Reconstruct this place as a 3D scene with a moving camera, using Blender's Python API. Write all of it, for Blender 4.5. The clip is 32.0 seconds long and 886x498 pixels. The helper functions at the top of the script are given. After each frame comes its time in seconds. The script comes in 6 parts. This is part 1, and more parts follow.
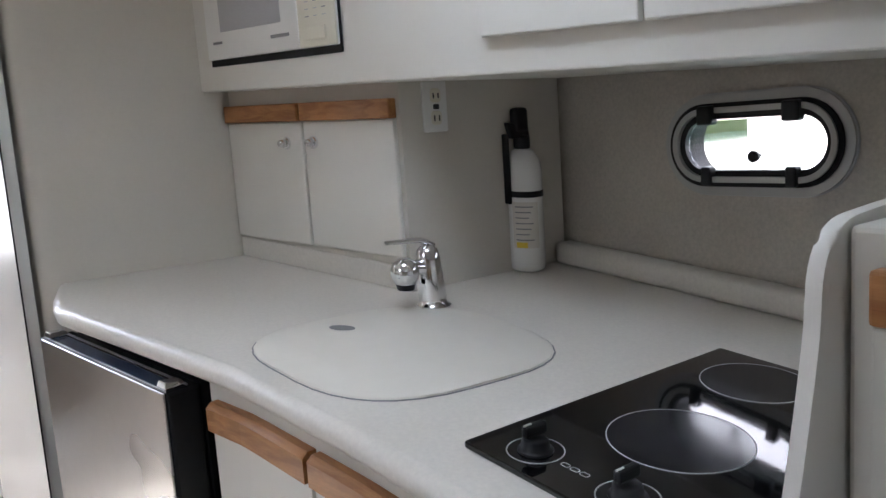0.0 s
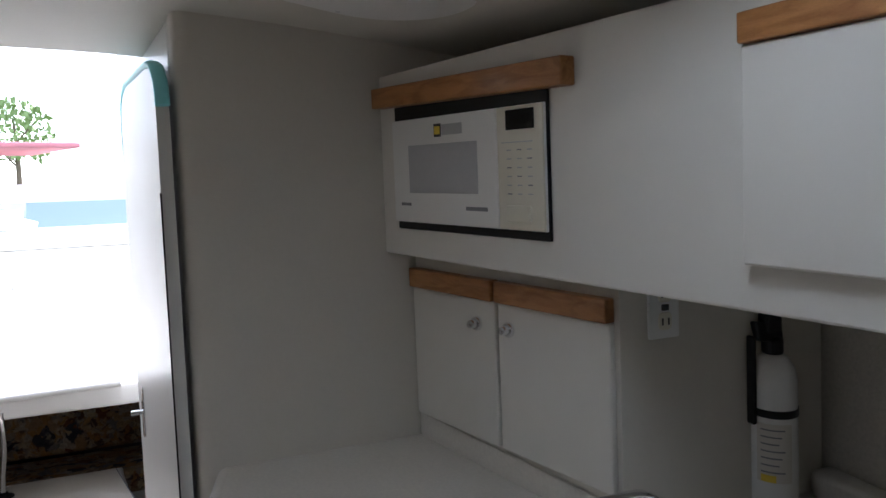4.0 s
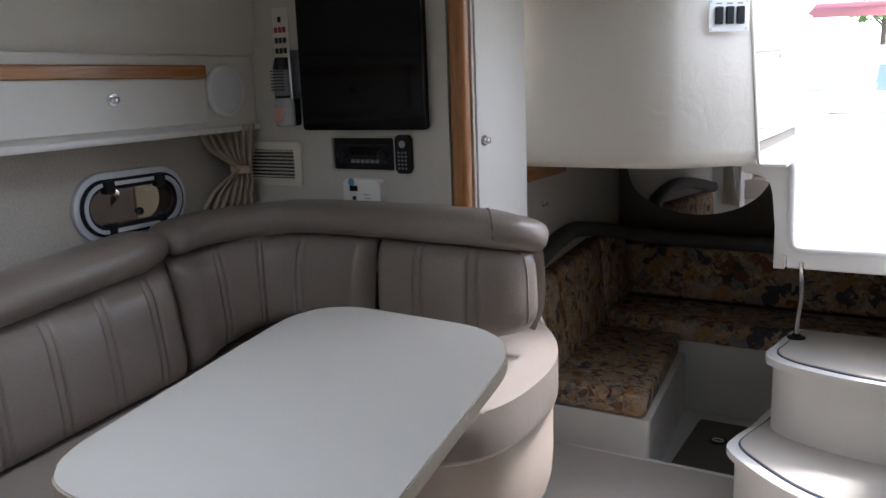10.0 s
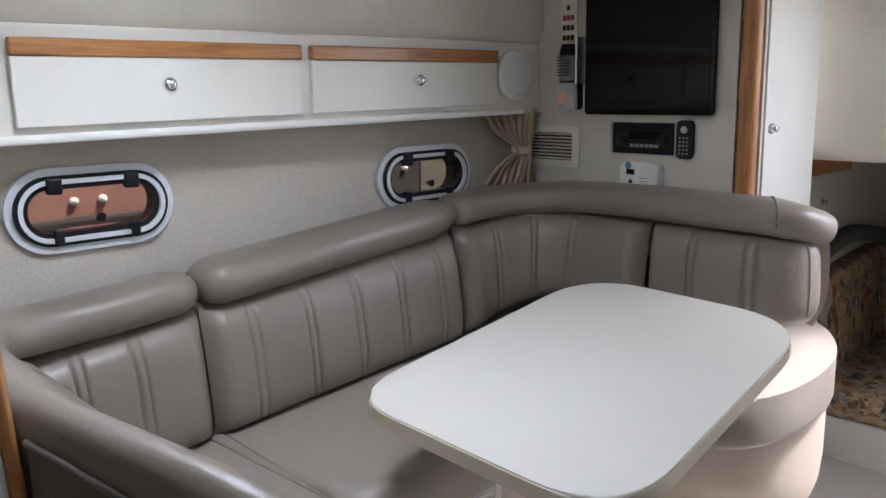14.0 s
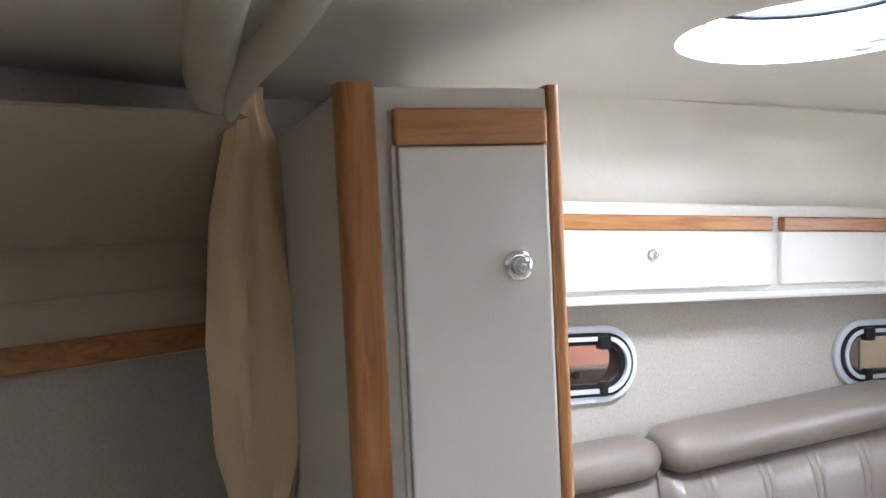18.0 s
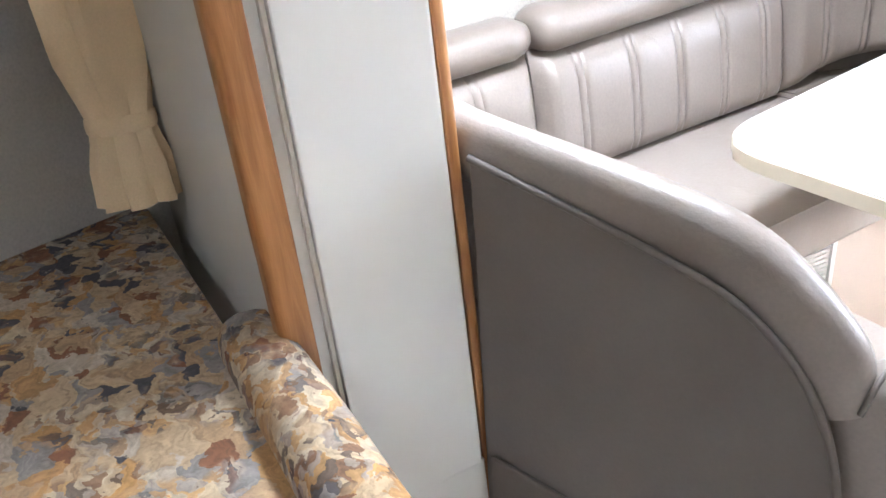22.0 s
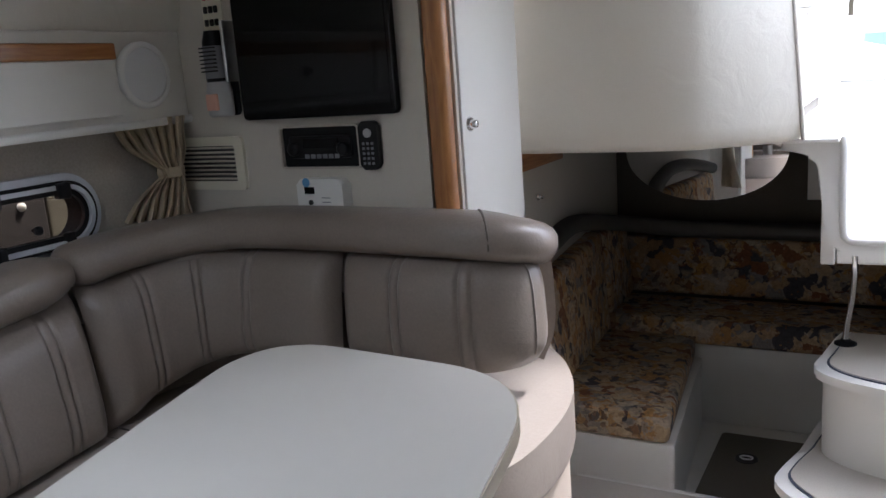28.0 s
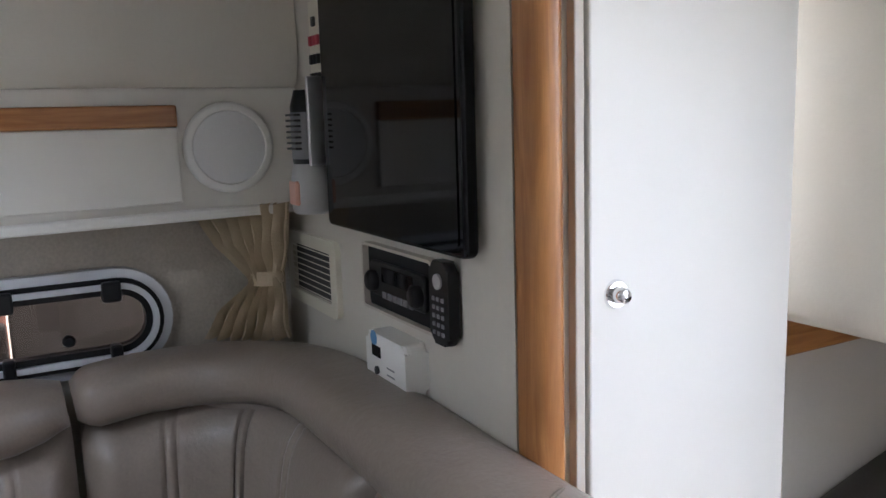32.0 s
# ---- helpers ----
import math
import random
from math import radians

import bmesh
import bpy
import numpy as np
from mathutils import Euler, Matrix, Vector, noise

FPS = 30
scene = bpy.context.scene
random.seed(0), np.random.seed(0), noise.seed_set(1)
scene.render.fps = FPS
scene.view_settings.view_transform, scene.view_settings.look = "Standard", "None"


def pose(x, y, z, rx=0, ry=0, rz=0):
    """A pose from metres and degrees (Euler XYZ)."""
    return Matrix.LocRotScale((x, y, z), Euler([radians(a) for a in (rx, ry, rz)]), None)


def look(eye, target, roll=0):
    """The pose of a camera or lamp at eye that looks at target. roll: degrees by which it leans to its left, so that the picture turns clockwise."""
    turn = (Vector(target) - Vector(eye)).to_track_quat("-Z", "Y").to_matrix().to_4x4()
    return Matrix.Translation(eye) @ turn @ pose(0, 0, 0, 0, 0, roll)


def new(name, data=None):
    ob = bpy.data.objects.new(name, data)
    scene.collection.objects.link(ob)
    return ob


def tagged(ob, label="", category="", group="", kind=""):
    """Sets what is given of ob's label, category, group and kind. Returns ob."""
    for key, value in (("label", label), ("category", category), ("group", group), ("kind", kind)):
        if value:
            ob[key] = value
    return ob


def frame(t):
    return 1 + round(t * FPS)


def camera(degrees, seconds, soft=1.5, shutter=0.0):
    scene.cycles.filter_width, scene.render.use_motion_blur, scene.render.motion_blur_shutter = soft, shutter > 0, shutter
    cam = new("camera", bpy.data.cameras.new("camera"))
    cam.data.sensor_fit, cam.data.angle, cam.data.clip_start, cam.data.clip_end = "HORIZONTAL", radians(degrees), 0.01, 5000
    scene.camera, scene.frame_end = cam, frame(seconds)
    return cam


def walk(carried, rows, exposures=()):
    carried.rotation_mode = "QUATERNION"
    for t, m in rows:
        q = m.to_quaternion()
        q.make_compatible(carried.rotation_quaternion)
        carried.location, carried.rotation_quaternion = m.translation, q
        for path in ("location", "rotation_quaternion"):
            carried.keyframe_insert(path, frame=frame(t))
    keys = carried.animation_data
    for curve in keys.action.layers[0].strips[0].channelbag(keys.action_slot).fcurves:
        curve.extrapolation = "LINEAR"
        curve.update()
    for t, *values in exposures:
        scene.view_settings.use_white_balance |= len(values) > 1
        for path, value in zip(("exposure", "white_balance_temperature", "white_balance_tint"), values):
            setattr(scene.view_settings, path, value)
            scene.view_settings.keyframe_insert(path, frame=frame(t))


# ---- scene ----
cam = camera(57.0, 32.0)
PATH = [
    (0, (-0.175, -0.374, 1.075), (1.014, 1.207, 0.781), -3.9),
    (0.5, (-0.180, -0.382, 1.082), (1.031, 1.199, 0.903), -2.7),
    (1, (-0.177, -0.386, 1.110), (1.033, 1.202, 0.981), -2.2),
    (1.5, (-0.194, -0.379, 1.197), (1.024, 1.206, 1.169), -2.6),
    (2, (-0.200, -0.364, 1.269), (1.000, 1.234, 1.362), -2.1),
    (2.5, (-0.202, -0.337, 1.292), (0.960, 1.290, 1.361), -1.9),
    (3, (-0.159, -0.268, 1.312), (0.920, 1.416, 1.283), -2.0),
    (3.5, (-0.098, -0.174, 1.319), (0.868, 1.574, 1.220), -2.1),
    (5.5, (0.189, 0.066, 1.311), (0.474, 2.032, 1.079), -2.1),
    (6, (0.200, 0.035, 1.321), (0.331, 2.014, 1.068), -1.7),
    (6.5, (0.191, 0.000, 1.323), (0.156, 1.979, 1.037), -1.8),
    (7, (0.183, -0.040, 1.326), (-0.052, 1.919, 1.002), -2.1),
    (7.5, (0.135, -0.054, 1.304), (-0.310, 1.868, 0.977), -2.8),
    (8, (0.118, -0.062, 1.321), (-0.570, 1.785, 0.981), -2.9),
    (8.5, (0.083, -0.085, 1.326), (-0.773, 1.690, 0.980), -3.0),
    (9, (0.076, -0.115, 1.328), (-0.857, 1.616, 0.969), -2.7),
    (9.5, (0.072, -0.138, 1.325), (-0.898, 1.569, 0.947), -2.4),
    (10, (0.078, -0.163, 1.316), (-0.935, 1.515, 0.918), -2.1),
    (10.5, (0.076, -0.191, 1.311), (-0.974, 1.458, 0.888), -1.9),
    (11, (0.086, -0.212, 1.295), (-1.014, 1.401, 0.857), -1.9),
    (11.5, (0.081, -0.235, 1.276), (-1.058, 1.347, 0.830), -1.9),
    (12, (0.081, -0.261, 1.260), (-1.106, 1.286, 0.817), -1.8),
    (12.5, (0.070, -0.274, 1.274), (-1.172, 1.232, 0.834), -1.5),
    (13, (0.059, -0.297, 1.281), (-1.242, 1.164, 0.861), -1.3),
    (13.5, (0.037, -0.318, 1.292), (-1.322, 1.091, 0.882), -1.0),
    (14, (0.057, -0.322, 1.280), (-1.394, 1.000, 0.894), -1.1),
    (14.5, (0.049, -0.350, 1.283), (-1.472, 0.893, 0.907), -0.9),
    (16.5, (-0.064, -0.512, 1.299), (-1.813, 0.394, 0.949), -0.6),
    (17, (-0.079, -0.550, 1.308), (-1.879, 0.274, 1.024), -0.7),
    (17.5, (-0.077, -0.583, 1.332), (-1.929, 0.158, 1.185), -0.5),
    (18, (-0.077, -0.605, 1.350), (-1.965, 0.053, 1.313), 0.0),
    (18.5, (-0.081, -0.632, 1.343), (-1.992, -0.047, 1.276), 0.2),
    (19, (-0.086, -0.659, 1.318), (-2.009, -0.142, 1.129), 0.1),
    (19.5, (-0.097, -0.676, 1.292), (-2.017, -0.206, 0.990), 0.6),
    (20, (-0.106, -0.678, 1.285), (-2.004, -0.208, 0.864), 0.9),
    (20.5, (-0.118, -0.667, 1.266), (-1.971, -0.156, 0.714), 0.5),
    (21, (-0.123, -0.645, 1.248), (-1.904, -0.067, 0.547), -1.1),
    (21.5, (-0.130, -0.620, 1.229), (-1.827, 0.063, 0.419), -2.9),
    (22, (-0.123, -0.590, 1.210), (-1.724, 0.244, 0.350), -4.4),
    (22.5, (-0.109, -0.568, 1.209), (-1.590, 0.447, 0.328), -4.9),
    (23, (-0.068, -0.554, 1.224), (-1.419, 0.624, 0.337), -4.3),
    (23.5, (-0.037, -0.518, 1.221), (-1.261, 0.816, 0.373), -4.4),
    (24, (-0.022, -0.455, 1.203), (-1.145, 1.010, 0.432), -4.4),
    (24.5, (-0.017, -0.393, 1.241), (-1.052, 1.167, 0.537), -4.1),
    (25, (-0.014, -0.333, 1.254), (-0.995, 1.305, 0.660), -4.3),
    (25.5, (-0.012, -0.283, 1.274), (-0.976, 1.400, 0.786), -4.4),
    (26, (-0.013, -0.207, 1.300), (-0.966, 1.496, 0.862), -4.5),
    (26.5, (-0.022, -0.120, 1.306), (-0.967, 1.592, 0.887), -4.6),
    (28.5, (-0.184, 0.380, 1.266), (-1.177, 2.061, 0.831), -3.9),
    (29, (-0.174, 0.551, 1.265), (-1.244, 2.173, 0.789), -4.3),
    (29.5, (-0.145, 0.739, 1.278), (-1.313, 2.273, 0.747), -4.6),
    (30, (-0.194, 0.884, 1.268), (-1.398, 2.379, 0.707), -5.0),
    (30.5, (-0.260, 1.014, 1.289), (-1.490, 2.479, 0.707), -4.5),
    (31, (-0.317, 1.134, 1.307), (-1.693, 2.487, 0.784), -3.9),
    (31.5, (-0.305, 1.225, 1.336), (-1.910, 2.341, 0.911), -3.3),
    (32, (-0.305, 1.259, 1.355), (-2.038, 2.206, 1.039), -1.8),
]
EXPOSURES = [(0, 1.75, 5800, 13), (1, 2.0, 5800, 13), (2, 1.35, 5780, 13), (3, 0.75, 5760, 13), (5.5, 0.5, 5740, 13), (6, 0.35, 5740, 13), (7, -1.0, 5640, 13),
             (7.6, -1.05, 5620, 13), (8, -0.7, 5620, 13), (8.5, 0.15, 5640, 13), (9, 0.68, 5680, 13), (10, 0.65, 5710, 13), (11, 0.15, 5720, 13), (12, 0.55, 5740, 13),
             (13, 1.05, 5780, 13), (14.5, 1.55, 5830, 13), (17, 2.65, 5780, 13), (18, 2.4, 5780, 13), (20, 3.4, 5780, 13), (22, 3.4, 5700, 13),
             (23, 2.65, 5430, 13), (24, 1.72, 5330, 13), (25, 0.82, 5400, 13), (26, 0.2, 5520, 13), (28.5, 1.15, 5700, 13), (29, 1.45, 5720, 13),
             (30, 1.6, 5760, 13), (31, 1.85, 5700, 13), (32, 1.55, 5680, 13)]
walk(cam, [(t, look(eye, aim, roll)) for t, eye, aim, roll in PATH], EXPOSURES)

# ---- sky, sun and the light that comes in by the openings ----
world = bpy.data.worlds.new("overcast_sky")
scene.world = world
world.use_nodes = True
wn = world.node_tree
sky = wn.nodes.new("ShaderNodeTexSky")
sky.sky_type = 'NISHITA'
sky.sun_disc = False
sky.sun_elevation = radians(58)
sky.sun_rotation = radians(43)
sky.dust_density = 2.0
sky.ozone_density = 0.4
haze = wn.nodes.new("ShaderNodeHueSaturation")   # thin bright cloud takes the blue out of the sky
haze.inputs["Saturation"].default_value = 0.35
haze.inputs["Value"].default_value = 3.6
wn.links.new(sky.outputs[0], haze.inputs["Color"])
wn.links.new(haze.outputs[0], wn.nodes["Background"].inputs[0])
wn.nodes["Background"].inputs[1].default_value = 0.15

sun = new("sun", bpy.data.lights.new("sun", 'SUN'))
sun.data.energy = 4.2
sun.data.angle = radians(7)
sun.data.color = (1.0, 0.95, 0.88)
sun.matrix_world = look((0, 0, 10), (-0.42, -0.45, 9.0))


def window_lamp(name, eye, aim, w, hh, power, colour=(0.93, 0.97, 1.0)):
    lamp = new(name, bpy.data.lights.new(name, 'AREA'))
    lamp.data.shape, lamp.data.size = 'DISK', w
    lamp.data.energy, lamp.data.color = power, colour
    lamp.matrix_world = look(eye, aim)
    return lamp


window_lamp("hatch_daylight_port", (-1.10, 0.36, 1.765), (-1.10, 0.36, 0.0), 0.355, 0.355, 4.5)
window_lamp("hatch_daylight_starboard", (0.40, 0.46, 1.735), (0.40, 0.46, 0.0), 0.36, 0.36, 0.7)
window_lamp("hatch_daylight_bow", (-0.30, -1.29, 1.75), (-0.30, -1.29, 0.0), 0.39, 0.39, 0.9)

# ---- materials ----


def material(name, colour, rough=0.5, metal=0.0, grain=0.0, scale=60.0, bump=0.0, stain=0.0, coat=0.0, spec=0.5, crease=0.0):
    m = bpy.data.materials.new(name)
    m.use_nodes = True
    nt = m.node_tree
    b = nt.nodes["Principled BSDF"]
    b.inputs["Roughness"].default_value = rough
    b.inputs["Metallic"].default_value = metal
    b.inputs["Coat Weight"].default_value = coat
    b.inputs["Specular IOR Level"].default_value = spec
    b.inputs["Base Color"].default_value = (*colour, 1)
    co = nt.nodes.new("ShaderNodeTexCoord")
    fine = nt.nodes.new("ShaderNodeTexNoise")
    fine.inputs["Scale"].default_value = scale
    fine.inputs["Detail"].default_value = 6
    nt.links.new(co.outputs["Object"], fine.inputs["Vector"])
    if grain or stain:
        broad = nt.nodes.new("ShaderNodeTexNoise")
        broad.inputs["Scale"].default_value = 2.3
        broad.inputs["Detail"].default_value = 3
        nt.links.new(co.outputs["Object"], broad.inputs["Vector"])
        mix = nt.nodes.new("ShaderNodeMix")
        mix.data_type = 'RGBA'
        mix.inputs[6].default_value = (*[min(1, c * (1 + grain)) for c in colour], 1)
        mix.inputs[7].default_value = (*[c * (1 - grain) for c in colour], 1)
        nt.links.new(fine.outputs[0], mix.inputs[0])
        mix2 = nt.nodes.new("ShaderNodeMix")
        mix2.data_type = 'RGBA'
        ramp = nt.nodes.new("ShaderNodeMapRange")
        ramp.interpolation_type = 'SMOOTHSTEP'
        ramp.inputs[1].default_value, ramp.inputs[2].default_value = 0.35, 0.80
        ramp.inputs[3].default_value, ramp.inputs[4].default_value = 0.0, stain
        nt.links.new(broad.outputs[0], ramp.inputs[0])
        nt.links.new(ramp.outputs[0], mix2.inputs[0])
        nt.links.new(mix.outputs[2], mix2.inputs[6])
        mix2.inputs[7].default_value = (*[c * f for c, f in zip(colour, (0.72, 0.66, 0.58))], 1)
        nt.links.new(mix2.outputs[2], b.inputs["Base Color"])
        rr = nt.nodes.new("ShaderNodeMapRange")
        rr.inputs[3].default_value, rr.inputs[4].default_value = max(0.02, rough - 0.07), min(1, rough + 0.07)
        nt.links.new(broad.outputs[0], rr.inputs[0])
        nt.links.new(rr.outputs[0], b.inputs["Roughness"])
    if bump:
        bp = nt.nodes.new("ShaderNodeBump")
        bp.inputs["Strength"].default_value = bump
        bp.inputs["Distance"].default_value = 0.002
        nt.links.new(fine.outputs[0], bp.inputs["Height"])
        nt.links.new(bp.outputs[0], b.inputs["Normal"])
    if crease:
        pull = nt.nodes.new("ShaderNodeTexNoise")
        pull.inputs["Scale"].default_value = 11
        pull.inputs["Detail"].default_value = 7
        pull.inputs["Distortion"].default_value = 1.4
        nt.links.new(co.outputs["Object"], pull.inputs["Vector"])
        bp2 = nt.nodes.new("ShaderNodeBump")
        bp2.inputs["Strength"].default_value = crease
        bp2.inputs["Distance"].default_value = 0.012
        nt.links.new(pull.outputs[0], bp2.inputs["Height"])
        if bump:
            nt.links.new(bp2.outputs[0], bp.inputs["Normal"])
        else:
            nt.links.new(bp2.outputs[0], b.inputs["Normal"])
    return m


def wood_material(name, colour, dark, axis):
    """Straight-grained varnished wood, the grain along one axis."""
    m = material(name, colour, rough=0.40, coat=0.12)
    nt = m.node_tree
    b = nt.nodes["Principled BSDF"]
    co = nt.nodes.new("ShaderNodeTexCoord")
    mp = nt.nodes.new("ShaderNodeMapping")
    mp.inputs["Scale"].default_value = [1.3 if a == axis else 16 for a in range(3)]
    wave = nt.nodes.new("ShaderNodeTexNoise")
    wave.inputs["Scale"].default_value = 3.0
    wave.inputs["Detail"].default_value = 8
    wave.inputs["Distortion"].default_value = 1.2
    hair = nt.nodes.new("ShaderNodeTexNoise")
    mp2 = nt.nodes.new("ShaderNodeMapping")
    mp2.inputs["Scale"].default_value = [6 if a == axis else 260 for a in range(3)]
    mix = nt.nodes.new("ShaderNodeMix")
    mix.data_type = 'RGBA'
    mix.inputs[6].default_value, mix.inputs[7].default_value = (*dark, 1), (*colour, 1)
    ramp = nt.nodes.new("ShaderNodeMapRange")
    ramp.inputs[1].default_value, ramp.inputs[2].default_value = 0.36, 0.60
    mul = nt.nodes.new("ShaderNodeMix")
    mul.data_type = 'RGBA'
    mul.blend_type = 'MULTIPLY'
    mul.inputs[0].default_value = 0.35
    nt.links.new(co.outputs["Object"], mp.inputs[0])
    nt.links.new(co.outputs["Object"], mp2.inputs[0])
    nt.links.new(mp.outputs[0], wave.inputs["Vector"])
    nt.links.new(mp2.outputs[0], hair.inputs["Vector"])
    nt.links.new(wave.outputs[0], ramp.inputs[0])
    nt.links.new(ramp.outputs[0], mix.inputs[0])
    nt.links.new(mix.outputs[2], mul.inputs[6])
    nt.links.new(hair.outputs[0], mul.inputs[7])
    nt.links.new(mul.outputs[2], b.inputs["Base Color"])
    return m


def floral_material():
    """Woven upholstery with brushed leaves of ochre, rust, cream and slate."""
    m = material("floral_fabric", (0.45, 0.33, 0.2), rough=0.85)
    nt = m.node_tree
    b = nt.nodes["Principled BSDF"]
    co = nt.nodes.new("ShaderNodeTexCoord")
    warp = nt.nodes.new("ShaderNodeTexNoise")
    warp.inputs["Scale"].default_value = 22
    warp.inputs["Detail"].default_value = 5
    add = nt.nodes.new("ShaderNodeMix")
    add.data_type = 'RGBA'
    add.blend_type = 'ADD'
    add.inputs[0].default_value = 0.10
    nt.links.new(co.outputs["Object"], warp.inputs["Vector"])
    nt.links.new(co.outputs["Object"], add.inputs[6])
    nt.links.new(warp.outputs["Color"], add.inputs[7])
    mp = nt.nodes.new("ShaderNodeMapping")
    mp.inputs["Scale"].default_value = (1.0, 1.7, 1.0)
    mp.inputs["Rotation"].default_value = (0, 0, 0.6)
    nt.links.new(add.outputs[2], mp.inputs[0])
    vor = nt.nodes.new("ShaderNodeTexVoronoi")
    vor.inputs["Scale"].default_value = 19
    nt.links.new(mp.outputs[0], vor.inputs["Vector"])
    sep = nt.nodes.new("ShaderNodeSeparateColor")
    nt.links.new(vor.outputs["Color"], sep.inputs[0])
    ramp = nt.nodes.new("ShaderNodeValToRGB")
    cols = [(0.0, (0.31, 0.20, 0.105)), (0.20, (0.36, 0.29, 0.215)), (0.36, (0.33, 0.18, 0.065)), (0.50, (0.17, 0.070, 0.030)),
            (0.60, (0.37, 0.26, 0.15)), (0.76, (0.055, 0.050, 0.055)), (0.86, (0.20, 0.175, 0.155))]
    ramp.color_ramp.interpolation = 'CONSTANT'
    while len(ramp.color_ramp.elements) < len(cols):
        ramp.color_ramp.elements.new(0.5)
    for e, (p, c) in zip(ramp.color_ramp.elements, cols):
        e.position, e.color = p, (*c, 1)
    nt.links.new(sep.outputs[0], ramp.inputs[0])
    small = nt.nodes.new("ShaderNodeTexVoronoi")
    small.inputs["Scale"].default_value = 40
    nt.links.new(mp.outputs[0], small.inputs["Vector"])
    sep2 = nt.nodes.new("ShaderNodeSeparateColor")
    nt.links.new(small.outputs["Color"], sep2.inputs[0])
    ramp2 = nt.nodes.new("ShaderNodeValToRGB")
    cols2 = [(0.0, (0.43, 0.33, 0.21)), (0.25, (0.36, 0.19, 0.055)), (0.45, (0.22, 0.19, 0.165)), (0.60, (0.035, 0.03, 0.032)), (0.74, (0.40, 0.32, 0.22)), (0.88, (0.13, 0.055, 0.025))]
    ramp2.color_ramp.interpolation = 'CONSTANT'
    while len(ramp2.color_ramp.elements) < len(cols2):
        ramp2.color_ramp.elements.new(0.5)
    for e, (p, c) in zip(ramp2.color_ramp.elements, cols2):
        e.position, e.color = p, (*c, 1)
    nt.links.new(sep2.outputs[1], ramp2.inputs[0])
    where = nt.nodes.new("ShaderNodeTexNoise")
    where.inputs["Scale"].default_value = 9
    where.inputs["Detail"].default_value = 5
    nt.links.new(co.outputs["Object"], where.inputs["Vector"])
    step_ = nt.nodes.new("ShaderNodeMapRange")
    step_.interpolation_type = 'SMOOTHSTEP'
    step_.inputs[1].default_value, step_.inputs[2].default_value = 0.47, 0.56
    step_.inputs[4].default_value = 0.7
    nt.links.new(where.outputs[0], step_.inputs[0])
    both = nt.nodes.new("ShaderNodeMix")
    both.data_type = 'RGBA'
    nt.links.new(step_.outputs[0], both.inputs[0])
    nt.links.new(ramp.outputs[0], both.inputs[6])
    nt.links.new(ramp2.outputs[0], both.inputs[7])
    brush = nt.nodes.new("ShaderNodeTexNoise")
    brush.inputs["Scale"].default_value = 60
    brush.inputs["Detail"].default_value = 6
    nt.links.new(mp.outputs[0], brush.inputs["Vector"])
    mul = nt.nodes.new("ShaderNodeMix")
    mul.data_type = 'RGBA'
    mul.blend_type = 'OVERLAY'
    mul.inputs[0].default_value = 0.75
    nt.links.new(both.outputs[2], mul.inputs[6])
    nt.links.new(brush.outputs[0], mul.inputs[7])
    nt.links.new(mul.outputs[2], b.inputs["Base Color"])
    bp = nt.nodes.new("ShaderNodeBump")
    bp.inputs["Strength"].default_value = 0.3
    bp.inputs["Distance"].default_value = 0.002
    nt.links.new(brush.outputs[0], bp.inputs["Height"])
    nt.links.new(bp.outputs[0], b.inputs["Normal"])
    return m


GEL = material("white_gelcoat", (0.76, 0.74, 0.70), 0.32, grain=0.02, scale=8, stain=0.12)
LAMINATE = material("cream_laminate", (0.72, 0.69, 0.63), 0.42, grain=0.02, scale=9, stain=0.10)
WALL = material("cream_wall_panel", (0.62, 0.58, 0.51), 0.55, grain=0.03, scale=120, bump=0.08, stain=0.12)
VINYL = material("padded_cream_vinyl", (0.66, 0.62, 0.54), 0.5, grain=0.03, scale=200, bump=0.15, stain=0.2, crease=0.16)
HEADLINER = material("headliner_vinyl", (0.66, 0.63, 0.56), 0.6, grain=0.03, scale=180, bump=0.12, stain=0.1)
LINER = material("beige_hull_fabric", (0.48, 0.44, 0.38), 0.95, grain=0.22, scale=160, bump=0.6, stain=0.25)
LEATHER = material("taupe_leather", (0.230, 0.192, 0.163), 0.36, grain=0.14, scale=170, bump=0.22, stain=0.45, crease=0.16)
SEATVINYL = material("taupe_seat_vinyl", (0.30, 0.255, 0.22), 0.40, grain=0.10, scale=170, bump=0.20, stain=0.4, crease=0.15)
# Seat vinyl darkened to carry the shade on the settee's end.
SHADEVINYL = material("shaded_taupe_vinyl", (0.13, 0.108, 0.09), 0.55, grain=0.08, scale=170, bump=0.2, stain=0.3, crease=0.12)
BASEVINYL = material("beige_base_vinyl", (0.50, 0.42, 0.35), 0.45, grain=0.06, scale=150, bump=0.15, stain=0.2)
STITCH = material("beige_piping", (0.52, 0.47, 0.40), 0.55, grain=0.05, scale=90)
CARPET = material("beige_floor_covering", (0.50, 0.455, 0.40), 0.8, grain=0.12, scale=240, bump=0.4, stain=0.3)
MAT = material("brown_cabin_mat", (0.16, 0.14, 0.11), 0.9, grain=0.2, scale=240, bump=0.5, stain=0.3)
TREAD = material("beige_step_tread", (0.50, 0.46, 0.40), 0.85, grain=0.15, scale=260, bump=0.5, stain=0.3)
COUNTER = material("speckled_solid_surface", (0.66, 0.62, 0.56), 0.30, grain=0.12, scale=150)
SINKLID = material("ivory_sink_cover", (0.72, 0.68, 0.61), 0.42, grain=0.03, scale=30, stain=0.12)
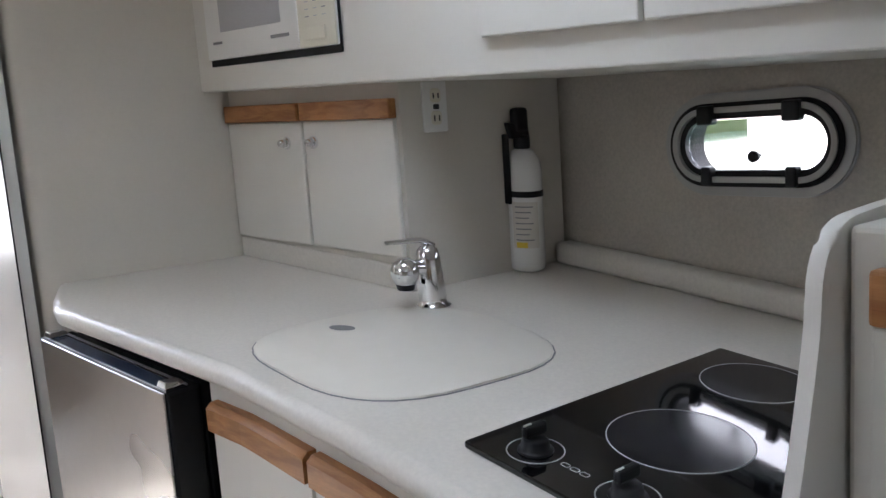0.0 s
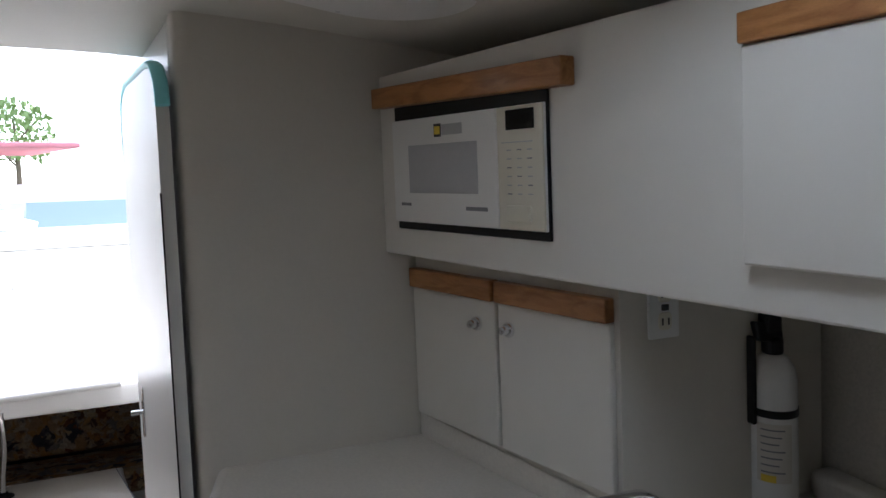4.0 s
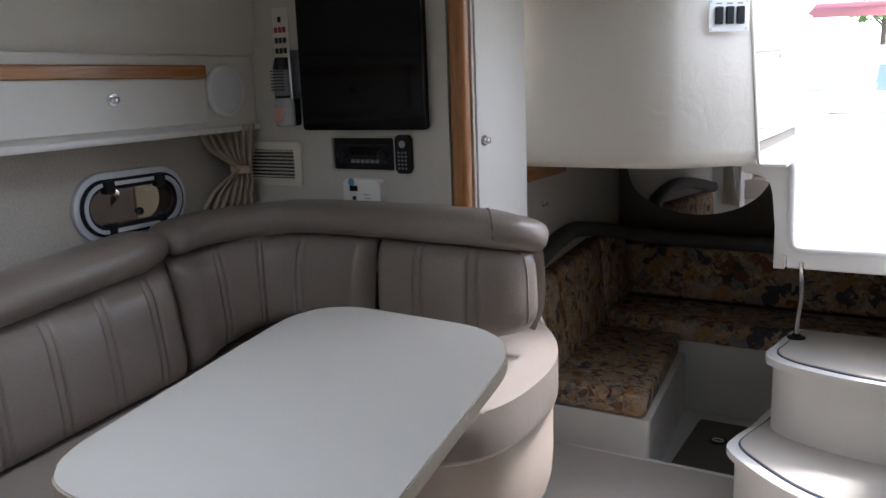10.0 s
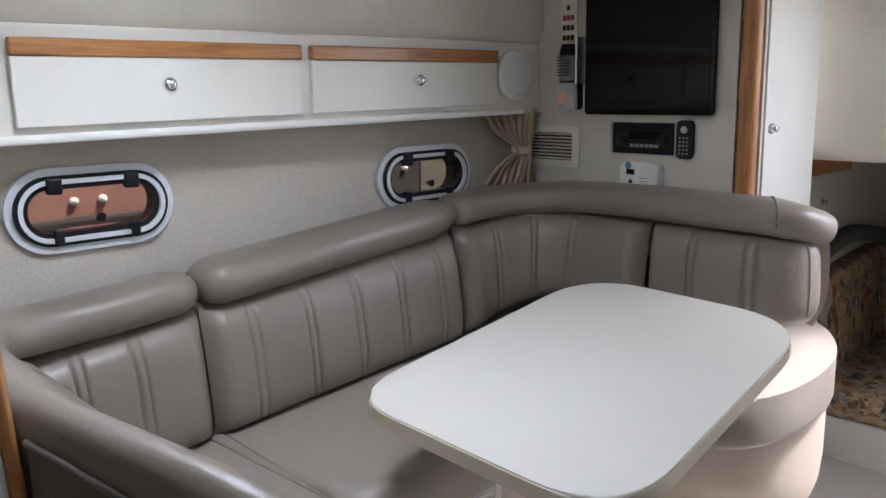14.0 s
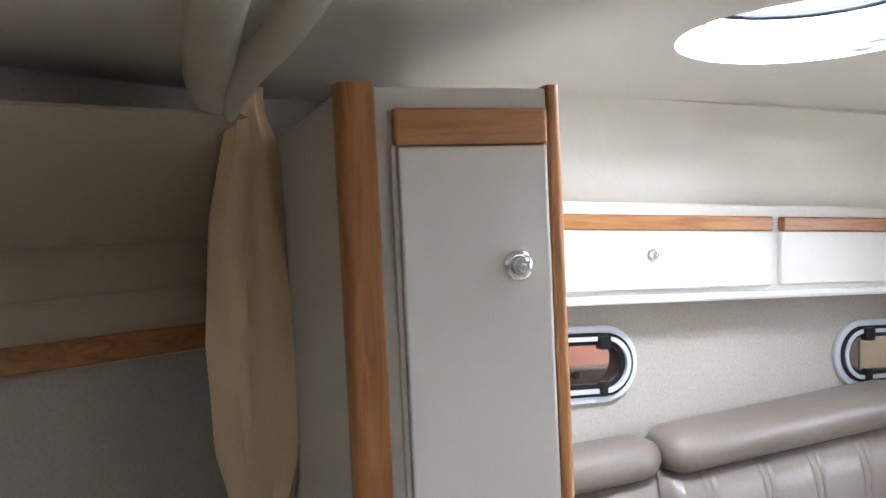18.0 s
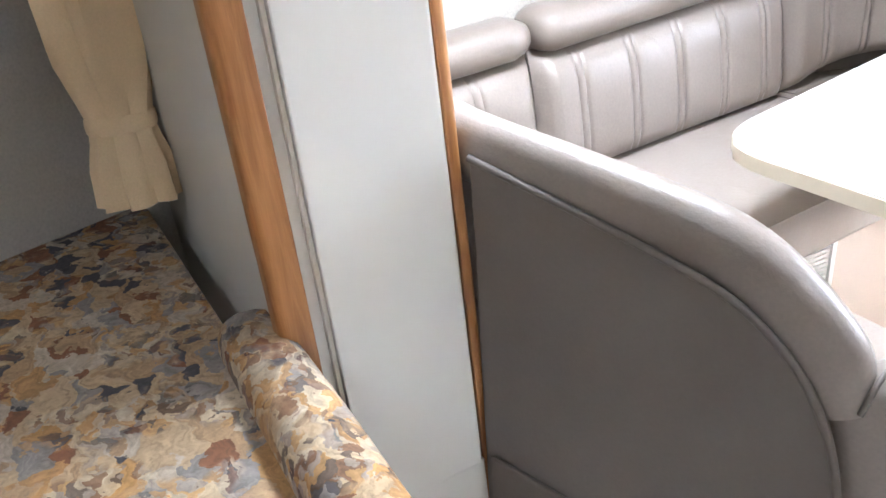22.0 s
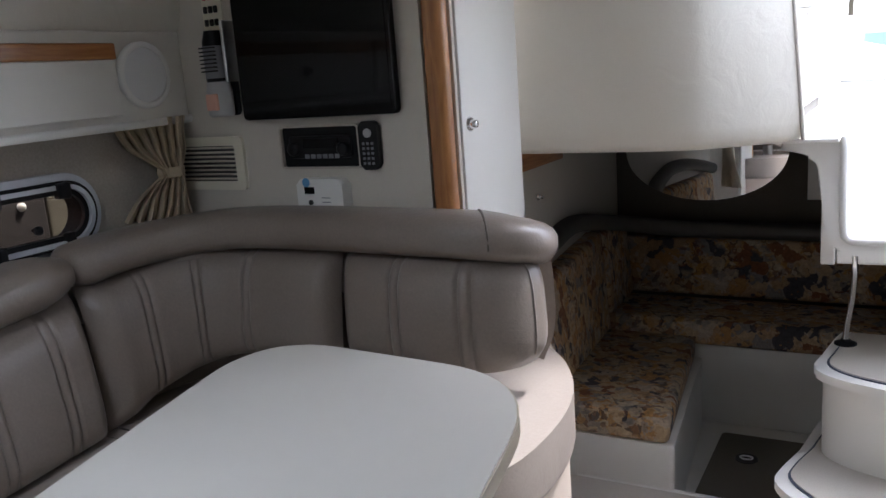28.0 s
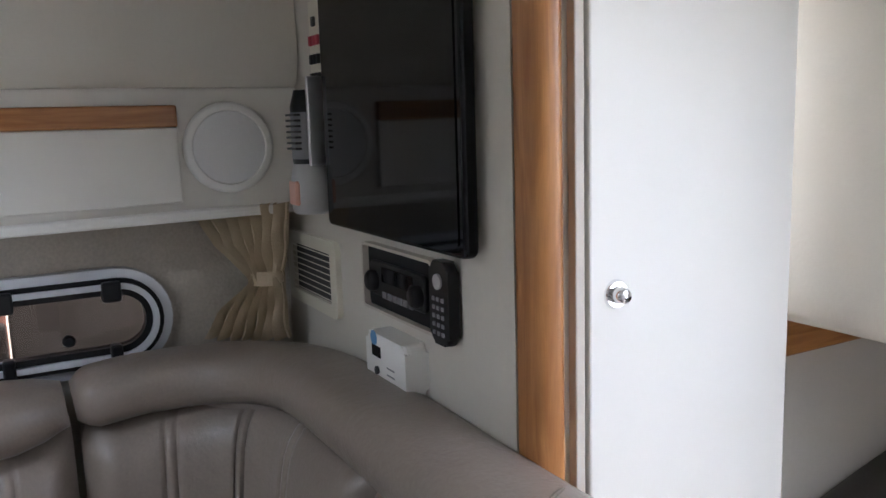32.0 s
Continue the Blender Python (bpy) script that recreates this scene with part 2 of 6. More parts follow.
TABLETOP = material("pale_table_laminate", (0.60, 0.57, 0.52), 0.36, grain=0.02, scale=12, stain=0.06)
TABLEEDGE = material("beige_table_edge", (0.46, 0.40, 0.30), 0.45, grain=0.05, scale=60)
WOODY = wood_material("varnished_cherry_y", (0.52, 0.235, 0.072), (0.35, 0.135, 0.036), 1)
WOODZ = wood_material("varnished_cherry_z", (0.52, 0.235, 0.072), (0.35, 0.135, 0.036), 2)
BLACK = material("black_plastic", (0.008, 0.008, 0.009), 0.42, grain=0.1, scale=60, spec=0.3)
RUBBER = material("black_rubber", (0.010, 0.010, 0.011), 0.7, grain=0.2, scale=80, spec=0.25)
SCREEN = material("black_tv_glass", (0.005, 0.005, 0.006), 0.06, spec=0.22)
HOBGLASS = material("black_ceramic_glass", (0.006, 0.006, 0.007), 0.06, coat=0.5)
BLUEBLACK = material("blue_black_gloss", (0.05, 0.07, 0.12), 0.2, coat=0.4)
HOBZONE = material("grey_cooking_zone", (0.016, 0.016, 0.02), 0.12, grain=0.2, scale=900)
CHROME = material("chrome", (0.80, 0.80, 0.81), 0.10, metal=1.0)
STEEL = material("brushed_steel", (0.62, 0.62, 0.62), 0.30, metal=1.0, grain=0.04, scale=30)
ALUMINIUM = material("satin_aluminium", (0.72, 0.73, 0.75), 0.30, metal=1.0, grain=0.04, scale=60)
PORTRING = material("pale_anodised_ring", (0.66, 0.68, 0.72), 0.36, metal=0.15, grain=0.03, scale=60)
GREYFRAME = material("grey_port_flange", (0.42, 0.41, 0.39), 0.4, metal=0.3, grain=0.05, scale=60)
WHITEPLASTIC = material("white_plastic", (0.80, 0.79, 0.76), 0.35, grain=0.015, scale=20, stain=0.06)
IVORYPLASTIC = material("ivory_plastic", (0.74, 0.70, 0.58), 0.4, grain=0.02, scale=20, stain=0.06)
GREYPLASTIC = material("grey_plastic", (0.45, 0.45, 0.45), 0.4, grain=0.03, scale=60)
PERF = material("grey_perforated_screen", (0.46, 0.46, 0.47), 0.5, grain=0.35, scale=900)
CURTAIN = material("ecru_curtain_cloth", (0.82, 0.62, 0.38), 0.9, grain=0.10, scale=260, bump=0.3, stain=0.3)
REDWHITE = material("white_enamel", (0.78, 0.77, 0.74), 0.25, grain=0.02, scale=20, stain=0.08)
LABELPAPER = material("printed_label_paper", (0.62, 0.58, 0.52), 0.6, grain=0.05, scale=40)
YELLOW = material("yellow_print", (0.75, 0.55, 0.05), 0.5)
INK = material("grey_print", (0.22, 0.22, 0.23), 0.6)
DARKINK = material("black_print", (0.03, 0.03, 0.03), 0.6)
BLUEINK = material("blue_print", (0.10, 0.28, 0.55), 0.5)
REDLENS = material("pale_red_lens", (0.75, 0.42, 0.32), 0.3, grain=0.05, scale=30)
# Colour of the daylight that shows in the door's gap.
GAPLIGHT = material("turquoise_gap_light", (0.28, 0.76, 0.80), 0.35, grain=0.05, scale=30)
MIRROR = material("mirror_glass", (0.90, 0.90, 0.90), 0.02, metal=1.0)
FLORAL = floral_material()
BEIGECURTAIN = material("beige_curtain_cloth", (0.60, 0.50, 0.355), 0.9, grain=0.10, scale=260, bump=0.3, stain=0.25)
PALECURTAIN = material("pale_curtain_cloth", (0.70, 0.63, 0.51), 0.9, grain=0.08, scale=260, bump=0.3, stain=0.2)
GREYPAD = material("dark_grey_pad_vinyl", (0.085, 0.08, 0.07), 0.55, grain=0.1, scale=170, bump=0.2, stain=0.2)
BOWPAD = material("tan_padded_vinyl", (0.46, 0.39, 0.29), 0.55, grain=0.04, scale=200, bump=0.15, stain=0.25, crease=0.14)
# Dark brown that holds the shade of the aft berth's recess.
SHADELINING = material("shade_brown_lining", (0.13, 0.115, 0.095), 0.9, grain=0.15, scale=150, bump=0.3)
# Timber darkened to near black to take in the shade alongside.
DARKTIMBER = material("shade_dark_timber", (0.035, 0.028, 0.022), 0.8, grain=0.3, scale=14, stain=0.4)
RUSTHULL = material("rust_pile_timber", (0.27, 0.135, 0.10), 0.8, grain=0.3, scale=14, stain=0.5)
OLIVEBOARD = material("olive_painted_board", (0.13, 0.115, 0.075), 0.8, grain=0.3, scale=14, stain=0.4)
DOCK = material("weathered_dock_timber", (0.40, 0.33, 0.24), 0.85, grain=0.25, scale=10, stain=0.4)
WATER = material("harbour_water", (0.06, 0.12, 0.10), 0.08, bump=0.8, scale=4)
# Leaf green lightened past its own tone to imitate strong glare.
LEAF = material("glare_paled_leaves", (0.20, 0.28, 0.10), 0.7, grain=0.3, scale=30)
BARK = material("bark", (0.16, 0.12, 0.09), 0.9, grain=0.25, scale=40)
REDPAINT = material("red_canvas", (0.45, 0.06, 0.08), 0.7, grain=0.08, scale=40)
# Boat glass and canopy red are paled to imitate the glare outside.
BLUEGLASS = material("glare_paled_boat_glass", (0.30, 0.38, 0.42), 0.08)
GLARERED = material("glare_paled_canvas", (0.62, 0.22, 0.25), 0.8, grain=0.08, scale=40)

GLASS = bpy.data.materials.new("clear_port_glass")
GLASS.use_nodes = True
gb = GLASS.node_tree.nodes["Principled BSDF"]
gb.inputs["Transmission Weight"].default_value = 1.0
gb.inputs["Roughness"].default_value = 0.0
gb.inputs["IOR"].default_value = 1.10
gb.inputs["Base Color"].default_value = (0.93, 0.96, 0.95, 1)
# Milkiness added so that the hatch lids spread the sun and look white.
LIDACRYLIC = bpy.data.materials.new("sun_spreading_acrylic")
LIDACRYLIC.use_nodes = True
ln = LIDACRYLIC.node_tree
milk = ln.nodes.new("ShaderNodeBsdfTranslucent")
milk.inputs["Color"].default_value = (0.86, 0.90, 0.92, 1)
half_and_half = ln.nodes.new("ShaderNodeMixShader")
half_and_half.inputs[0].default_value = 0.75
ln.nodes["Principled BSDF"].inputs["Base Color"].default_value = (0.80, 0.82, 0.82, 1)
ln.nodes["Principled BSDF"].inputs["Roughness"].default_value = 0.15
ln.links.new(ln.nodes["Principled BSDF"].outputs[0], half_and_half.inputs[1])
ln.links.new(milk.outputs[0], half_and_half.inputs[2])
ln.links.new(half_and_half.outputs[0], ln.nodes["Material Output"].inputs[0])
SMOKEGLASS = GLASS.copy()
SMOKEGLASS.name = "smoked_port_glass"
SMOKEGLASS.node_tree.nodes["Principled BSDF"].inputs["Base Color"].default_value = (0.50, 0.46, 0.43, 1)
SMOKEGLASS.node_tree.nodes["Principled BSDF"].inputs["IOR"].default_value = 1.35

# ---- mesh helpers ----


def part(name, bm, mat, parent=None, label="", smooth=False, m=None):
    """Links a bmesh as one mesh object, under a thing or a part if given."""
    me = bpy.data.meshes.new(name)
    bmesh.ops.recalc_face_normals(bm, faces=bm.faces)
    if smooth:
        for f in bm.faces:
            f.smooth = True
    bm.to_mesh(me)
    bm.free()
    for one in (mat if isinstance(mat, (list, tuple)) else [mat]):
        me.materials.append(one)
    ob = new(name, me)
    if smooth:
        me.set_sharp_from_angle(angle=radians(58))
    if m is not None:
        ob.matrix_basis = m
    if parent is not None:
        ob.parent = parent
    if label:
        ob["label"] = label
    return ob


def thing(name, place, label, category, group="", kind=""):
    """An empty at the thing's base, that parents its parts."""
    ob = new(name)
    ob.empty_display_size = 0.05
    if isinstance(place, Matrix):
        ob.matrix_basis = place
    else:
        ob.location = place
    return tagged(ob, label, category, group, kind)


def add_box(bm, x0, y0, z0, x1, y1, z1, bevel=0.0, seg=2):
    r = bmesh.ops.create_cube(bm, size=1.0)
    vs = r["verts"]
    for v in vs:
        v.co = Vector(((x0 + x1) / 2 + v.co.x * (x1 - x0), (y0 + y1) / 2 + v.co.y * (y1 - y0), (z0 + z1) / 2 + v.co.z * (z1 - z0)))
    if bevel:
        es = {e for v in vs for e in v.link_edges}
        bmesh.ops.bevel(bm, geom=list(es), offset=bevel, segments=seg, profile=0.5, affect='EDGES')


def box(x0, y0, z0, x1, y1, z1, bevel=0.0, seg=2):
    bm = bmesh.new()
    add_box(bm, x0, y0, z0, x1, y1, z1, bevel, seg)
    return bm


def hexa(pts, bevel=0.0, seg=2):
    """A block with eight free corners: four below, four above, each anticlockwise."""
    bm = bmesh.new()
    v = [bm.verts.new(p) for p in pts]
    for f in ((3, 2, 1, 0), (4, 5, 6, 7), (0, 1, 5, 4), (1, 2, 6, 5), (2, 3, 7, 6), (3, 0, 4, 7)):
        bm.faces.new([v[i] for i in f])
    if bevel:
        bmesh.ops.bevel(bm, geom=list(bm.edges), offset=bevel, segments=seg, profile=0.5, affect='EDGES')
    return bm


def prism(poly, z0, z1, bevel=0.0, seg=3, m=None, top=None):
    """A flat outline drawn up from z0 to z1; bevel rounds the rims."""
    bm = bmesh.new()
    low = [bm.verts.new((x, y, z0)) for x, y in poly]
    high = [bm.verts.new((x, y, z1 if top is None else top(x, y))) for x, y in poly]
    n = len(poly)
    f0, f1 = bm.faces.new(low[::-1]), bm.faces.new(high)
    for i in range(n):
        bm.faces.new((low[i], low[(i + 1) % n], high[(i + 1) % n], high[i]))
    if bevel:
        es = list(f0.edges) + list(f1.edges)
        bmesh.ops.bevel(bm, geom=es, offset=bevel, segments=seg, profile=0.5, affect='EDGES')
    if m is not None:
        bmesh.ops.transform(bm, matrix=m, verts=bm.verts)
    return bm


def rounded(w, hh, r, n=8):
    """The outline of a w by hh rectangle with round corners, about the origin."""
    out = []
    for cx, cy, a0 in ((w / 2 - r, hh / 2 - r, 0), (-w / 2 + r, hh / 2 - r, 90), (-w / 2 + r, -hh / 2 + r, 180), (w / 2 - r, -hh / 2 + r, 270)):
        for i in range(n + 1):
            a = radians(a0 + 90 * i / n)
            out.append((cx + r * math.cos(a), cy + r * math.sin(a)))
    return out


def soft_poly(pts, r, n=6):
    """A polygon with its corners rounded by about r."""
    out = []
    k = len(pts)
    for i in range(k):
        p, a, b = Vector(pts[i]), Vector(pts[i - 1]), Vector(pts[(i + 1) % k])
        rr = r[i] if isinstance(r, (list, tuple)) else r
        ra, rb = min(rr, (a - p).length * 0.48), min(rr, (b - p).length * 0.48)
        s, e = p + (a - p).normalized() * ra, p + (b - p).normalized() * rb
        for j in range(n + 1):
            t = j / n
            q = s * (1 - t) ** 2 + p * 2 * t * (1 - t) + e * t ** 2
            out.append((q.x, q.y))
    return out


def ring(outer, inner, z0, z1, m=None):
    """A flat frame between two outlines with as many points, z0 to z1."""
    bm = bmesh.new()
    n = len(outer)
    a = [[bm.verts.new((x, y, z)) for x, y in o] for o in (outer, inner) for z in (z0, z1)]
    for i in range(n):
        j = (i + 1) % n
        bm.faces.new((a[0][i], a[0][j], a[1][j], a[1][i]))
        bm.faces.new((a[3][i], a[3][j], a[2][j], a[2][i]))
        bm.faces.new((a[1][i], a[1][j], a[3][j], a[3][i]))
        bm.faces.new((a[2][i], a[2][j], a[0][j], a[0][i]))
    if m is not None:
        bmesh.ops.transform(bm, matrix=m, verts=bm.verts)
    return bm


def lathe(profile, n=24, m=None, hollow=False):
    """A turned body: (radius, height) pairs round the z axis; hollow: a hoop, open in the middle."""
    bm = bmesh.new()
    rows = []
    for r, z in profile:
        rows.append([bm.verts.new((max(r, 1e-4) * math.cos(2 * math.pi * i / n), max(r, 1e-4) * math.sin(2 * math.pi * i / n), z)) for i in range(n)])
    for a, b in zip(rows, rows[1:]):
        for i in range(n):
            bm.faces.new((a[i], a[(i + 1) % n], b[(i + 1) % n], b[i]))
    if hollow:
        for i in range(n):
            bm.faces.new((rows[-1][i], rows[-1][(i + 1) % n], rows[0][(i + 1) % n], rows[0][i]))
    else:
        bm.faces.new(rows[0][::-1])
        bm.faces.new(rows[-1])
    if m is not None:
        bmesh.ops.transform(bm, matrix=m, verts=bm.verts)
    return bm


def smooth_path(pts, n=6):
    """A Catmull-Rom line through the points."""
    ps = [Vector(p) for p in pts]
    ps = [ps[0] * 2 - ps[1]] + ps + [ps[-1] * 2 - ps[-2]]
    out = []
    for i in range(1, len(ps) - 2):
        a, b, c, d = ps[i - 1:i + 3]
        for j in range(n):
            t = j / n
            out.append(0.5 * (2 * b + (c - a) * t + (2 * a - 5 * b + 4 * c - d) * t * t + (3 * b - a - 3 * c + d) * t ** 3))
    return out + [ps[-2]]


def sweep(path, profile, up=(0, 0, 1), closed=True, caps=True, flat=False):
    """A profile (side, up) carried along a path; side is to the left of the way."""
    bm = bmesh.new()
    rows = []
    n = len(path)
    for i, p in enumerate(path):
        d = (path[min(i + 1, n - 1)] - path[max(i - 1, 0)]).normalized()
        side = Vector(up).cross(d).normalized()
        top = Vector(up) if flat else d.cross(side).normalized()
        prof = profile(i / (n - 1)) if callable(profile) else profile
        rows.append([bm.verts.new(p + side * u + top * w) for u, w in prof])
    k = len(rows[0])
    for a, b in zip(rows, rows[1:]):
        for i in range(k if closed else k - 1):
            bm.faces.new((a[i], a[(i + 1) % k], b[(i + 1) % k], b[i]))
    if caps and closed:
        bm.faces.new(rows[0][::-1])
        bm.faces.new(rows[-1])
    return bm


def oval(ru, rw, n=14, e=1.0):
    """An oval profile; e under 1 makes it boxier."""
    out = []
    for i in range(n):
        a = 2 * math.pi * i / n
        c, s = math.cos(a), math.sin(a)
        out.append((ru * math.copysign(abs(c) ** e, c), rw * math.copysign(abs(s) ** e, s)))
    return out


def tube(path, r, n=10):
    return sweep([Vector(p) for p in path], oval(r, r, n))


def face_x(x, y, z, sign=1):
    """A pose whose +z looks along +x (or -x), its +y up."""
    return Matrix.Translation((x, y, z)) @ Matrix(((0, 0, sign, 0), (sign, 0, 0, 0), (0, 1, 0, 0), (0, 0, 0, 1)))


def face_y(x, y, z, sign=-1):
    """A pose whose +z looks along -y (or +y), its +y up."""
    return Matrix.Translation((x, y, z)) @ Matrix(((-sign, 0, 0, 0), (0, 0, sign, 0), (0, 1, 0, 0), (0, 0, 0, 1)))


def surface(rows):
    """A sheet through rows of points."""
    bm = bmesh.new()
    vs = [[bm.verts.new(p) for p in r] for r in rows]
    for a, b in zip(vs, vs[1:]):
        for i in range(len(a) - 1):
            bm.faces.new((a[i], a[i + 1], b[i + 1], b[i]))
    return bm


def thicken(bm, d):
    bmesh.ops.recalc_face_normals(bm, faces=bm.faces)
    bmesh.ops.solidify(bm, geom=list(bm.faces), thickness=d)
    return bm

# ---- the cabin's shell ----
F = -0.07          # the saloon floor
PORT = -1.845      # hull side by the dinette
STAR = 1.185       # hull side by the galley


def roof(x, y):
    """Height of the headliner, cambered and falling towards the bow."""
    return 1.70 - (0.008 if x < -0.28 else 0.08) * (x + 0.28) ** 2 + 0.012 * min(0.0, y - 1.5) - 0.085 * max(0.0, y - 1.5)


def holed(outer, holes, d, m, cuts=0, lift=None):
    """A sheet with openings through it, d thick, laid by the pose m."""
    bm = bmesh.new()
    es = []
    for loop in [outer] + holes:
        vs = [bm.verts.new((x, y, 0)) for x, y in loop]
        es += [bm.edges.new((vs[i], vs[(i + 1) % len(vs)])) for i in range(len(vs))]
    bmesh.ops.triangle_fill(bm, use_beauty=True, use_dissolve=False, edges=es)
    if cuts:
        bmesh.ops.subdivide_edges(bm, edges=list(bm.edges), cuts=cuts, use_grid_fill=True)
    if lift:
        for v in bm.verts:
            v.co.z = lift(v.co.x, v.co.y)
    thicken(bm, d)
    bmesh.ops.transform(bm, matrix=m, verts=bm.verts)
    return bm


def at(poly, cx, cy):
    return [(x + cx, y + cy) for x, y in poly]


def structure(name, bm, mat, label, smooth=False):
    return tagged(part(name, bm, mat, smooth=smooth), label, "", "", "structure")


structure("floor", box(-1.95, -2.3, F - 0.04, 1.2, 2.588, F), CARPET, "beige foam-backed cabin floor covering")
structure("floor_edge_trim", box(-1.06, 2.588, F - 0.12, -0.40, 2.606, F + 0.004, 0.004), GEL, "white moulded step at the edge of the floor")
structure("cabin_floor_aft", box(-1.9, 2.606, F - 0.16, 0.35, 3.9, F - 0.12), GEL, "white moulded floor of the aft berth well")

PORT_HOLE = rounded(0.315, 0.125, 0.0624)
to_port = Matrix(((0, 0, 1, 0), (1, 0, 0, 0), (0, 1, 0, 0), (0, 0, 0, 1)))
structure("wall_port", holed([(-2.3, F - 0.1), (1.80, F - 0.1), (1.80, 1.70), (-2.3, 1.70)],
          [at(PORT_HOLE, 1.335, 1.017), at(PORT_HOLE, 0.331, 1.031)], 0.035, Matrix.Translation((PORT - 0.035, 0, 0)) @ to_port), LINER,
          "beige fabric-lined hull side")
structure("wall_starboard", holed([(-2.3, F - 0.1), (1.60, F - 0.1), (1.60, 1.70), (-2.3, 1.70)],
          [at(PORT_HOLE, 0.468, 1.008)], 0.035, Matrix.Translation((STAR, 0, 0)) @ to_port), LINER, "beige fabric-lined hull side behind the galley")
structure("wall_bow", box(-1.9, -2.34, F - 0.1, 1.2, -2.3, 1.7), LINER, "fabric-lined bow bulkhead")

HATCHES = [(-1.10, 0.36, 0.95), (0.40, 0.46, 0.95), (-0.30, -1.29, 1.0)]   # place and size against the common one
HATCH_R = 0.215


def headliner():
    """The cambered ceiling as a fine sheet, cut round where the deck hatches go through."""
    bm = bmesh.new()
    seen = {}

    def vert(x, y):
        k = (round(x, 4), round(y, 4))
        if k not in seen:
            seen[k] = bm.verts.new((x, y, roof(x, y)))
        return seen[k]

    g = 0.05
    for i in range(61):
        for j in range(92):
            x, y = -1.90 + g * i, -2.34 + 0.01 + g * j - 0.01
            if any(abs(x + g / 2 - hx) < 0.35 and abs(y + g / 2 - hy) < 0.35 for hx, hy, hs in HATCHES):
                continue
            if -0.46 < x + g / 2 < 0.13 and y + g / 2 > 1.86:   # the companionway's sliding hatch stands open
                continue
            bm.faces.new([vert(x, y), vert(x + g, y), vert(x + g, y + g), vert(x, y + g)])
    for hx, hy, hs in HATCHES:
        edge = [(-0.35 + g * k, -0.35) for k in range(14)] + [(0.35, -0.35 + g * k) for k in range(14)]
        edge += [(-x, -y) for x, y in edge]
        inner = [(hx + x * hs * HATCH_R / math.hypot(x, y), hy + y * hs * HATCH_R / math.hypot(x, y)) for x, y in edge]
        for k in range(len(edge)):
            p, q = edge[k], edge[(k + 1) % len(edge)]
            bm.faces.new([vert(hx + p[0], hy + p[1]), vert(hx + q[0], hy + q[1]), vert(*inner[(k + 1) % len(edge)]), vert(*inner[k])])
    bmesh.ops.recalc_face_normals(bm, faces=bm.faces)
    thicken(bm, 0.02)
    return bm


structure("ceiling", headliner(), HEADLINER, "padded cream vinyl headliner", True)

structure("hatch_coaming", box(-0.47, 1.842, roof(-0.2, 1.85) - 0.012, 0.125, 1.872, 1.80, 0.006), GEL, "white moulded edge of the open sliding hatch")
structure("hatch_coaming_side", box(-0.49, 1.872, roof(-0.47, 2.3) - 0.008, -0.462, 2.42, 1.80, 0.006), GEL, "white moulded side of the open sliding hatch")

# galley bulkhead and the jamb of the companionway
structure("wall_galley", prism(soft_poly([(0.164, 1.498), (1.16, 1.498), (1.16, 1.57), (0.164, 1.57)], [0.03, 0, 0, 0.01]), F, 1.745), WALL,
          "cream laminated galley bulkhead", True)
structure("wall_jamb", hexa([(0.164, 1.572, F), (0.23, 1.572, F), (0.20, 2.30, F), (0.108, 2.27, F),
                             (0.164, 1.572, 1.74), (0.23, 1.572, 1.74), (0.20, 2.30, 1.74), (0.108, 2.27, 1.74)], 0.008), GEL,
          "white moulded side of the companionway")
structure("wall_tv", box(PORT - 0.03, 1.752, F, -1.045, 1.790, 1.70), WALL, "cream vinyl bulkhead behind the dinette")

# padded face of the cockpit moulding over the aft berth
over = smooth_path([(-1.12, 2.25, 0), (-0.95, 2.25, 0), (-0.72, 2.25, 0), (-0.615, 2.262, 0), (-0.55, 2.290, 0), (-0.46, 2.352, 0), (-0.365, 2.425, 0)], 6)
bm = sweep(over, [(0.0, 1.74), (0.0, 1.40), (0.0, 1.09), (0.006, 1.06), (0.02, 1.043), (0.045, 1.037), (0.09, 1.037), (0.09, 1.74)], flat=True)
for v in bm.verts:   # the edge by the companionway leans back to port as it rises
    v.co.x -= 0.13 * max(0.0, v.co.z - 1.05) * min(1.0, max(0.0, (v.co.y - 2.27) / 0.25)) * (1.0 if v.co.z < 1.6 else 1.35)
structure("wall_overhang", bm, VINYL, "padded cream vinyl face below the cockpit", True)
# The gloom over the berth is put into this lining's colour.
structure("cabin_roof_aft", prism([(-1.9, 2.30), (-0.64, 2.30), (-0.52, 2.385), (-0.43, 2.435), (-0.43, 3.9), (-1.9, 3.9)], 1.047, 1.08), SHADELINING, "lining over the aft berth with its shade painted in")
structure("cockpit_sole", box(-0.295, 2.56, 0.70, 1.5, 6.2, 0.765, 0.006), GEL, "white moulded cockpit floor")
structure("cockpit_side_panel", box(-0.455, 3.602, 0.70, -0.425, 6.0, 1.084), GEL, "white moulded side below the cockpit seat")
structure("cockpit_sole_side", box(-0.424, 3.602, 0.70, -0.297, 6.0, 0.7648), GEL, "white moulded edge of the cockpit floor")
structure("cockpit_riser", box(-0.332, 2.545, 0.70, -0.297, 3.6, 1.034, 0.004), GEL, "white moulded side of the cockpit seat")
structure("cockpit_riser_end", box(-0.455, 3.555, 0.70, -0.3335, 3.60, 1.034), GEL, "white moulded end of the cockpit seat side")
structure("cockpit_ledge", box(-0.46, 2.43, 1.0355, -0.288, 3.6, 1.046, 0.003), GEL, "white moulded ledge beside the companionway")
